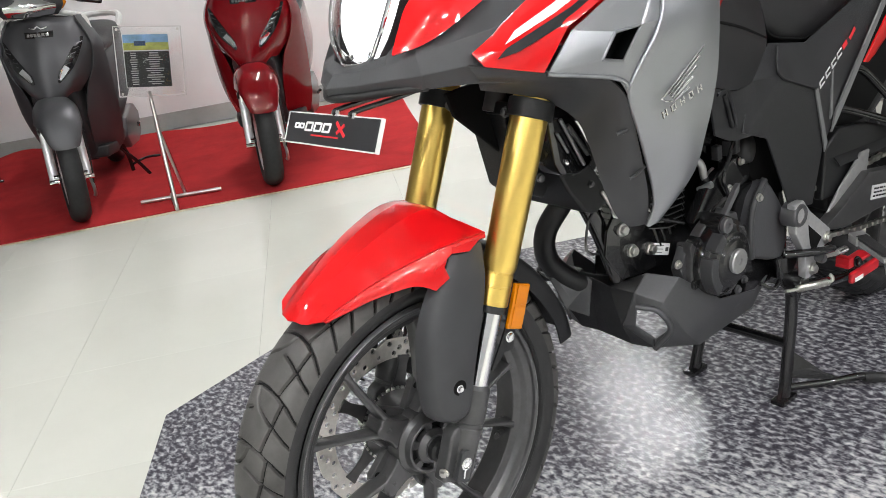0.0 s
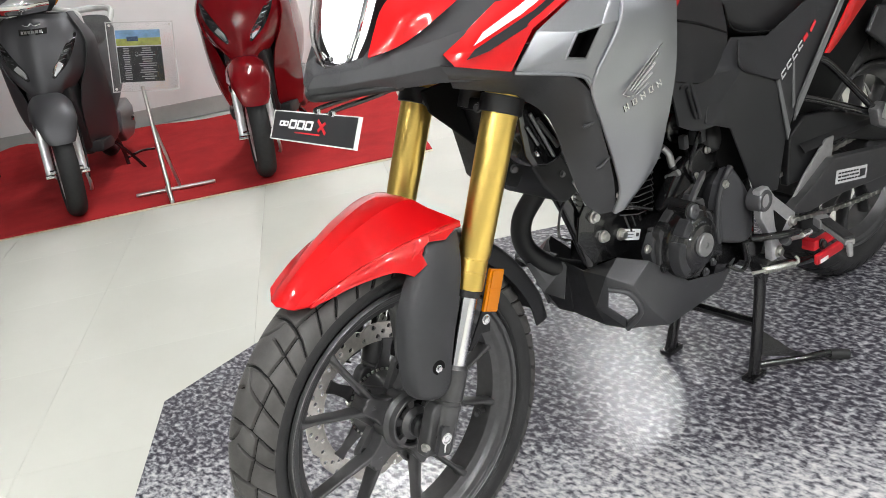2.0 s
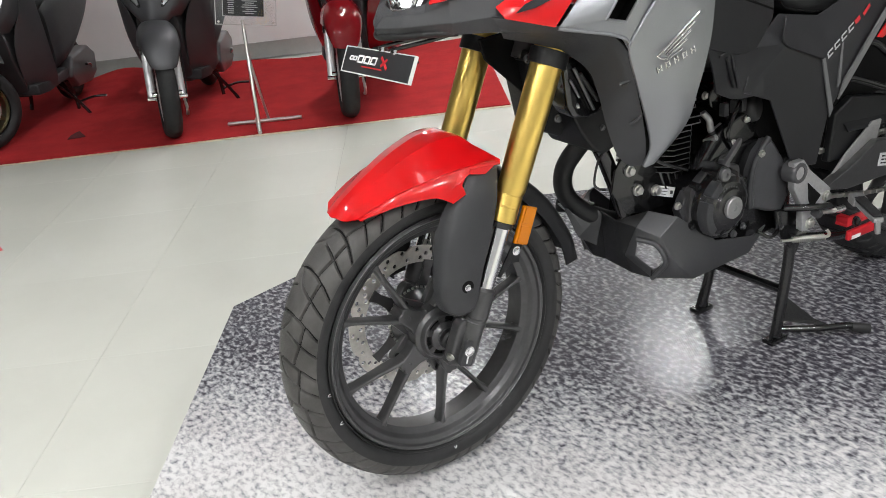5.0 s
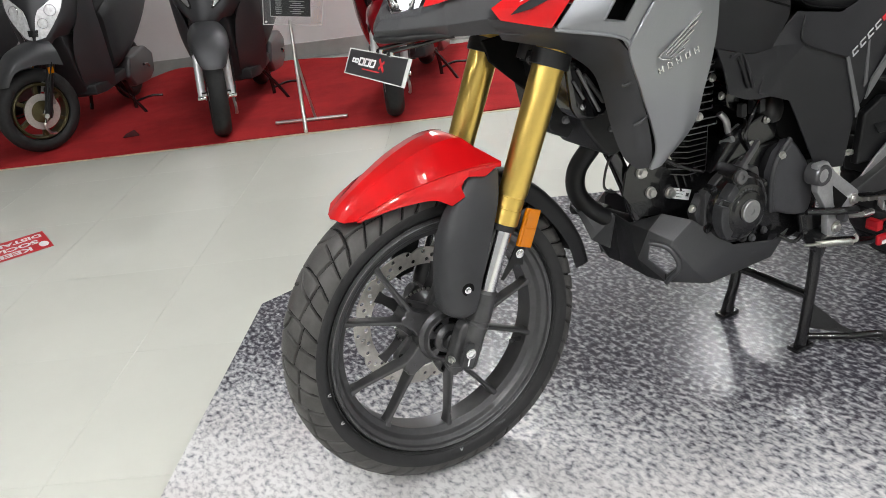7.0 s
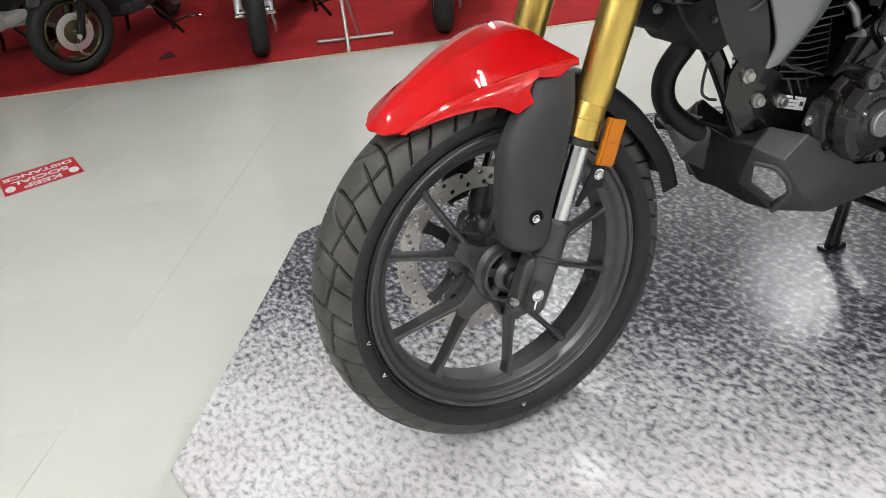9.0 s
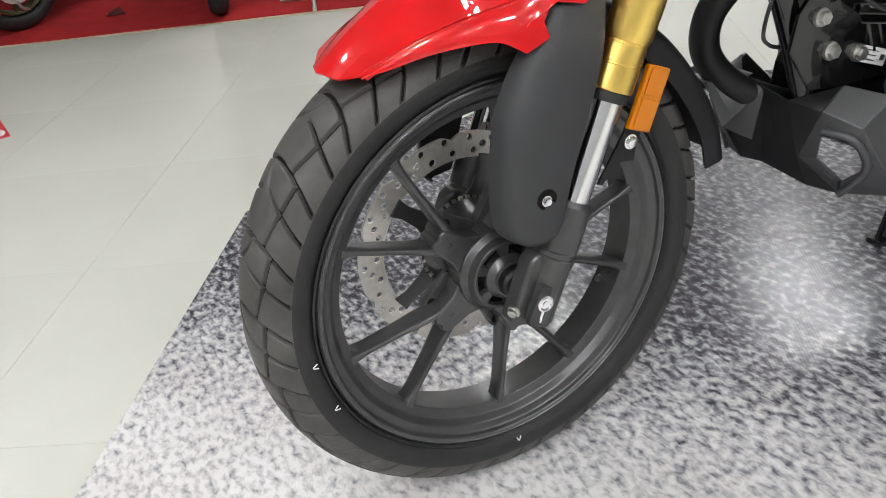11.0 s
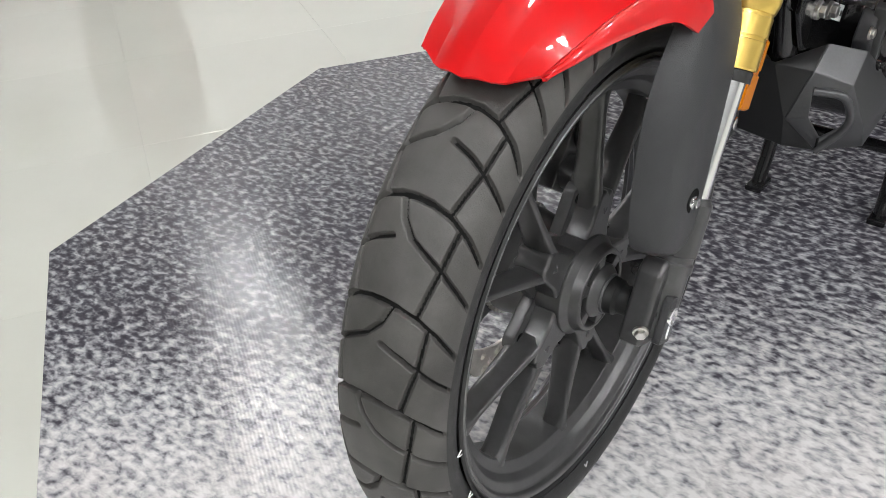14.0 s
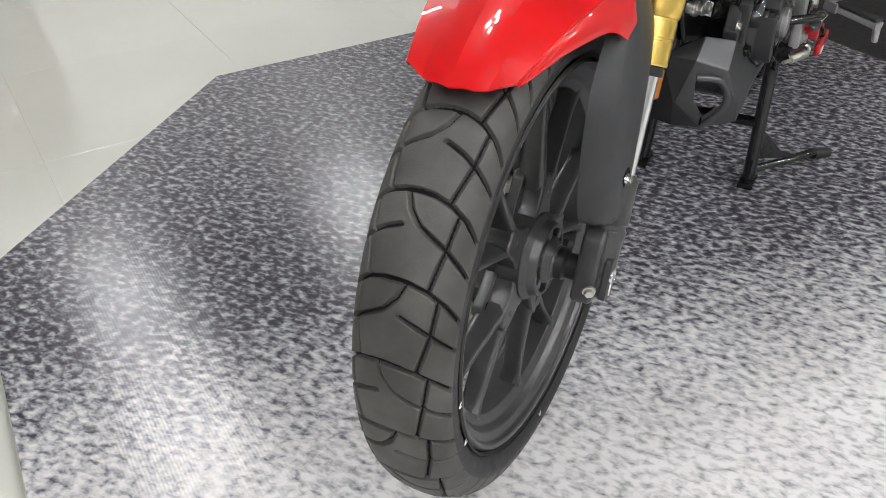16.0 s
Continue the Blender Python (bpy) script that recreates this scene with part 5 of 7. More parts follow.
part("oil_cap", spin([(0.0, 0.014), (0.030, 0.014), (0.032, 0.012), (0.032, 0.005), (0.029, 0.004), (0.029, 0)], (0.598, -0.135, 0.464), (0, -1, 0), 24), GUN, cover, "dark small timing cap")
part("cap_boss", rod((0.598, -0.118, 0.464), (0.598, -0.158, 0.464), 0.018), BLACK_GLOSS, cover, bevel=0.003)
for a in (20, 75, 140, 200, 250, 285, 310):
    q = CV + Vector((0.078 * math.cos(a * DEG), -0.018, 0.078 * math.sin(a * DEG)))
    part("cover_bolt", join(rod(q + Vector((0, 0.016, 0)), q, 0.009), bolt(q, (0, -1, 0), 0.0052, 0.006)), BLACK_GLOSS if a % 3 else GUN, cover)
for a0, a1, r0, r1 in ((118, 148, 0.050, 0.070), (158, 222, 0.052, 0.072)):
    blk = []
    for k in range(7):
        a = (a0 + (a1 - a0) * k / 6) * DEG
        blk.append((r1 * math.cos(a), r1 * math.sin(a)))
    for k in range(6, -1, -1):
        a = (a0 + (a1 - a0) * k / 6) * DEG
        blk.append((r0 * math.cos(a), r0 * math.sin(a)))
    part("cover_rib", moved(prism(blk, -0.052, -0.026), Matrix.Translation(CV)), GREY_PLASTIC, cover, bevel=0.003)
for k in range(6):
    part("cover_mark", moved(box((-0.017 + 0.007 * k, -0.0455, 0.041 - 0.0008 * (k - 2.5) ** 2), (0.0045, 0.001, 0.004)), Matrix.Translation(CV)), GUN, cover)
part("sprocket_cover", prism([(0.757, 0.496), (0.772, 0.480), (0.798, 0.444), (0.817, 0.408), (0.822, 0.350), (0.812, 0.326), (0.796, 0.318), (0.758, 0.330), (0.708, 0.352), (0.702, 0.400), (0.704, 0.435), (0.722, 0.472)], -0.142, -0.110, taper=0.96), SPROCKET_GREY, bike, "dark grey sprocket cover with a rolled front edge", bevel=0.007, segs=4)
part("cover_edge", tube([(0.752, -0.138, 0.496), (0.723, -0.139, 0.470), (0.705, -0.140, 0.438), (0.699, -0.140, 0.392), (0.704, -0.138, 0.356)], 0.0065, 12), GREY_PLASTIC, bike)
part("case_wedge", prism([(0.516, 0.400), (0.540, 0.436), (0.560, 0.420), (0.562, 0.372), (0.530, 0.362)], -0.122, -0.100, taper=0.9), GREY_PLASTIC, engine, "grey machined case wedge", bevel=0.004)
part("case_wedge", prism([(0.548, 0.362), (0.566, 0.382), (0.562, 0.350)], -0.136, -0.110), GREY_PLASTIC, engine, bevel=0.002)
part("case_web", prism([(0.560, 0.470), (0.612, 0.530), (0.700, 0.560), (0.740, 0.555), (0.730, 0.500), (0.660, 0.490)], -0.122, -0.100), BLACK_GLOSS, engine, bevel=0.005)
for x, y, z in ((0.513, -0.120, 0.413), (0.595, -0.122, 0.463), (0.662, -0.124, 0.504), (0.559, -0.092, 0.579), (0.596, -0.088, 0.645), (0.619, -0.088, 0.605), (0.700, -0.124, 0.545), (0.725, -0.143, 0.470), (0.640, -0.150, 0.322), (0.560, -0.124, 0.330), (0.700, -0.124, 0.312)):
    part("case_bolt", bolt((x, y, z), (0, -1, 0), 0.0062, 0.007), STEEL if z > 0.4 else GUN, engine)
part("clutch_bolt", rod((0.608, -0.100, 0.515), (0.614, -0.124, 0.528), 0.0062), CAST, engine)
part("shift_arm", prism([(0.596, 0.462), (0.606, 0.458), (0.656, 0.506), (0.660, 0.520), (0.650, 0.516)], -0.150, -0.140), GUN, engine, "grey lever on the crankcase", bevel=0.002)
part("intake_elbow", tube([(0.613, -0.090, 0.572), (0.624, -0.096, 0.556), (0.626, -0.100, 0.534), (0.638, -0.100, 0.532), (0.654, -0.100, 0.538)], 0.0068, 12), CAST, bike, "aluminium pipe elbow")
part("starter_motor", rod((0.650, -0.10, 0.600), (0.650, 0.04, 0.600), 0.030), BLACK_GLOSS, engine, bevel=0.004)
con = part("wire_connector", box((0.648, -0.112, 0.574), (0.014, 0.014, 0.026)), GREY_PLASTIC, bike, "grey wire connectors", bevel=0.002)
part("connector_half", box((0.668, -0.118, 0.576), (0.006, 0.014, 0.026)), GREY_PLASTIC, con, bevel=0.001)
part("connector_half", box((0.684, -0.124, 0.578), (0.014, 0.014, 0.026)), GREY_PLASTIC, con, bevel=0.002)
part("intake_hose", tube([(0.66, -0.02, 0.66), (0.70, -0.05, 0.655), (0.735, -0.08, 0.640), (0.76, -0.09, 0.600)], 0.026, 18), RUBBER, bike, "black ribbed intake hose")
part("rubber_boot", spin([(0, 0), (0, 0.026), (0.006, 0.029), (0.016, 0.026), (0.022, 0.030), (0.032, 0.026), (0.036, 0.018), (0.036, 0)], (0.716, -0.098, 0.560), (0.35, -1, 0.1), 28), RUBBER, bike, "black rubber boot", angle=60)
for i, pts in enumerate((((0.405, -0.070, 0.575), (0.412, -0.070, 0.552), (0.421, -0.070, 0.524)), ((0.42, -0.075, 0.60), (0.45, -0.075, 0.55), (0.50, -0.085, 0.50), (0.56, -0.10, 0.47)), ((0.40, -0.07, 0.56), (0.43, -0.08, 0.52), (0.47, -0.075, 0.52)), ((0.66, -0.125, 0.49), (0.64, -0.13, 0.53), (0.66, -0.13, 0.57), (0.70, -0.12, 0.60)), ((0.656, -0.110, 0.560), (0.668, -0.105, 0.535), (0.682, -0.100, 0.520), (0.700, -0.10, 0.530)), ((0.72, -0.145, 0.30), (0.76, -0.15, 0.275), (0.80, -0.14, 0.285), (0.83, -0.13, 0.33)))):
    part("cable", tube(pts, 0.0040 if i else 0.0034, 10), BLACK_GLOSS if i else STEEL, bike)
part("steel_strip", rod((0.389, -0.076, 0.579), (0.421, -0.076, 0.524), 0.0030), STEEL, bike)
pipe = part("exhaust_header", tube([(0.500, 0.0, 0.640), (0.450, 0.012, 0.600), (0.402, 0.030, 0.540), (0.374, 0.050, 0.490), (0.372, 0.052, 0.440), (0.398, 0.034, 0.398), (0.450, 0.010, 0.366), (0.560, 0.0, 0.325), (0.70, 0.04, 0.28), (0.86, 0.10, 0.27)], 0.0195, 20), MATTE, bike, "matte black exhaust header pipe")
part("wire_clip", tube([(0.380, -0.062, 0.548), (0.362, -0.064, 0.530), (0.352, -0.064, 0.493), (0.362, -0.064, 0.478), (0.380, -0.062, 0.470)], 0.0024, 8), BLACK_GLOSS, bike)

# ---- bash plate ----
BV = [(0.467, -0.088, 0.408), (0.510, -0.125, 0.392), (0.592, -0.150, 0.322), (0.709, -0.145, 0.292), (0.755, -0.140, 0.302), (0.436, -0.085, 0.381), (0.456, -0.130, 0.366), (0.490, -0.147, 0.300), (0.434, -0.090, 0.357), (0.451, -0.124, 0.350), (0.470, -0.131, 0.308), (0.464, -0.102, 0.283), (0.464, -0.100, 0.264), (0.540, -0.140, 0.250), (0.718, -0.130, 0.246), (0.425, -0.040, 0.386), (0.422, -0.066, 0.318), (0.420, 0.0, 0.396), (0.430, 0.0, 0.285), (0.715, 0.0, 0.236), (0.530, 0.0, 0.236), (0.424, -0.094, 0.325), (0.450, -0.060, 0.266)]
CHEEK = [(0, 1, 6, 5), (1, 2, 7, 6), (2, 3, 14, 13), (2, 13, 7), (3, 4, 14), (5, 6, 9, 8), (6, 7, 10, 9), (7, 13, 12, 10), (10, 12, 11), (5, 8, 21, 16), (16, 21, 11, 12)]
BELLY = [(17, 15, 16, 22, 18), (15, 5, 16), (0, 5, 15), (16, 12, 22)]


def bash_side(side):
    part("bash_cheek", side(facet(BV, CHEEK, 0.004)), SKID_PAINT, bike, "dark silver bash plate cheek with a hole", angle=25, bevel=0.0045, segs=4)
    part("hole_rim", side(tube([BV[k] for k in (8, 9, 10, 12)], 0.0055, 12, 6)), SKID_PAINT, bike)
    part("bash_belly", side(facet(BV, BELLY, 0.003)), MATTE, bike, "black bash plate belly", angle=20, bevel=0.002)


sides(bash_side)
# thin dark rod draws the slot's shade; the plate is not cut here
part("bash_slot_shade", rod((0.462, -0.101, 0.284), (0.462, -0.101, 0.262), 0.0016), HOLE, bike)
part("bash_horn", facet([(0.360, 0.040, 0.405), (0.378, 0.085, 0.400), (0.420, 0.020, 0.398), (0.425, 0.000, 0.392), (0.400, -0.010, 0.330), (0.385, 0.030, 0.340)], [(0, 1, 2), (0, 2, 3, 5), (3, 4, 5)], 0.004), SKID_PAINT, bike, "dark silver front horn of the bash plate", bevel=0.001)
for i, pts in enumerate((((0.42, 0.02, 0.392), (0.41, 0.06, 0.395), (0.395, 0.10, 0.39)),)):
    part("pipe_guard", tube(pts, 0.016, 12), MATTE, bike)


# ---- centre stand, pegs, swingarm, rear wheel ----
FORK_ALLOY = material("bare_cast_alloy", (0.42, 0.42, 0.42), 0.38, metal=0.75, noise_scale=150, vary=0.12, bump=0.2, bump_scale=500)
HANGER = material("grey_cast_hanger", (0.42, 0.42, 0.425), 0.34, metal=0.55, noise_scale=120, vary=0.1)
CLIP_RED = material("red_plastic", (0.50, 0.010, 0.018), 0.3, coat=0.4)
YO = -0.035      # the middle plane drifts a little to the left towards the rear
stand = part("centre_stand", tube([(0.835, YO - 0.105, 0.265), (0.838, YO - 0.105, 0.200), (0.818, YO - 0.108, 0.090), (0.800, YO - 0.110, 0.012)], 0.0125, 14, 6), BLACK_GLOSS, bike, "black steel centre stand, folded down")
part("stand_leg", tube([(0.835, YO + 0.095, 0.265), (0.838, YO + 0.095, 0.200), (0.815, YO + 0.098, 0.090), (0.792, YO + 0.100, 0.012)], 0.0125, 14, 6), BLACK_GLOSS, stand)
for y, x in ((YO - 0.110, 0.800), (YO + 0.100, 0.792)):
    part("stand_foot", box((x, y, 0.006), (0.052, 0.030, 0.012)), BLACK_GLOSS, stand, bevel=0.003)
    part("foot_plate", prism([(x - 0.020, 0.010), (x + 0.022, 0.010), (x + 0.016, 0.060), (x + 0.0, 0.060)], y - 0.003, y + 0.003), BLACK_GLOSS, stand)
part("cross_tube", rod((0.826, YO - 0.106, 0.120), (0.822, YO + 0.096, 0.120), 0.0105), BLACK_GLOSS, stand)
part("stand_gusset", facet([(0.812, YO - 0.112, 0.120), (0.812, YO - 0.112, 0.050), (0.905, YO - 0.190, 0.028), (0.880, YO - 0.150, 0.045)], [(0, 1, 2, 3)], 0.004), BLACK_GLOSS, stand)
part("stand_tang", tube([(0.806, YO - 0.112, 0.030), (0.880, YO - 0.165, 0.026), (0.925, YO - 0.200, 0.030), (0.940, YO - 0.210, 0.024)], 0.008, 12), BLACK_GLOSS, stand)
part("tang_pad", rod((0.936, YO - 0.206, 0.025), (0.968, YO - 0.230, 0.018), 0.011), RUBBER, stand)
part("stand_pivot", rod((0.835, YO - 0.135, 0.262), (0.835, YO + 0.12, 0.262), 0.018), BLACK_GLOSS, bike, "black stand pivot tube", bevel=0.003)
part("pivot_plate", prism([(0.775, 0.330), (0.850, 0.320), (0.872, 0.250), (0.850, 0.205), (0.820, 0.235), (0.790, 0.270)], -0.150, -0.138), BLACK_GLOSS, bike, bevel=0.004)
spring = []
for k in range(121):
    a = k * 0.9
    c = Vector((0.800, -0.172, 0.262)).lerp(Vector((0.888, -0.188, 0.246)), k / 120)
    spring.append(c + Vector((0.001, 0.0065 * math.cos(a), 0.0065 * math.sin(a))))
part("stand_spring", tube(spring, 0.0015, 6, 1, smooth=False), STEEL, bike, "bright coil return spring")
part("spring_rod", tube([(0.775, -0.165, 0.266), (0.800, -0.172, 0.262), (0.888, -0.188, 0.246), (0.902, -0.190, 0.250), (0.900, -0.185, 0.258)], 0.0035, 10), STEEL, bike)
part("side_stand", tube([(0.800, -0.160, 0.265), (0.870, -0.165, 0.245), (0.960, -0.170, 0.222), (1.06, -0.165, 0.200)], 0.010, 12), BLACK_GLOSS, bike, "black side stand, folded up")

# foot peg hanger with its boss, gear lever and pegs
hang = part("peg_hanger", prism([(0.786, 0.440), (0.818, 0.440), (0.840, 0.412), (0.915, 0.350), (0.908, 0.322), (0.880, 0.318), (0.845, 0.272), (0.826, 0.274), (0.822, 0.330), (0.790, 0.380)], -0.178, -0.160), HANGER, bike, "grey cast foot peg hanger", bevel=0.004)
# dark sheet on the solid hanger paints the shade of its opening
part("hanger_window_shade", prism([(0.832, 0.385), (0.878, 0.345), (0.848, 0.320), (0.838, 0.345)], -0.1795, -0.1775), HOLE, hang)
part("hanger_boss", spin([(-0.02, 0.024), (0.004, 0.0235), (0.009, 0.0220), (0.011, 0.0205), (0.011, 0.0145), (0.004, 0.0130), (0.004, 0.0)], (0.804, -0.170, 0.414), (0, -1, 0), 36), GUN, hang, "round grey pivot boss", angle=25)
for p in ((0.896, 0.338), (0.846, 0.290)):
    part("hanger_bolt", bolt((p[0], -0.178, p[1]), (0, -1, 0), 0.009, 0.010), STEEL, hang)
part("gear_shaft", tube([(0.800, -0.150, 0.330), (0.830, -0.195, 0.335), (0.880, -0.200, 0.325)], 0.008, 12), BLACK_GLOSS, bike)
PEG = Matrix.Translation((0.935, -0.250, 0.318)) @ Matrix.Rotation(-32 * DEG, 4, "Z") @ Matrix.Rotation(4 * DEG, 4, "X")
peg = part("foot_peg", moved(join(box((0, 0, -0.004), (0.022, 0.110, 0.012)), box((0, 0.045, -0.002), (0.030, 0.030, 0.020))), PEG), FORK_ALLOY, bike, "cast aluminium rider foot peg", bevel=0.003)
part("peg_rubber", moved(prism([(-0.010, -0.052), (0.010, -0.052), (0.012, 0.040), (-0.012, 0.040)], 0.002, 0.009, "z"), PEG), RUBBER, peg, bevel=0.003)
part("peg_feeler", moved(rod((0, -0.050, -0.004), (0.002, -0.054, -0.034), 0.0075, 0.0055), PEG), FORK_ALLOY, peg)
part("peg_pin", rod((0.905, -0.196, 0.306), (0.930, -0.200, 0.306), 0.007), CHROME, peg)
part("shift_link", rod((0.842, -0.190, 0.318), (0.925, -0.196, 0.300), 0.0055), STEEL, bike, "steel gear linkage rod")
part("link_ball", rod((0.838, -0.196, 0.322), (0.850, -0.196, 0.314), 0.010), GUN, bike)
tilt = Matrix.Rotation(2 * DEG, 4, "Y")
clip = part("red_clip", moved(box((0, 0, 0), (0.108, 0.012, 0.024)), Matrix.Translation((1.006, -0.200, 0.229)) @ tilt), CLIP_RED, bike, "red plastic clip under the foot peg", bevel=0.005, segs=3)
part("clip_loop", moved(join(box((0, 0, 0), (0.096, 0.030, 0.008)), box((-0.038, 0, 0.010), (0.018, 0.030, 0.018))), Matrix.Translation((1.004, -0.180, 0.250)) @ tilt), CLIP_RED, clip, bevel=0.003)
part("clip_bolt", bolt((0.985, -0.196, 0.255), (0, -1, 0.2), 0.009, 0.008), BLACK_GLOSS, clip)
part("clip_tag", moved(box((0, 0, 0), (0.030, 0.002, 0.008)), Matrix.Translation((0.975, -0.2067, 0.226)) @ tilt), WHITE, clip)

# swingarm with label and chain
sw = part("swingarm", prism([(0.900, 0.345), (0.985, 0.372), (1.085, 0.412), (1.250, 0.380), (1.440, 0.342), (1.462, 0.310), (1.446, 0.280), (1.250, 0.300), (1.130, 0.316), (0.990, 0.322)], -0.168, -0.142), ALLOY_BLACK, bike, "black box section swingarm", bevel=0.005)
part("swingarm_far", prism([(0.900, 0.345), (1.085, 0.392), (1.440, 0.342), (1.462, 0.310), (1.446, 0.280), (1.130, 0.316), (0.990, 0.322)], 0.070, 0.095), ALLOY_BLACK, sw, bevel=0.005)
lab = part("chain_label", moved(box((0, 0, 0), (0.138, 0.001, 0.030)), Matrix.Translation((1.160, -0.1685, 0.350)) @ Matrix.Rotation(12 * DEG, 4, "Y")), BADGE_WHITE, sw, "pale printed caution label")
LABEL = Matrix.Translation((1.160, -0.1685, 0.350)) @ Matrix.Rotation(12 * DEG, 4, "Y")
rnd = random.Random(7)
for k in range(3):
    x = -0.060
    while x < 0.030:
        w = rnd.uniform(0.006, 0.016)
        part("label_bar", moved(box((x + w / 2, -0.001, 0.008 - 0.008 * k), (w, 0.001, 0.0034)), LABEL), BLACK_PRINT, lab)
        x += w + 0.004
part("label_bar", moved(box((0.049, -0.001, 0), (0.024, 0.001, 0.017)), LABEL), GREY_PLASTIC, lab)
part("chain_guard_bracket", prism([(0.935, 0.345), (0.960, 0.345), (1.030, 0.385), (1.110, 0.405), (1.120, 0.450), (1.085, 0.452), (1.000, 0.400)], -0.150, -0.144), FORK_ALLOY, bike, "bare aluminium swingarm bracket", bevel=0.003)
for q in ((1.432, 0.312), (1.412, 0.322)):
    part("axle_bolt", bolt((q[0], -0.168, q[1]), (0, -1, 0), 0.012, 0.016), STEEL, sw)
RA = Vector((1.395, YO, 0.309))


def chain(z0, z1, x0, x1):
    """Rows of links along the lower run."""
    n = 34
    b = B()
    for k in range(n):
        t = (k + 0.5) / n
        p = Vector((x0 + (x1 - x0) * t, -0.118, z0 + (z1 - z0) * t - 0.008 * math.sin(math.pi * t)))
        b = join(b, moved(box((0, 0, 0), ((x1 - x0) / n * 1.15, 0.012 if k % 2 else 0.007, 0.009)), Matrix.Translation(p) @ Matrix.Rotation(math.atan2(z0 - z1, x1 - x0), 4, "Y")))
    return b


part("drive_chain", chain(0.300, 0.222, 0.960, 1.390), STEEL, bike, "lower run of the steel drive chain")
part("drive_chain", chain(0.415, 0.400, 0.900, 1.390), STEEL, bike, "upper run of the steel drive chain")
rw = part("rear_wheel", spin(rim_profile(0.230, 0.056), RA, (0.03, 1, 0), 72, closed=True), ALLOY_BLACK, bike, "matte black cast alloy rear wheel", angle=28)
add_tyre(tyre_mesh(0.309, 0.066, 0.222, 22, 36, 60, RUBBER, RUBBER, GROOVE_SHADE), RA, rw, "black rear tyre")
for i in range(10):
    a = i * 36 * DEG + 0.2
    h = a + (13 * DEG if i % 2 else -13 * DEG)
    part("spoke", moved(spoke_mesh(0.048, 0.196, h, a, 0.017, 0.012, 0.040, 0.026, -0.01), Matrix.Translation(RA)), ALLOY_BLACK, rw)
part("hub", spin([(-0.09, 0.0), (-0.09, 0.03), (-0.05, 0.05), (0.05, 0.055), (0.09, 0.03), (0.09, 0)], RA, (0, 1, 0), 36), ALLOY_BLACK, rw)
teeth = []
for k in range(84):
    a = 2 * math.pi * k / 84
    r = 0.092 if k % 2 else 0.086
    teeth.append((r * math.cos(a), r * math.sin(a)))
part("sprocket", moved(prism(teeth, -0.086, -0.081), Matrix.Translation(RA)), GUN, rw, "grey toothed rear sprocket")
part("chain_cover", grid([[(1.00, -0.110, 0.470), (1.00, -0.135, 0.466), (1.00, -0.150, 0.448)], [(1.20, -0.105, 0.455), (1.20, -0.132, 0.450), (1.20, -0.148, 0.432)], [(1.40, -0.100, 0.440), (1.40, -0.125, 0.435), (1.40, -0.140, 0.418)]], 0.003, 3, 3), MATTE, bike, "black chain cover")
part("silencer", tube([(0.98, 0.165, 0.33), (1.10, 0.185, 0.37), (1.30, 0.190, 0.43), (1.48, 0.190, 0.49)], 0.048, 20), MATTE, bike, "matte black silencer")

PEG_ALLOY = material("polished_peg_alloy", (0.74, 0.74, 0.74), 0.34, metal=0.55, noise_scale=120, vary=0.1)


def sub_frame(side):
    part("subframe_tube", side(tube([(1.000, -0.150, 0.640), (1.055, -0.158, 0.630), (1.140, -0.164, 0.565), (1.230, -0.170, 0.490), (1.290, -0.170, 0.450)], 0.008, 12)), BLACK_GLOSS, bike, "black subframe tube")
    part("subframe_tube", side(tube([(0.960, -0.145, 0.575), (1.010, -0.150, 0.562), (1.130, -0.152, 0.515), (1.240, -0.160, 0.470)], 0.008, 12)), BLACK_GLOSS, bike)
    br = part("peg_bracket", side(prism([(1.225, 0.480), (1.260, 0.490), (1.300, 0.450), (1.285, 0.420), (1.240, 0.440)], -0.190, -0.168)), CAST, bike, "aluminium passenger peg bracket", bevel=0.003)
    at = Matrix.Translation((1.245, -0.213, 0.506)) @ Matrix.Rotation(20 * DEG, 4, "X") @ Matrix.Rotation(-14 * DEG, 4, "Y")
    pg = part("passenger_peg", side(moved(box((0, 0, 0), (0.024, 0.016, 0.110)), at)), PEG_ALLOY, br, "bright folded passenger peg", bevel=0.004)
    for k in range(11):
        part("peg_tooth", side(moved(box((0, -0.009, -0.045 + 0.009 * k), (0.022, 0.005, 0.005)), at)), PEG_ALLOY, pg, bevel=0.001)


sub_frame(lambda b: b)
part("rear_mudguard", grid([[(1.02, -0.10, 0.66), (1.02, -0.03, 0.68), (1.02, 0.06, 0.66)], [(1.14, -0.10, 0.64), (1.14, -0.03, 0.665), (1.14, 0.06, 0.64)], [(1.32, -0.10, 0.66), (1.32, -0.03, 0.68), (1.32, 0.06, 0.66)], [(1.50, -0.09, 0.66), (1.52, -0.03, 0.67), (1.50, 0.06, 0.66)], [(1.66, -0.08, 0.48), (1.68, -0.03, 0.49), (1.66, 0.05, 0.48)]], 0.004, 4, 4), MATTE, bike, "black rear mudguard")
part("tail_unit", prism([(1.25, 0.62), (1.30, 0.72), (1.46, 0.78), (1.62, 0.80), (1.58, 0.68), (1.44, 0.60)], -0.11, 0.05), MATTE, bike, "black plastic tail unit", bevel=0.012)
part("grab_rail", tube([(1.20, -0.150, 0.78), (1.30, -0.168, 0.72), (1.36, -0.170, 0.735), (1.50, -0.150, 0.80)], 0.011, 12), BLACK_GLOSS, bike, "black grab rail")
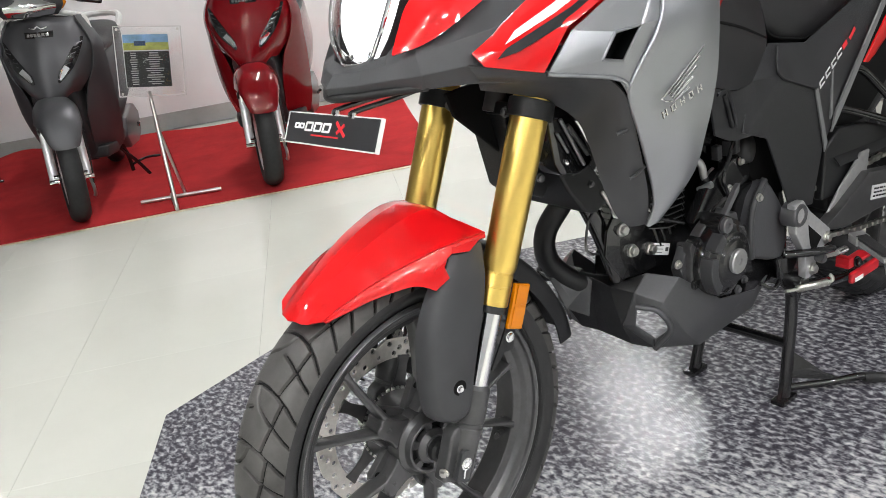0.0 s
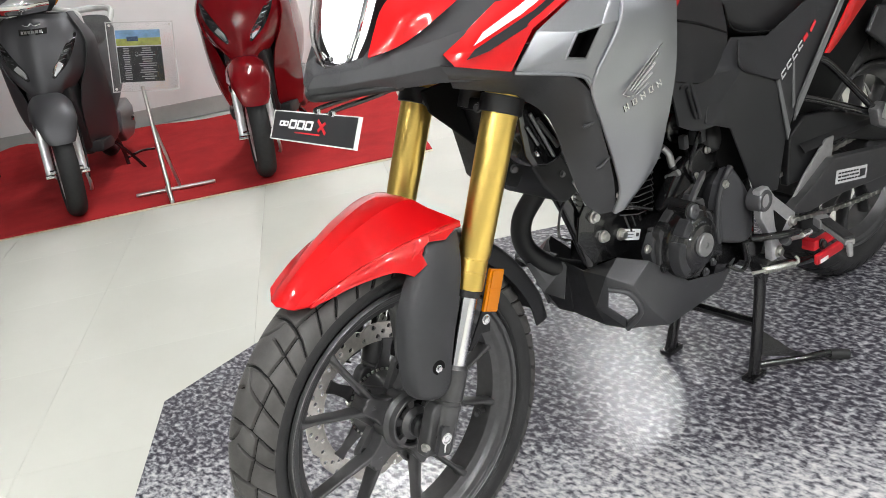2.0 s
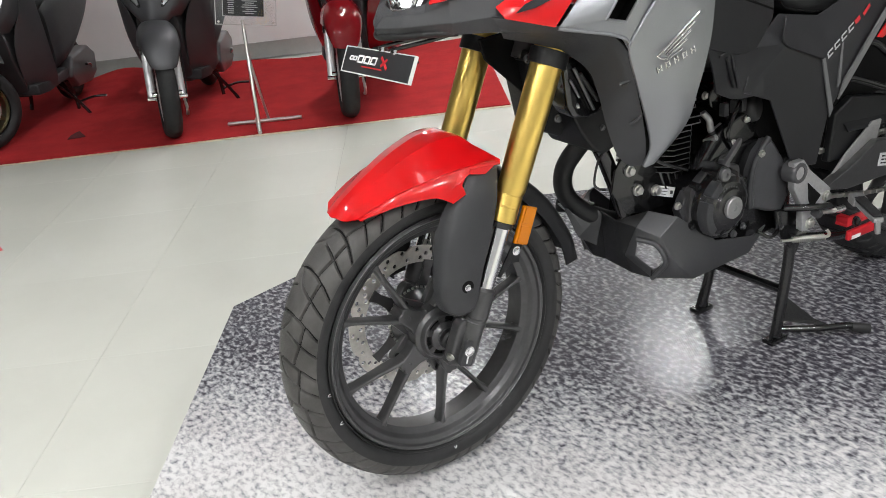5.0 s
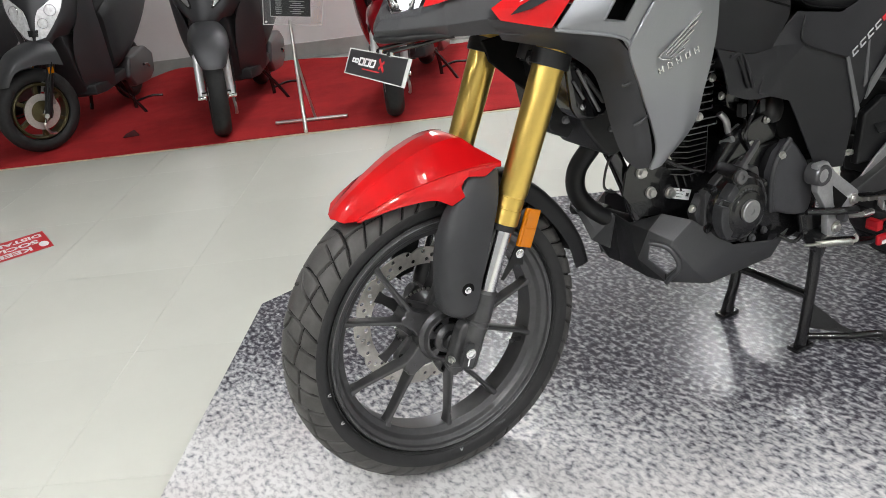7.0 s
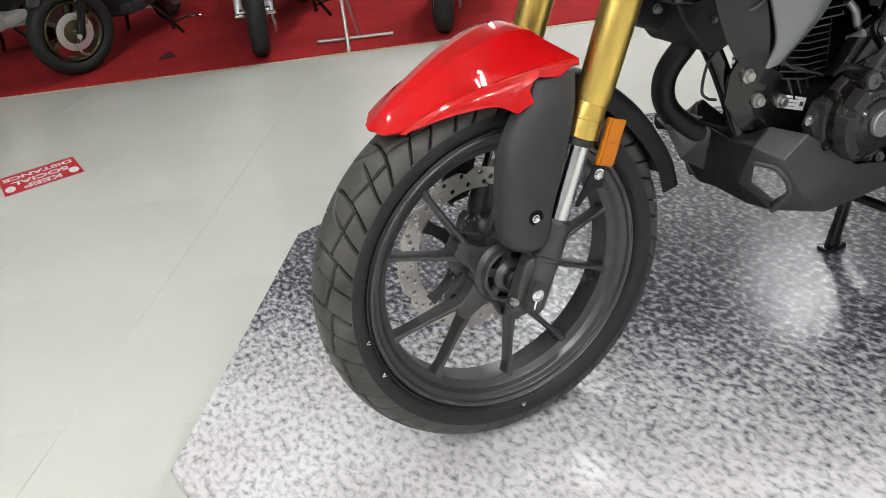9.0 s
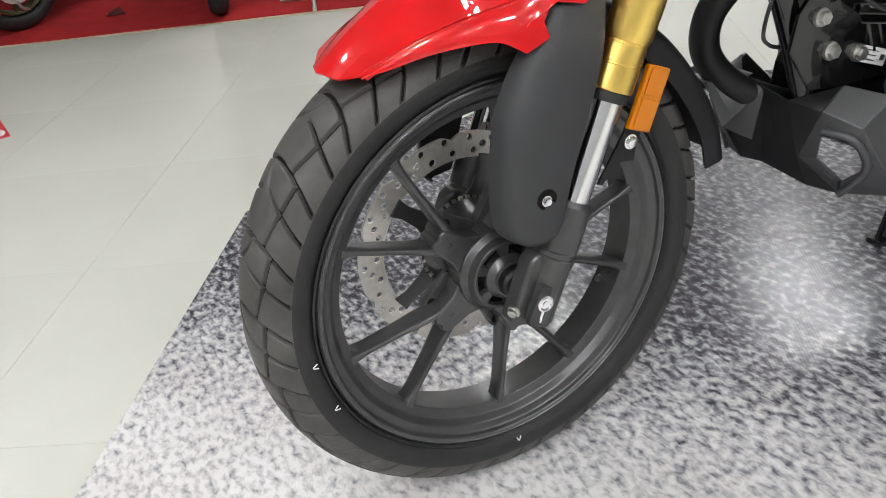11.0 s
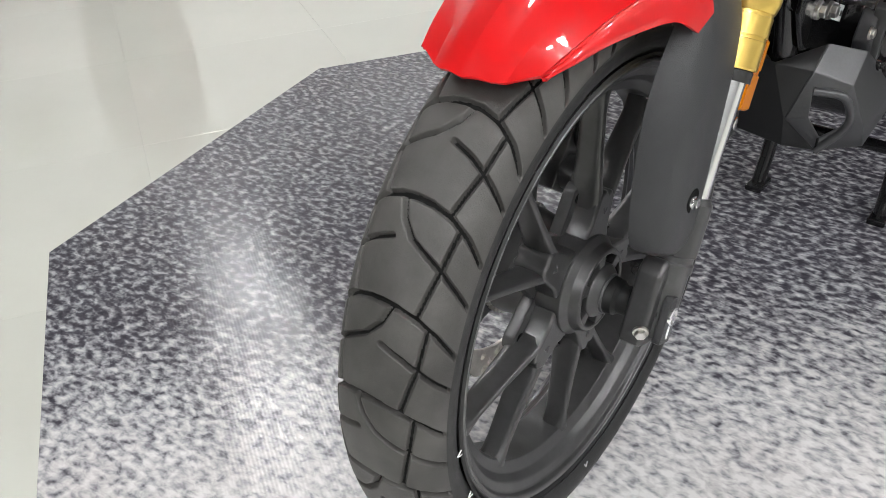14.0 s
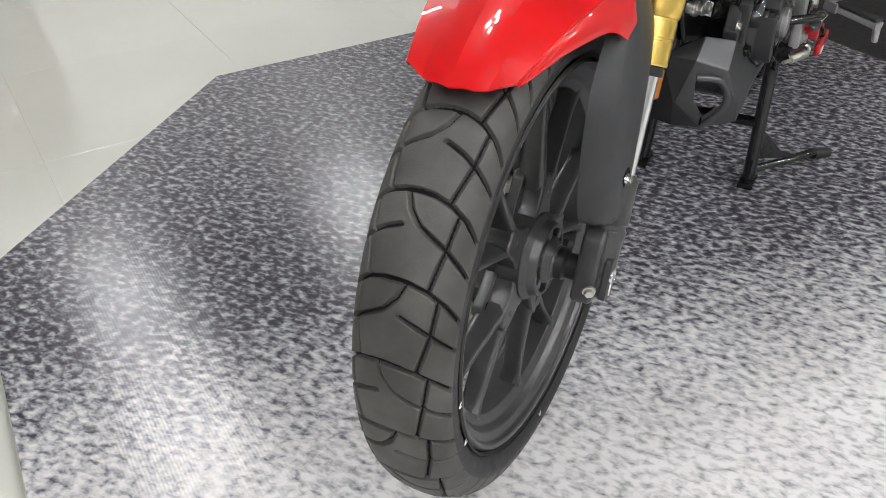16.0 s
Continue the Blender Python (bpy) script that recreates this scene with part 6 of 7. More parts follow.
part("rear_hugger", prism([(0.957, 0.385), (0.970, 0.492), (1.025, 0.519), (1.140, 0.499), (1.318, 0.435), (1.397, 0.390), (1.400, 0.350), (1.190, 0.420), (1.093, 0.423), (1.002, 0.382)], -0.136, -0.116), MATTE, bike, "black plastic rear hugger", bevel=0.005, segs=3)
# black sheet put in to keep the space under the tail dark
part("rear_backing", prism([(0.96, 0.50), (0.99, 0.70), (1.20, 0.78), (1.46, 0.74), (1.32, 0.60), (1.16, 0.50)], -0.112, -0.106), HOLE, bike, "added black backing sheet beside the rear wheel")
guard = part("tail_guard", prism([(1.255, 0.642), (1.300, 0.690), (1.500, 0.662), (1.640, 0.450), (1.480, 0.505)], -0.152, -0.140), SHADED_PLASTIC, bike, "dark grey plastic guard beside the rear wheel", bevel=0.006, segs=3)
# near-black strip on the guard's face stands for a shaded slot
part("guard_slot_shade", prism([(1.375, 0.598), (1.385, 0.602), (1.500, 0.515), (1.490, 0.512)], -0.1535, -0.1515), HOLE, guard)
part("rear_shock", rod((1.00, -0.02, 0.40), (0.96, -0.02, 0.60), 0.024), BLACK_GLOSS, bike)

PALE_EDGE = material("pale_board_edge", (0.62, 0.62, 0.60), 0.4)
# ---- name board held under the headlamp, with two wire arms ----
board = thing("name_board", pose(-0.039, -0.0065, 0.7915, -2.5, 27, -1.2), "small black board with a silver edge under the headlamp", "sign")
part("panel", box((0, 0, 0), (0.005, 0.230, 0.041)), material("dark_board_print", (0.022, 0.022, 0.024), 0.4, noise_scale=40, vary=0.1), board, bevel=0.001)
for z in (-0.0211, 0.0211):
    part("edge_strip", box((0, 0, z), (0.0055, 0.234, 0.0016)), PALE_EDGE, board)
for y in (-0.1162, 0.1162):
    part("edge_strip", box((0, y, 0), (0.0055, 0.0024, 0.0438)), PALE_EDGE, board)


def glyph(w, h, r, bars):
    """A slanted sign of plain bars: two uprights and cross bars."""
    b = join(box((0, -w / 2, 0), (0.001, r, h)), box((0, w / 2, 0), (0.001, r, h)), *[box((0, 0, k * h / 2), (0.001, w, r)) for k in bars])
    for q in b.verts:
        q.co.y -= q.co.z * 0.25
    return b


for y, w, h, r in ((0.087, 0.0100, 0.0065, 0.0024), (0.074, 0.0100, 0.0065, 0.0024), (0.054, 0.0165, 0.0120, 0.0030), (0.031, 0.0165, 0.0120, 0.0030), (0.008, 0.0165, 0.0120, 0.0030)):
    part("letter_bar", moved(glyph(w, h, r, (-0.85, 0.85)), Matrix.Translation((-0.0030, y, 0.003))), WHITE, board)
for a in (-36, 36):
    part("cross_bar", moved(box((0, 0, 0), (0.001, 0.0300 if a > 0 else 0.0200, 0.0044)), Matrix.Translation((-0.0030, -0.027, 0.003)) @ Matrix.Rotation(a * DEG, 4, "X")), RED_PRINT, board)
part("underline", box((-0.0030, 0.010, -0.0085), (0.001, 0.070, 0.0020)), RED_PRINT, board)
TO_BOARD = board.matrix_basis.inverted()
for y in (-0.016, -0.056):
    part("wire_arm", moved(tube([(-0.031, y, 0.812), (-0.030, y, 0.818), (0.030, y - 0.010, 0.822), (0.110, y - 0.020, 0.828), (0.190, y - 0.020, 0.815)], 0.0034, 8), TO_BOARD), BLACK_GLOSS, board)
    part("arm_end", moved(rod((-0.032, y, 0.811), (-0.030, y, 0.818), 0.0040), TO_BOARD), CHROME, board)
part("wire_arm", moved(rod((0.040, -0.026, 0.823), (0.040, -0.068, 0.823), 0.003), TO_BOARD), BLACK_GLOSS, board)


# ---- scooters along the back wall: x towards the rear from the front wheel's contact point, left side at negative y ----
PALE = material("pale_grey_plastic", (0.55, 0.55, 0.54), 0.5, noise_scale=20, vary=0.05)
DARK_GREY_PAINT = material("matte_grey_metallic_paint", (0.066, 0.066, 0.071), 0.42, metal=0.45, coat=0.0, noise_scale=500, vary=0.08)
INNER = material("black_inner_plastic", (0.026, 0.026, 0.028), 0.45, noise_scale=20, vary=0.15, spec=0.3)
BRONZE = material("bronze_wheel_paint", (0.085, 0.070, 0.030), 0.35, metal=0.6, noise_scale=80, vary=0.15)
FORKSILVER = material("silver_fork_paint", (0.68, 0.68, 0.69), 0.34, metal=0.5, noise_scale=100, vary=0.06)


BRIGHT = material("bright_reflector", (0.85, 0.85, 0.87), 0.2, metal=0.3, coat=1.0, noise_scale=40, vary=0.25)
SMALL_RUBBER = material("scooter_tyre_rubber", (0.017, 0.017, 0.0175), 0.6, noise_scale=60, vary=0.2, bump=0.4, bump_scale=250, spec=0.3)
GUARD = material("grey_mudguard_plastic", (0.055, 0.056, 0.060), 0.4, metal=0.2, noise_scale=80, vary=0.08)


def small_tyre(c, R, half, rim):
    prof = []
    for k in range(21):
        a = -2.35 + 4.7 * k / 20
        prof.append((half * math.sin(a), R - (R - rim) * 0.5 + (R - rim) * 0.5 * math.cos(a)))
    return spin(prof, c, (0, 1, 0), 64, closed=True)


def scooter(name, at, paint, label, steer=0.0, face="badge", inner=INNER):
    s = thing(name, at, label, "scooter", "scooters along the wall")
    piv = Vector((0.10, 0, 0.45))
    turn = Matrix.Translation(piv) @ Matrix.Rotation(steer * DEG, 4, "Z") @ Matrix.Translation(-piv)
    w = part("front_wheel", moved(spin([(-0.040, 0.150), (-0.034, 0.156), (-0.020, 0.146), (0.020, 0.146), (0.034, 0.156), (0.040, 0.150), (0.030, 0.140), (-0.030, 0.140)], (0, 0, 0.234), (0, 1, 0), 48, closed=True), turn), BRONZE if face == "lamp" else FORKSILVER, s, "small spoked alloy wheel")
    part("tyre", moved(small_tyre((0, 0, 0.234), 0.234, 0.048, 0.152), turn), SMALL_RUBBER, w, "black scooter tyre")
    part("hub", moved(spin([(-0.045, 0), (-0.045, 0.060), (-0.038, 0.072), (0.038, 0.072), (0.045, 0.03), (0.045, 0)], (0, 0, 0.234), (0, 1, 0), 32), turn), BRONZE if face == "lamp" else CAST, w)
    for k in range(6):
        m = turn @ Matrix.Translation((0, 0, 0.234)) @ Matrix.Rotation(k * 60 * DEG, 4, "Y")
        part("spoke", moved(box((0, -0.012, 0.10), (0.022, 0.030, 0.10)), m), BRONZE if face == "lamp" else ALLOY_BLACK, w, bevel=0.003)
    if face == "lamp":
        part("brake_disc", moved(spin([(-0.050, 0.062), (-0.050, 0.100), (-0.046, 0.100), (-0.046, 0.062)], (0, 0, 0.234), (0, 1, 0), 40, closed=True), turn), BRUSHED, w, "small steel brake disc")
        part("brake_caliper", moved(box((0.055, -0.058, 0.300), (0.045, 0.030, 0.075)), turn), CAST, w, bevel=0.008)
    for y in (-0.078, 0.078):
        leg = part("fork_leg", moved(rod((0.010, y, 0.200), (0.105, y * 0.95, 0.520), 0.0215), turn), FORKSILVER if face != "lamp" else MATTE, s, "silver fork leg", bevel=0.003)
        part("fork_joint", moved(join(rod((0.004, y, 0.234), (0.004, y * 0.5, 0.234), 0.016), rod((-0.004, y * 1.32, 0.216), (-0.004, y * 0.8, 0.216), 0.014)), turn), CHROME, leg)
        part("side_marker", moved(box((0.080, y * 1.22, 0.455), (0.030, 0.012, 0.035)), turn), BLACK_GLOSS if face != "lamp" else ORANGE, leg, bevel=0.003)
    part("brake_arm", moved(tube([(0.0, -0.085, 0.20), (-0.02, -0.09, 0.16), (0.0, -0.092, 0.12), (0.03, -0.09, 0.11)], 0.008, 8), turn), STEEL, s, "steel brake lever arm")
    part("brake_cable", moved(tube([(-0.02, -0.090, 0.16), (0.02, -0.105, 0.30), (0.09, -0.105, 0.50)], 0.004, 6), turn), BLACK_GLOSS, s)
    # mudguard: rows from the pointed front edge back over the wheel
    rows = []
    for x, z, hw, dr in ((-0.178, 0.400, 0.058, -0.004), (-0.170, 0.430, 0.070, 0.002), (-0.138, 0.500, 0.086, 0.026), (-0.08, 0.565, 0.098, 0.070), (0.03, 0.602, 0.104, 0.110), (0.12, 0.602, 0.102, 0.130)):
        c = Vector((x, 0, z))
        rows.append([c + Vector((0.030, -hw, -dr)), c + Vector((0.016, -hw * 0.90, -dr * 0.40)), c + Vector((0.003, -hw * 0.45, -0.002)), c + Vector((0.003, hw * 0.45, -0.002)), c + Vector((0.016, hw * 0.90, -dr * 0.40)), c + Vector((0.030, hw, -dr))])
    part("mudguard", moved(grid(rows, 0.004, 5, 5), turn), paint if face != "lamp" else GUARD, s, "painted front mudguard", angle=50)
    # apron: the painted front, and the black leg shield behind it
    def ring(z, x, hw, sweep, nose):
        return [(x + sweep, -hw, z), (x + sweep * 0.30, -hw * 0.72, z), (x + sweep * 0.06, -hw * 0.34, z + nose), (x - 0.018, 0, z + nose * 1.6), (x + sweep * 0.06, hw * 0.34, z + nose), (x + sweep * 0.30, hw * 0.72, z), (x + sweep, hw, z)]

    rows = [ring(0.965, 0.205, 0.150, 0.06, 0.008), ring(0.925, 0.160, 0.192, 0.085, 0.006), ring(0.82, 0.104, 0.212, 0.115, -0.004), ring(0.73, 0.082, 0.198, 0.135, -0.020), ring(0.672, 0.072, 0.168, 0.135, -0.046), ring(0.612, 0.090, 0.122, 0.110, -0.052)]
    ap = part("apron", grid(rows, 0.006, 5, 5), paint, s, "painted front apron", angle=40)
    skin = [p for c in zip(*[curve_points(r, 5) for r in rows]) for p in curve_points(c, 5)]

    def on_apron(y, z, lift=0.004):
        """The point of the apron's skin at a width and height, a little proud."""
        near = sorted(skin, key=lambda p: (p.y - y) ** 2 + (p.z - z) ** 2)[:4]
        w = [1 / ((p.y - y) ** 2 + (p.z - z) ** 2 + 1e-5) for p in near]
        return Vector((sum(k * p.x for k, p in zip(w, near)) / sum(w) - lift, y, z))

    def patch(left, right, lift=0.004, thick=0.005):
        """A raised strip on the apron between two edges of (y, z) points."""
        rws = []
        for (a, b), (c, d) in zip(left, right):
            rws.append([on_apron(a + (c - a) * k / 3, b + (d - b) * k / 3, lift) for k in range(4)])
        return grid(rws, thick, 4, 3)

    part("apron_crease", tube([(0.076, -0.036, 0.66), (0.062, 0.0, 0.612), (0.076, 0.036, 0.66)], 0.003, 6), inner, ap)
    for y in (-1, 1):
        side = [[(0.215, y * 0.155, 0.968), (0.245, y * 0.166, 0.968), (0.275, y * 0.176, 0.965)], [(0.205, y * 0.210, 0.84), (0.250, y * 0.228, 0.84), (0.300, y * 0.238, 0.84)], [(0.200, y * 0.194, 0.72), (0.262, y * 0.226, 0.72), (0.325, y * 0.243, 0.72)], [(0.200, y * 0.150, 0.62), (0.275, y * 0.212, 0.61), (0.360, y * 0.244, 0.60)], [(0.215, y * 0.122, 0.50), (0.305, y * 0.196, 0.49), (0.405, y * 0.238, 0.47)], [(0.270, y * 0.108, 0.37), (0.360, y * 0.182, 0.36), (0.470, y * 0.222, 0.35)], [(0.340, y * 0.098, 0.27), (0.430, y * 0.160, 0.265), (0.520, y * 0.196, 0.26)]]
        part("side_shield", grid(side, 0.006, 5, 2), paint, s, angle=50)
        if face != "lamp":
            e = 1.18 * y
            outer = [(e * 0.158, 0.868), (e * 0.140, 0.800), (e * 0.112, 0.740), (e * 0.080, 0.700), (e * 0.052, 0.672)]
            inner_e = [(e * 0.150, 0.872), (e * 0.112, 0.818), (e * 0.082, 0.765), (e * 0.052, 0.715), (e * 0.044, 0.676)]
            sg = part("signal_lamp", patch(outer, inner_e), BLACK_GLOSS, s, "dark signal lamp with a clear tip", angle=60)
            part("clear_lens", patch([(e * 0.098, 0.735), (e * 0.078, 0.708), (e * 0.058, 0.684)], [(e * 0.080, 0.752), (e * 0.058, 0.722), (e * 0.048, 0.690)], 0.008), CHROME, sg, angle=60)
            for k in range(5):
                a, c = (e * (0.152 - 0.012 * k), 0.850 - 0.022 * k), (e * (0.132 - 0.012 * k), 0.842 - 0.022 * k)
                part("lamp_fin", tube([on_apron(*a, 0.008), on_apron(*c, 0.008)], 0.002, 6, 2), GUN, sg)
    part("leg_shield", grid([[(0.290, -0.15, 0.96), (0.280, 0, 0.975), (0.290, 0.15, 0.96)], [(0.305, -0.215, 0.82), (0.280, 0, 0.82), (0.305, 0.215, 0.82)], [(0.372, -0.222, 0.58), (0.320, 0, 0.56), (0.372, 0.222, 0.58)], [(0.470, -0.205, 0.34), (0.420, 0, 0.32), (0.470, 0.205, 0.34)]], 0.03, 4, 4), inner, s, "black leg shield", angle=50)
    part("shield_rim", tube([(0.280, -0.205, 0.90), (0.280, -0.185, 0.955), (0.262, -0.10, 0.985), (0.255, 0, 0.990), (0.262, 0.10, 0.985), (0.280, 0.185, 0.955), (0.280, 0.205, 0.90)], 0.012, 10), PALE, s, "pale film over the shield's rim")
    if face == "badge":
        np = part("name_plate", patch([(-0.066, 0.912), (-0.064, 0.885)], [(0.066, 0.912), (0.064, 0.885)]), BLACK_GLOSS, ap, angle=60)
        for k in range(6):
            y = -0.046 + 0.0175 * k
            part("name_bar", patch([(y, 0.905), (y - 0.002, 0.892)], [(y + 0.013, 0.905), (y + 0.011, 0.892)], 0.0075, 0.002), CHROME, np)
        part("emblem", tube([on_apron(-0.040, 0.932), on_apron(-0.015, 0.926), on_apron(0, 0.936), on_apron(0.015, 0.926), on_apron(0.040, 0.932)], 0.004, 8), CHROME, ap)
    else:
        left = [(-0.165, 0.860), (-0.150, 0.770), (-0.105, 0.690), (-0.055, 0.625)]
        right = [(-0.040, 0.770), (-0.024, 0.730), (-0.014, 0.670), (-0.008, 0.615)]
        for y in (-1, 1):
            hl = part("headlamp", patch([(-a * y, b) for a, b in left], [(-a * y, b) for a, b in right], 0.012, 0.006), BRIGHT, s, "large bright headlamp half in the apron", angle=60)
            for q, z, r in ((0.100, 0.765, 0.030), (0.055, 0.700, 0.026)):
                c = on_apron(y * q, z, 0.0135)
                part("reflector_bowl", spin([(0, r), (-0.006, r * 0.86), (-0.009, r * 0.5), (-0.009, 0.0)], c, (-1, y * 0.35, 0.1), 24), CHROME, hl)
                part("bowl_ring", spin([(0, r * 1.1), (0.004, r * 1.05), (0.004, r * 0.95), (0, r * 0.9)], c, (-1, y * 0.35, 0.1), 24), CHROME, hl)
        part("lamp_centre", patch([(-0.030, 0.670), (-0.026, 0.635)], [(0.030, 0.670), (0.026, 0.635)], 0.020, 0.006), BLACK_GLOSS, s, "black centre of the headlamp", angle=60)
    # handlebar with its cover and headlamp
    hb = part("handlebar_cover", moved(grid([[(0.190, -0.12, 0.985), (0.165, 0, 0.980), (0.190, 0.12, 0.985)], [(0.165, -0.150, 1.03), (0.130, 0, 1.02), (0.165, 0.150, 1.03)], [(0.190, -0.140, 1.075), (0.155, 0, 1.085), (0.190, 0.140, 1.075)], [(0.270, -0.125, 1.090), (0.270, 0, 1.110), (0.270, 0.125, 1.090)], [(0.330, -0.11, 1.05), (0.330, 0, 1.06), (0.330, 0.11, 1.05)]], 0.006, 5, 5), turn), inner if face == "badge" else paint, s, "handlebar cover", angle=50)
    if face == "badge":
        part("headlamp", moved(grid([[(0.178, -0.10, 0.990), (0.152, 0, 0.986), (0.178, 0.10, 0.990)], [(0.155, -0.115, 1.025), (0.120, 0, 1.020), (0.155, 0.115, 1.025)], [(0.165, -0.10, 1.062), (0.132, 0, 1.068), (0.165, 0.10, 1.062)]], 0.006, 5, 5), turn), CHROME, hb, "bright headlamp")
        for y in (-1, 1):
            part("indicator", moved(grid([[(0.180, y * 0.106, 0.995), (0.205, y * 0.15, 1.005)], [(0.160, y * 0.120, 1.025), (0.195, y * 0.170, 1.035)], [(0.172, y * 0.106, 1.060), (0.210, y * 0.150, 1.060)]], 0.004, 4, 3), turn), ORANGE, hb)
    part("handlebar", moved(tube([(0.34, -0.33, 1.02), (0.29, -0.20, 1.05), (0.26, 0, 1.05), (0.29, 0.20, 1.05), (0.34, 0.33, 1.02)], 0.013, 10), turn), BLACK_GLOSS, s, "black handlebar")
    for y in (-1, 1):
        part("grip", moved(rod((0.305, y * 0.235, 1.040), (0.345, y * 0.345, 1.018), 0.017), turn), RUBBER, s)
        part("brake_lever", moved(tube([(0.275, y * 0.18, 1.045), (0.265, y * 0.25, 1.030), (0.290, y * 0.34, 1.010)], 0.006, 8), turn), BLACK_GLOSS, s)
        part("mirror_stem", moved(tube([(0.27, y * 0.16, 1.06), (0.28, y * 0.20, 1.18), (0.30, y * 0.27, 1.23)], 0.005, 8), turn), BLACK_GLOSS, s)
    # floor, body, seat, rear
    part("floorboard", prism([(0.32, -0.16), (0.42, -0.19), (0.80, -0.17), (0.80, 0.17), (0.42, 0.19), (0.32, 0.16)], 0.235, 0.300, "z"), PALE if paint is PALE else inner, s, bevel=0.015)
    part("front_tunnel", prism([(0.13, 0.62), (0.34, 0.62), (0.44, 0.24), (0.34, 0.22), (0.24, 0.40)], -0.11, 0.11), INNER, s, bevel=0.02)
    rows = []
    for x, zb, zt, hw in ((0.74, 0.27, 0.66, 0.12), (0.82, 0.28, 0.72, 0.155), (1.02, 0.36, 0.74, 0.172), (1.25, 0.48, 0.76, 0.168), (1.50, 0.60, 0.80, 0.13), (1.64, 0.68, 0.82, 0.06)):
        rows.append([(x, -hw, zb + 0.06), (x, -hw * 1.04, (zb + zt) / 2), (x, -hw * 0.85, zt), (x, 0, zt + 0.01), (x, hw * 0.85, zt), (x, hw * 1.04, (zb + zt) / 2), (x, hw, zb + 0.06), (x, 0, zb)])
    part("body_panel", grid(rows, 0.0, 5, 3, close_v=True), paint if paint is DEEP_RED else INNER, s, "painted rear body panels", angle=50)
    rows = []
    for x, zt, hw in ((0.72, 0.72, 0.09), (0.80, 0.79, 0.13), (1.00, 0.80, 0.145), (1.20, 0.83, 0.145), (1.45, 0.85, 0.12), (1.53, 0.83, 0.08)):
        rows.append([(x, -hw, zt - 0.07), (x, -hw, zt - 0.02), (x, -hw * 0.6, zt), (x, 0, zt + 0.005), (x, hw * 0.6, zt), (x, hw, zt - 0.02), (x, hw, zt - 0.07), (x, 0, zt - 0.09)])
    part("seat", grid(rows, 0.0, 5, 3, close_v=True), SEATV, s, "long black seat", angle=50)
    rwh = part("rear_wheel", small_tyre((1.26, 0, 0.215), 0.215, 0.046, 0.13), RUBBER, s, "black rear tyre")
    part("rim", spin([(-0.03, 0), (-0.03, 0.13), (0.03, 0.13), (0.03, 0)], (1.26, 0, 0.215), (0, 1, 0), 32), ALLOY_BLACK, rwh)
    part("engine_cover", prism([(0.86, 0.22), (0.92, 0.34), (1.24, 0.36), (1.36, 0.29), (1.34, 0.16), (1.22, 0.12), (0.95, 0.14)], -0.165, -0.075), GUN, s, "grey transmission cover", bevel=0.02, segs=3)
    part("kick_lever", tube([(1.22, -0.17, 0.22), (1.10, -0.20, 0.26), (1.02, -0.21, 0.27)], 0.009, 8), BLACK_GLOSS, s)
    part("silencer", tube([(0.92, 0.12, 0.20), (1.10, 0.16, 0.22), (1.45, 0.17, 0.30)], 0.045, 14), MATTE, s)
    part("centre_stand", tube([(0.86, -0.12, 0.20), (0.90, -0.14, 0.09), (0.90, -0.15, 0.006)], 0.012, 8), BLACK_GLOSS, s, "black stand")
    part("stand_leg", tube([(0.86, 0.12, 0.20), (0.90, 0.14, 0.09), (0.90, 0.15, 0.016)], 0.012, 8), BLACK_GLOSS, s)
    part("side_stand", tube([(0.66, -0.14, 0.22), (0.72, -0.22, 0.10), (0.74, -0.29, -0.010)], 0.010, 8), BLACK_GLOSS, s)
    part("stand_pedal", tube([(0.90, -0.15, 0.05), (1.00, -0.22, 0.06), (1.02, -0.30, 0.06)], 0.008, 8), BLACK_GLOSS, s)
    part("grab_rail", tube([(1.40, -0.13, 0.80), (1.56, -0.12, 0.87), (1.66, 0, 0.88), (1.56, 0.12, 0.87), (1.40, 0.13, 0.80)], 0.012 if paint is not DARK_GREY_PAINT else 0.020, 8), BLACK_GLOSS if paint is not DARK_GREY_PAINT else PALE, s)
    part("tail_lamp", box((1.655, 0, 0.77), (0.03, 0.14, 0.07)), RED_PRINT, s, bevel=0.01)
    return s


CARPET_Z = FLOOR + 0.0065


def parked(u, v, lean, yaw=0.0):
    p = room(u, v, CARPET_Z)
    return Matrix.Translation(p) @ Matrix.Rotation(ROOM + math.pi / 2 + yaw * DEG, 4, "Z") @ Matrix.Rotation(lean * DEG, 4, "X")


scooter("scooter", parked(-1.372, 3.145, 4.5, 1), DARK_GREY_PAINT, "matte grey metallic scooter parked on the red carpet", steer=18)
scooter("scooter", parked(-0.402, 3.145, 3.5, -7), DEEP_RED, "glossy candy red scooter parked on the red carpet", steer=15)
scooter("scooter", parked(-2.330, 3.230, 4.0, 1), DARK_GREY_PAINT, "dark grey scooter with an apron headlamp, wheel turned", steer=-41, face="lamp")
scooter("scooter", parked(-3.220, 3.120, 4.0, -4), PALE, "white and black scooter at the end of the row", face="lamp")


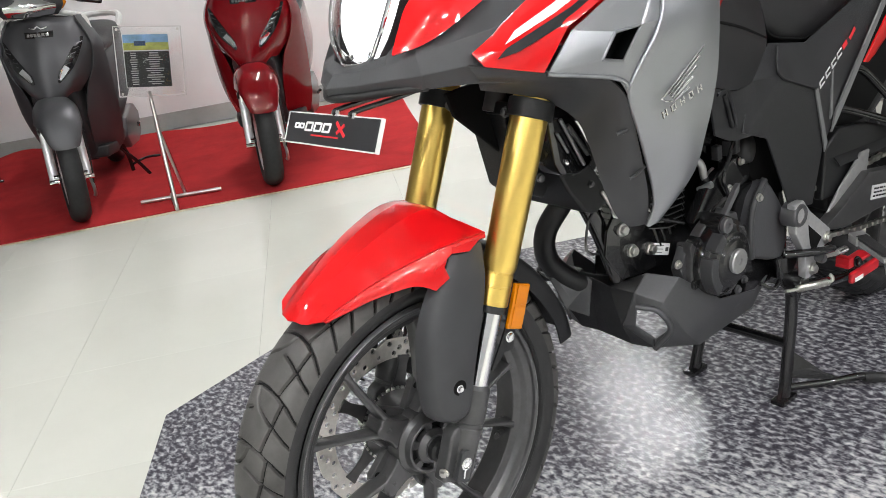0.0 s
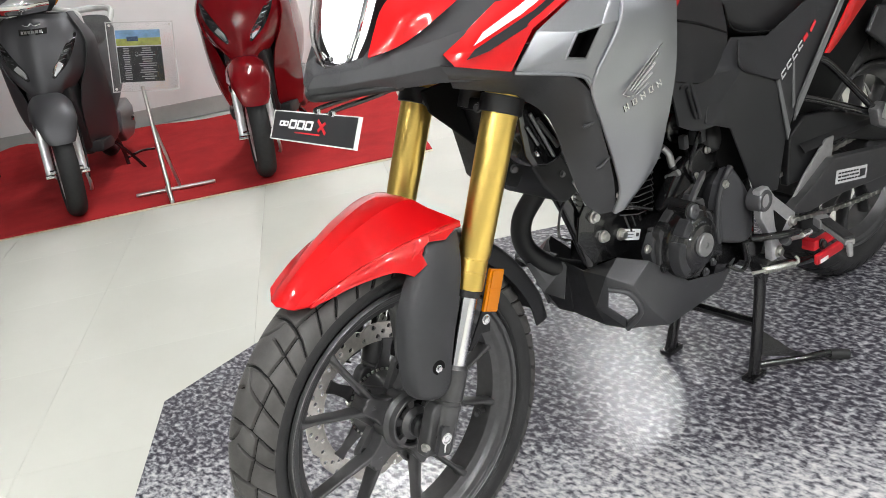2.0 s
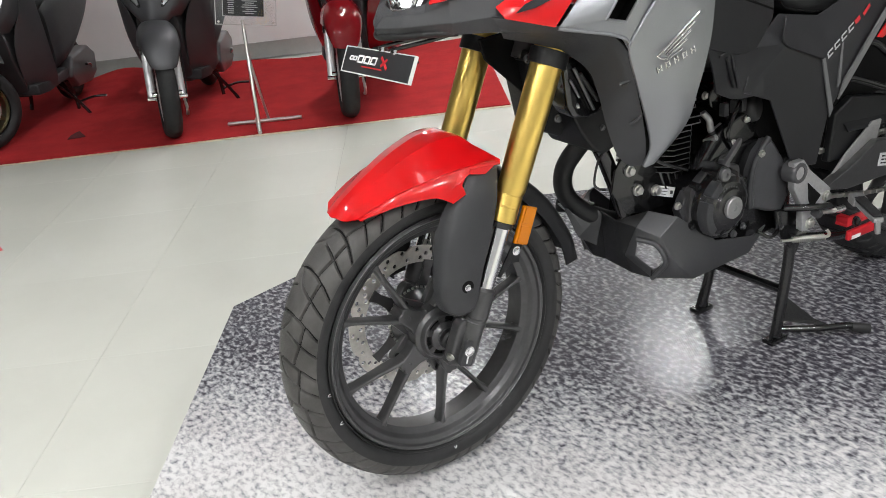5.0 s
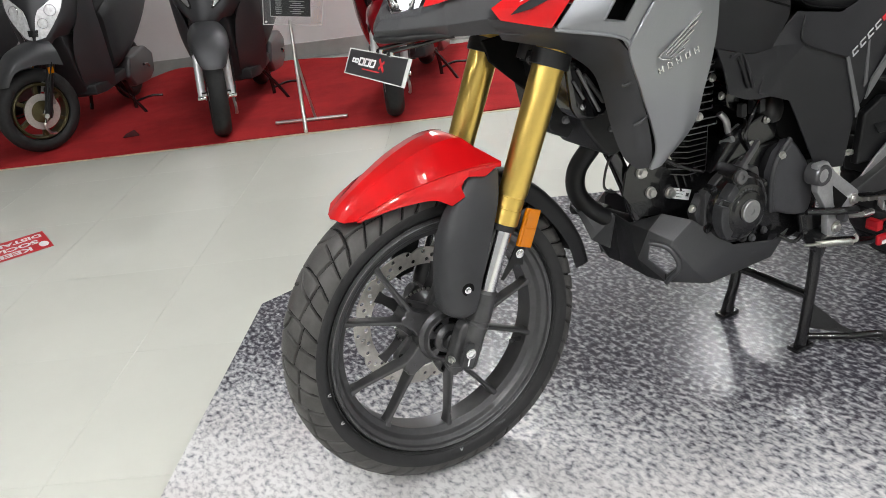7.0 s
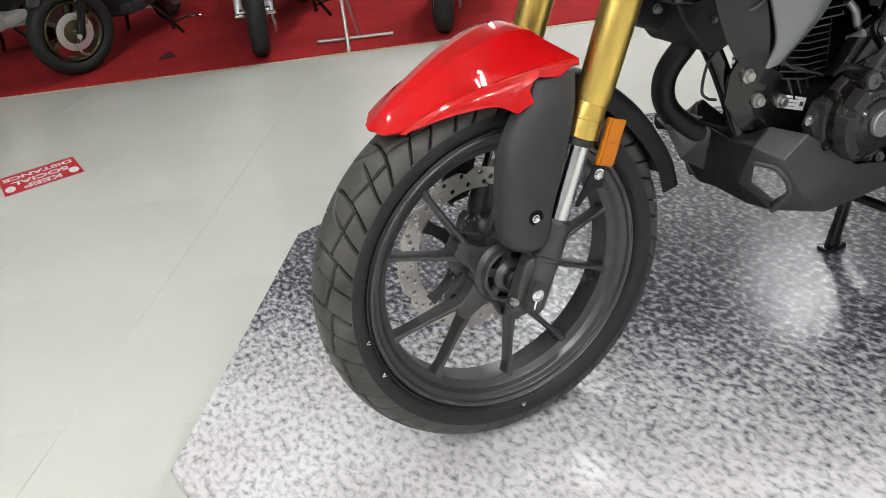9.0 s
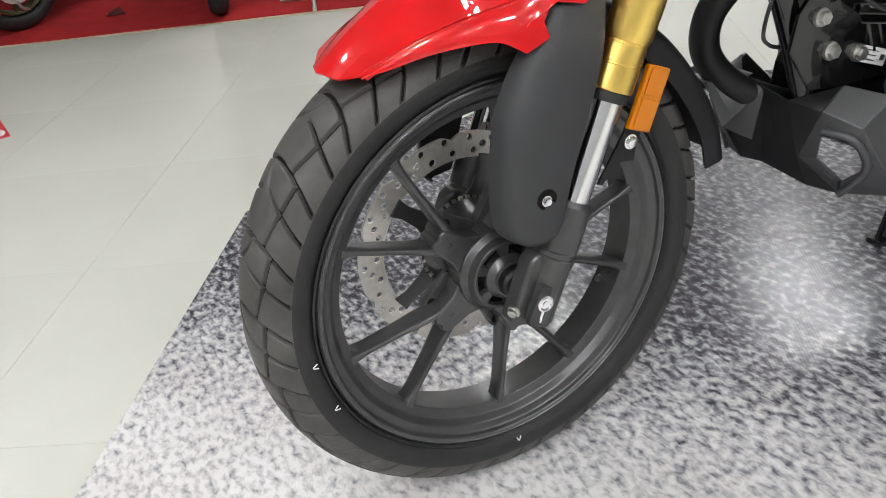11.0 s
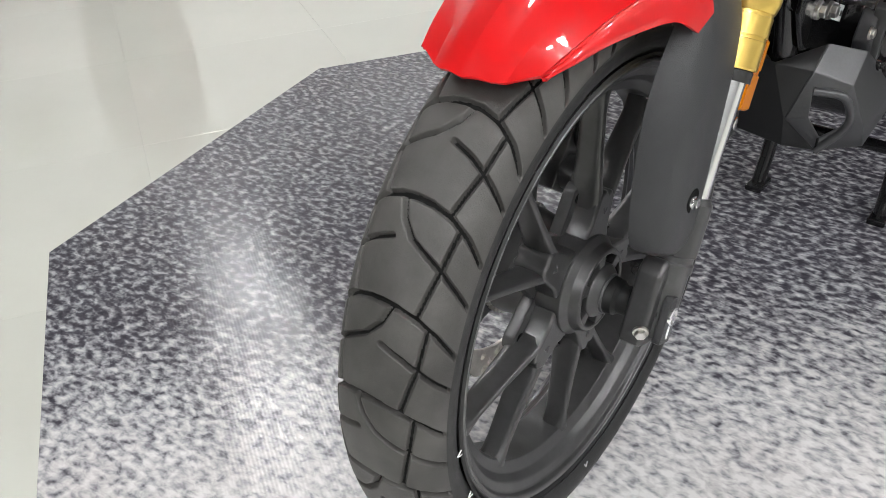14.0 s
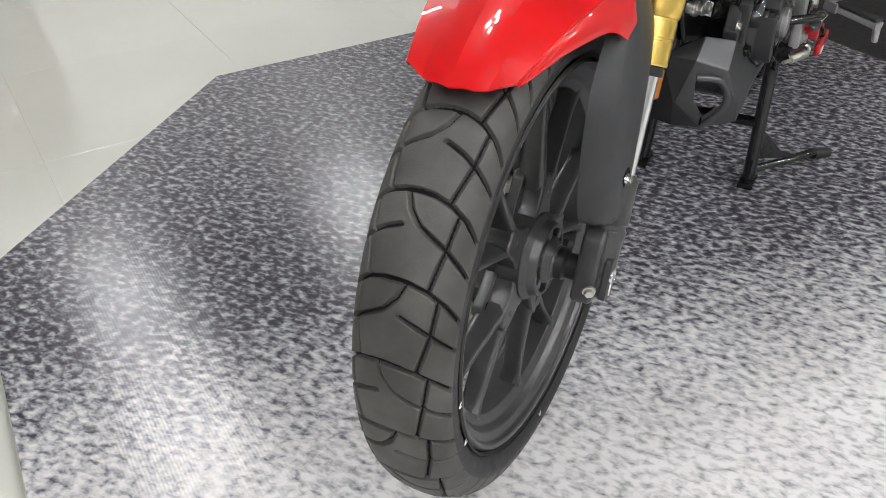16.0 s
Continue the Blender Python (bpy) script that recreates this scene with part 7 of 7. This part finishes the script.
# ---- information stand, floor sticker, counter ----
def info_stand():
    s = thing("info_stand", Matrix.Translation(room(-0.862, 3.215, CARPET_Z)) @ ROOMX, "stainless steel stand with an acrylic specification poster", "sign stand")
    part("cross_foot", rod((-0.195, 0.012, 0.011), (0.215, -0.012, 0.011), 0.010), STEEL, s, bevel=0.001)
    part("front_foot", rod((-0.045, 0.06, 0.011), (0.020, -0.240, 0.011), 0.010), STEEL, s, bevel=0.001)
    part("pole", tube([(0.018, -0.225, 0.012), (0.004, -0.100, 0.28), (-0.008, 0.022, 0.55)], 0.0095, 12), STEEL, s, "slanting stainless pole")
    part("brace", tube([(0.030, 0.020, 0.012), (0.014, -0.020, 0.20), (0.000, -0.050, 0.38)], 0.0075, 10), STEEL, s)
    m = Matrix.Translation((0.034, 0.030, 0.690)) @ Matrix.Rotation(8.5 * DEG, 4, "Y") @ Matrix.Rotation(-8 * DEG, 4, "X") @ Matrix.Rotation(12 * DEG, 4, "Z")
    a = part("acrylic_sheet", moved(box((0, 0.004, 0), (0.310, 0.003, 0.330)), m), ACRYLIC, s, "clear acrylic holder")
    part("acrylic_front", moved(box((0, -0.004, 0), (0.310, 0.003, 0.330)), m), ACRYLIC, a)
    # pale bars stand for the light caught in the clear sheet's edges
    for x, z, w, h in ((0, 0.165, 0.314, 0.004), (0, -0.165, 0.314, 0.004), (-0.155, 0, 0.004, 0.334), (0.155, 0, 0.004, 0.334)):
        part("sheet_edge_glow", moved(box((x, 0, z), (w, 0.012, h)), m), PALE, a)
    for x in (-0.140, 0.140):
        for z in (-0.152, 0.152):
            part("standoff", moved(rod((x, 0.008, z), (x, -0.010, z), 0.006), m), STEEL, s)
    p = part("poster", moved(box((-0.012, 0, 0.004), (0.214, 0.001, 0.256)), m), WHITE, s, "printed specification sheet with a picture on top")
    part("poster_panel", moved(box((-0.012, -0.0009, -0.036), (0.208, 0.0006, 0.170)), m), GREY_PLASTIC, p)
    part("sky_print", moved(box((-0.012, -0.0009, 0.108), (0.208, 0.0006, 0.040)), m), material("sky_print", (0.22, 0.42, 0.68), 0.4, noise_scale=18, vary=0.3), p)
    part("field_print", moved(box((-0.012, -0.0009, 0.072), (0.208, 0.0006, 0.036)), m), material("field_print", (0.45, 0.48, 0.10), 0.4, noise_scale=25, vary=0.4), p)
    part("vehicle_print", moved(box((-0.040, -0.0018, 0.086), (0.052, 0.0006, 0.022)), m), material("blue_print", (0.02, 0.06, 0.16), 0.4), p)
    rnd = random.Random(4)
    for k in range(15):
        z = 0.040 - 0.0105 * k
        part("text_bar", moved(box((-0.075, -0.0018, z), (0.036 * rnd.uniform(0.6, 1.0), 0.0006, 0.0042)), m), PALE, p)
        part("text_bar", moved(box((0.020, -0.0018, z), (0.090 * rnd.uniform(0.4, 1.0), 0.0006, 0.0042)), m), PALE, p)


info_stand()


def letters(text, size, mat, parent, m, name="lettering"):
    """A line of raised print with the built-in font, as a mesh."""
    cu = bpy.data.curves.new(name, "FONT")
    cu.body, cu.size, cu.align_x, cu.align_y, cu.extrude = text, size, "CENTER", "CENTER", 0.0002
    cu.offset = size * 0.035
    tmp = bpy.data.objects.new(name, cu)
    scene.collection.objects.link(tmp)
    me = bpy.data.meshes.new_from_object(tmp.evaluated_get(bpy.context.evaluated_depsgraph_get()))
    bpy.data.objects.remove(tmp)
    me.materials.clear()
    me.materials.append(mat)
    ob = new(name, me)
    ob.parent = parent
    ob.matrix_basis = m
    return ob


stk = thing("floor_sticker", Matrix.Translation(room(-1.862, 1.750, FLOOR)) @ Matrix.Rotation(ROOM - 143.4 * DEG, 4, "Z"), "red distancing sticker with white words on the floor", "sticker")
part("sheet", box((0, 0, 0.0008), (0.290, 0.235, 0.0008)), RED_PRINT, stk)
for text, y, sz in (("KEEP", 0.068, 0.066), ("SOCIAL", 0.0, 0.062), ("DISTANCE", -0.070, 0.056)):
    letters(text, sz, WHITE, stk, pose(0, y, 0.0015))
for x, y in ((-0.118, 0.055), (0.118, 0.055)):
    part("foot_print", moved(spin([(0, 0), (0, 0.024), (0.0004, 0.024), (0.0004, 0)], (0, 0, 0), (0, 0, 1), 20), Matrix.Translation((x, y, 0.0013)) @ Matrix.Diagonal((0.8, 1.5, 1, 1))), WHITE, stk)

counter = thing("counter", ROOMX @ pose(3.1, 2.3, FLOOR), "dark brown laminate counter behind the platform", "counter")
part("body", box((0, 0, 0.52), (1.1, 2.4, 0.98)), WOOD, counter, bevel=0.004)
part("plinth", box((0.02, 0, 0.015), (1.04, 2.34, 0.03)), BLACK_GLOSS, counter)
part("worktop", box((0, 0, 1.03), (1.16, 2.46, 0.04)), WOOD, counter, bevel=0.006)

# flat black sheet added for a dark area of unknown kind past the platform
mat = thing("floor_sheet", pose(2.35, -0.75, FLOOR, 0, 0, -30), "flat black sheet on the tiled floor behind the platform", "mat")
part("sheet", box((0, 0, 0.004), (1.3, 1.2, 0.008)), RUBBER, mat, bevel=0.002)


# ---- floor tiles: those near the platform as pieces, the rest in one mesh ----
def floor_tiles():
    s, gap = 0.6, 0.0005
    base = box((0, 0, -0.004), (s - gap, s - gap, 0.008))
    me = finish(base, "tile", TILE, bevel=0.0004, segs=1)
    far = B()
    for i in range(-13, 9):
        for j in range(-10, 9):
            u, v = 0.218 + (i + 0.5) * s, 0.18 + (j + 0.5) * s
            if not (U0 < u < U1 and V0 < v < V1):
                continue
            if -4.2 < u < 2.6 and -1.4 < v < 3.6:
                t = new("tile", me)
                t.parent = floor
                t.matrix_basis = pose(u, v, FLOOR)
            else:
                far = join(far, moved(box((0, 0, -0.004), (s - gap, s - gap, 0.008)), Matrix.Translation((u, v, FLOOR))))
    r = part("tile_field", far, TILE, floor)
    tagged(r, kind="stuff")


floor_tiles()
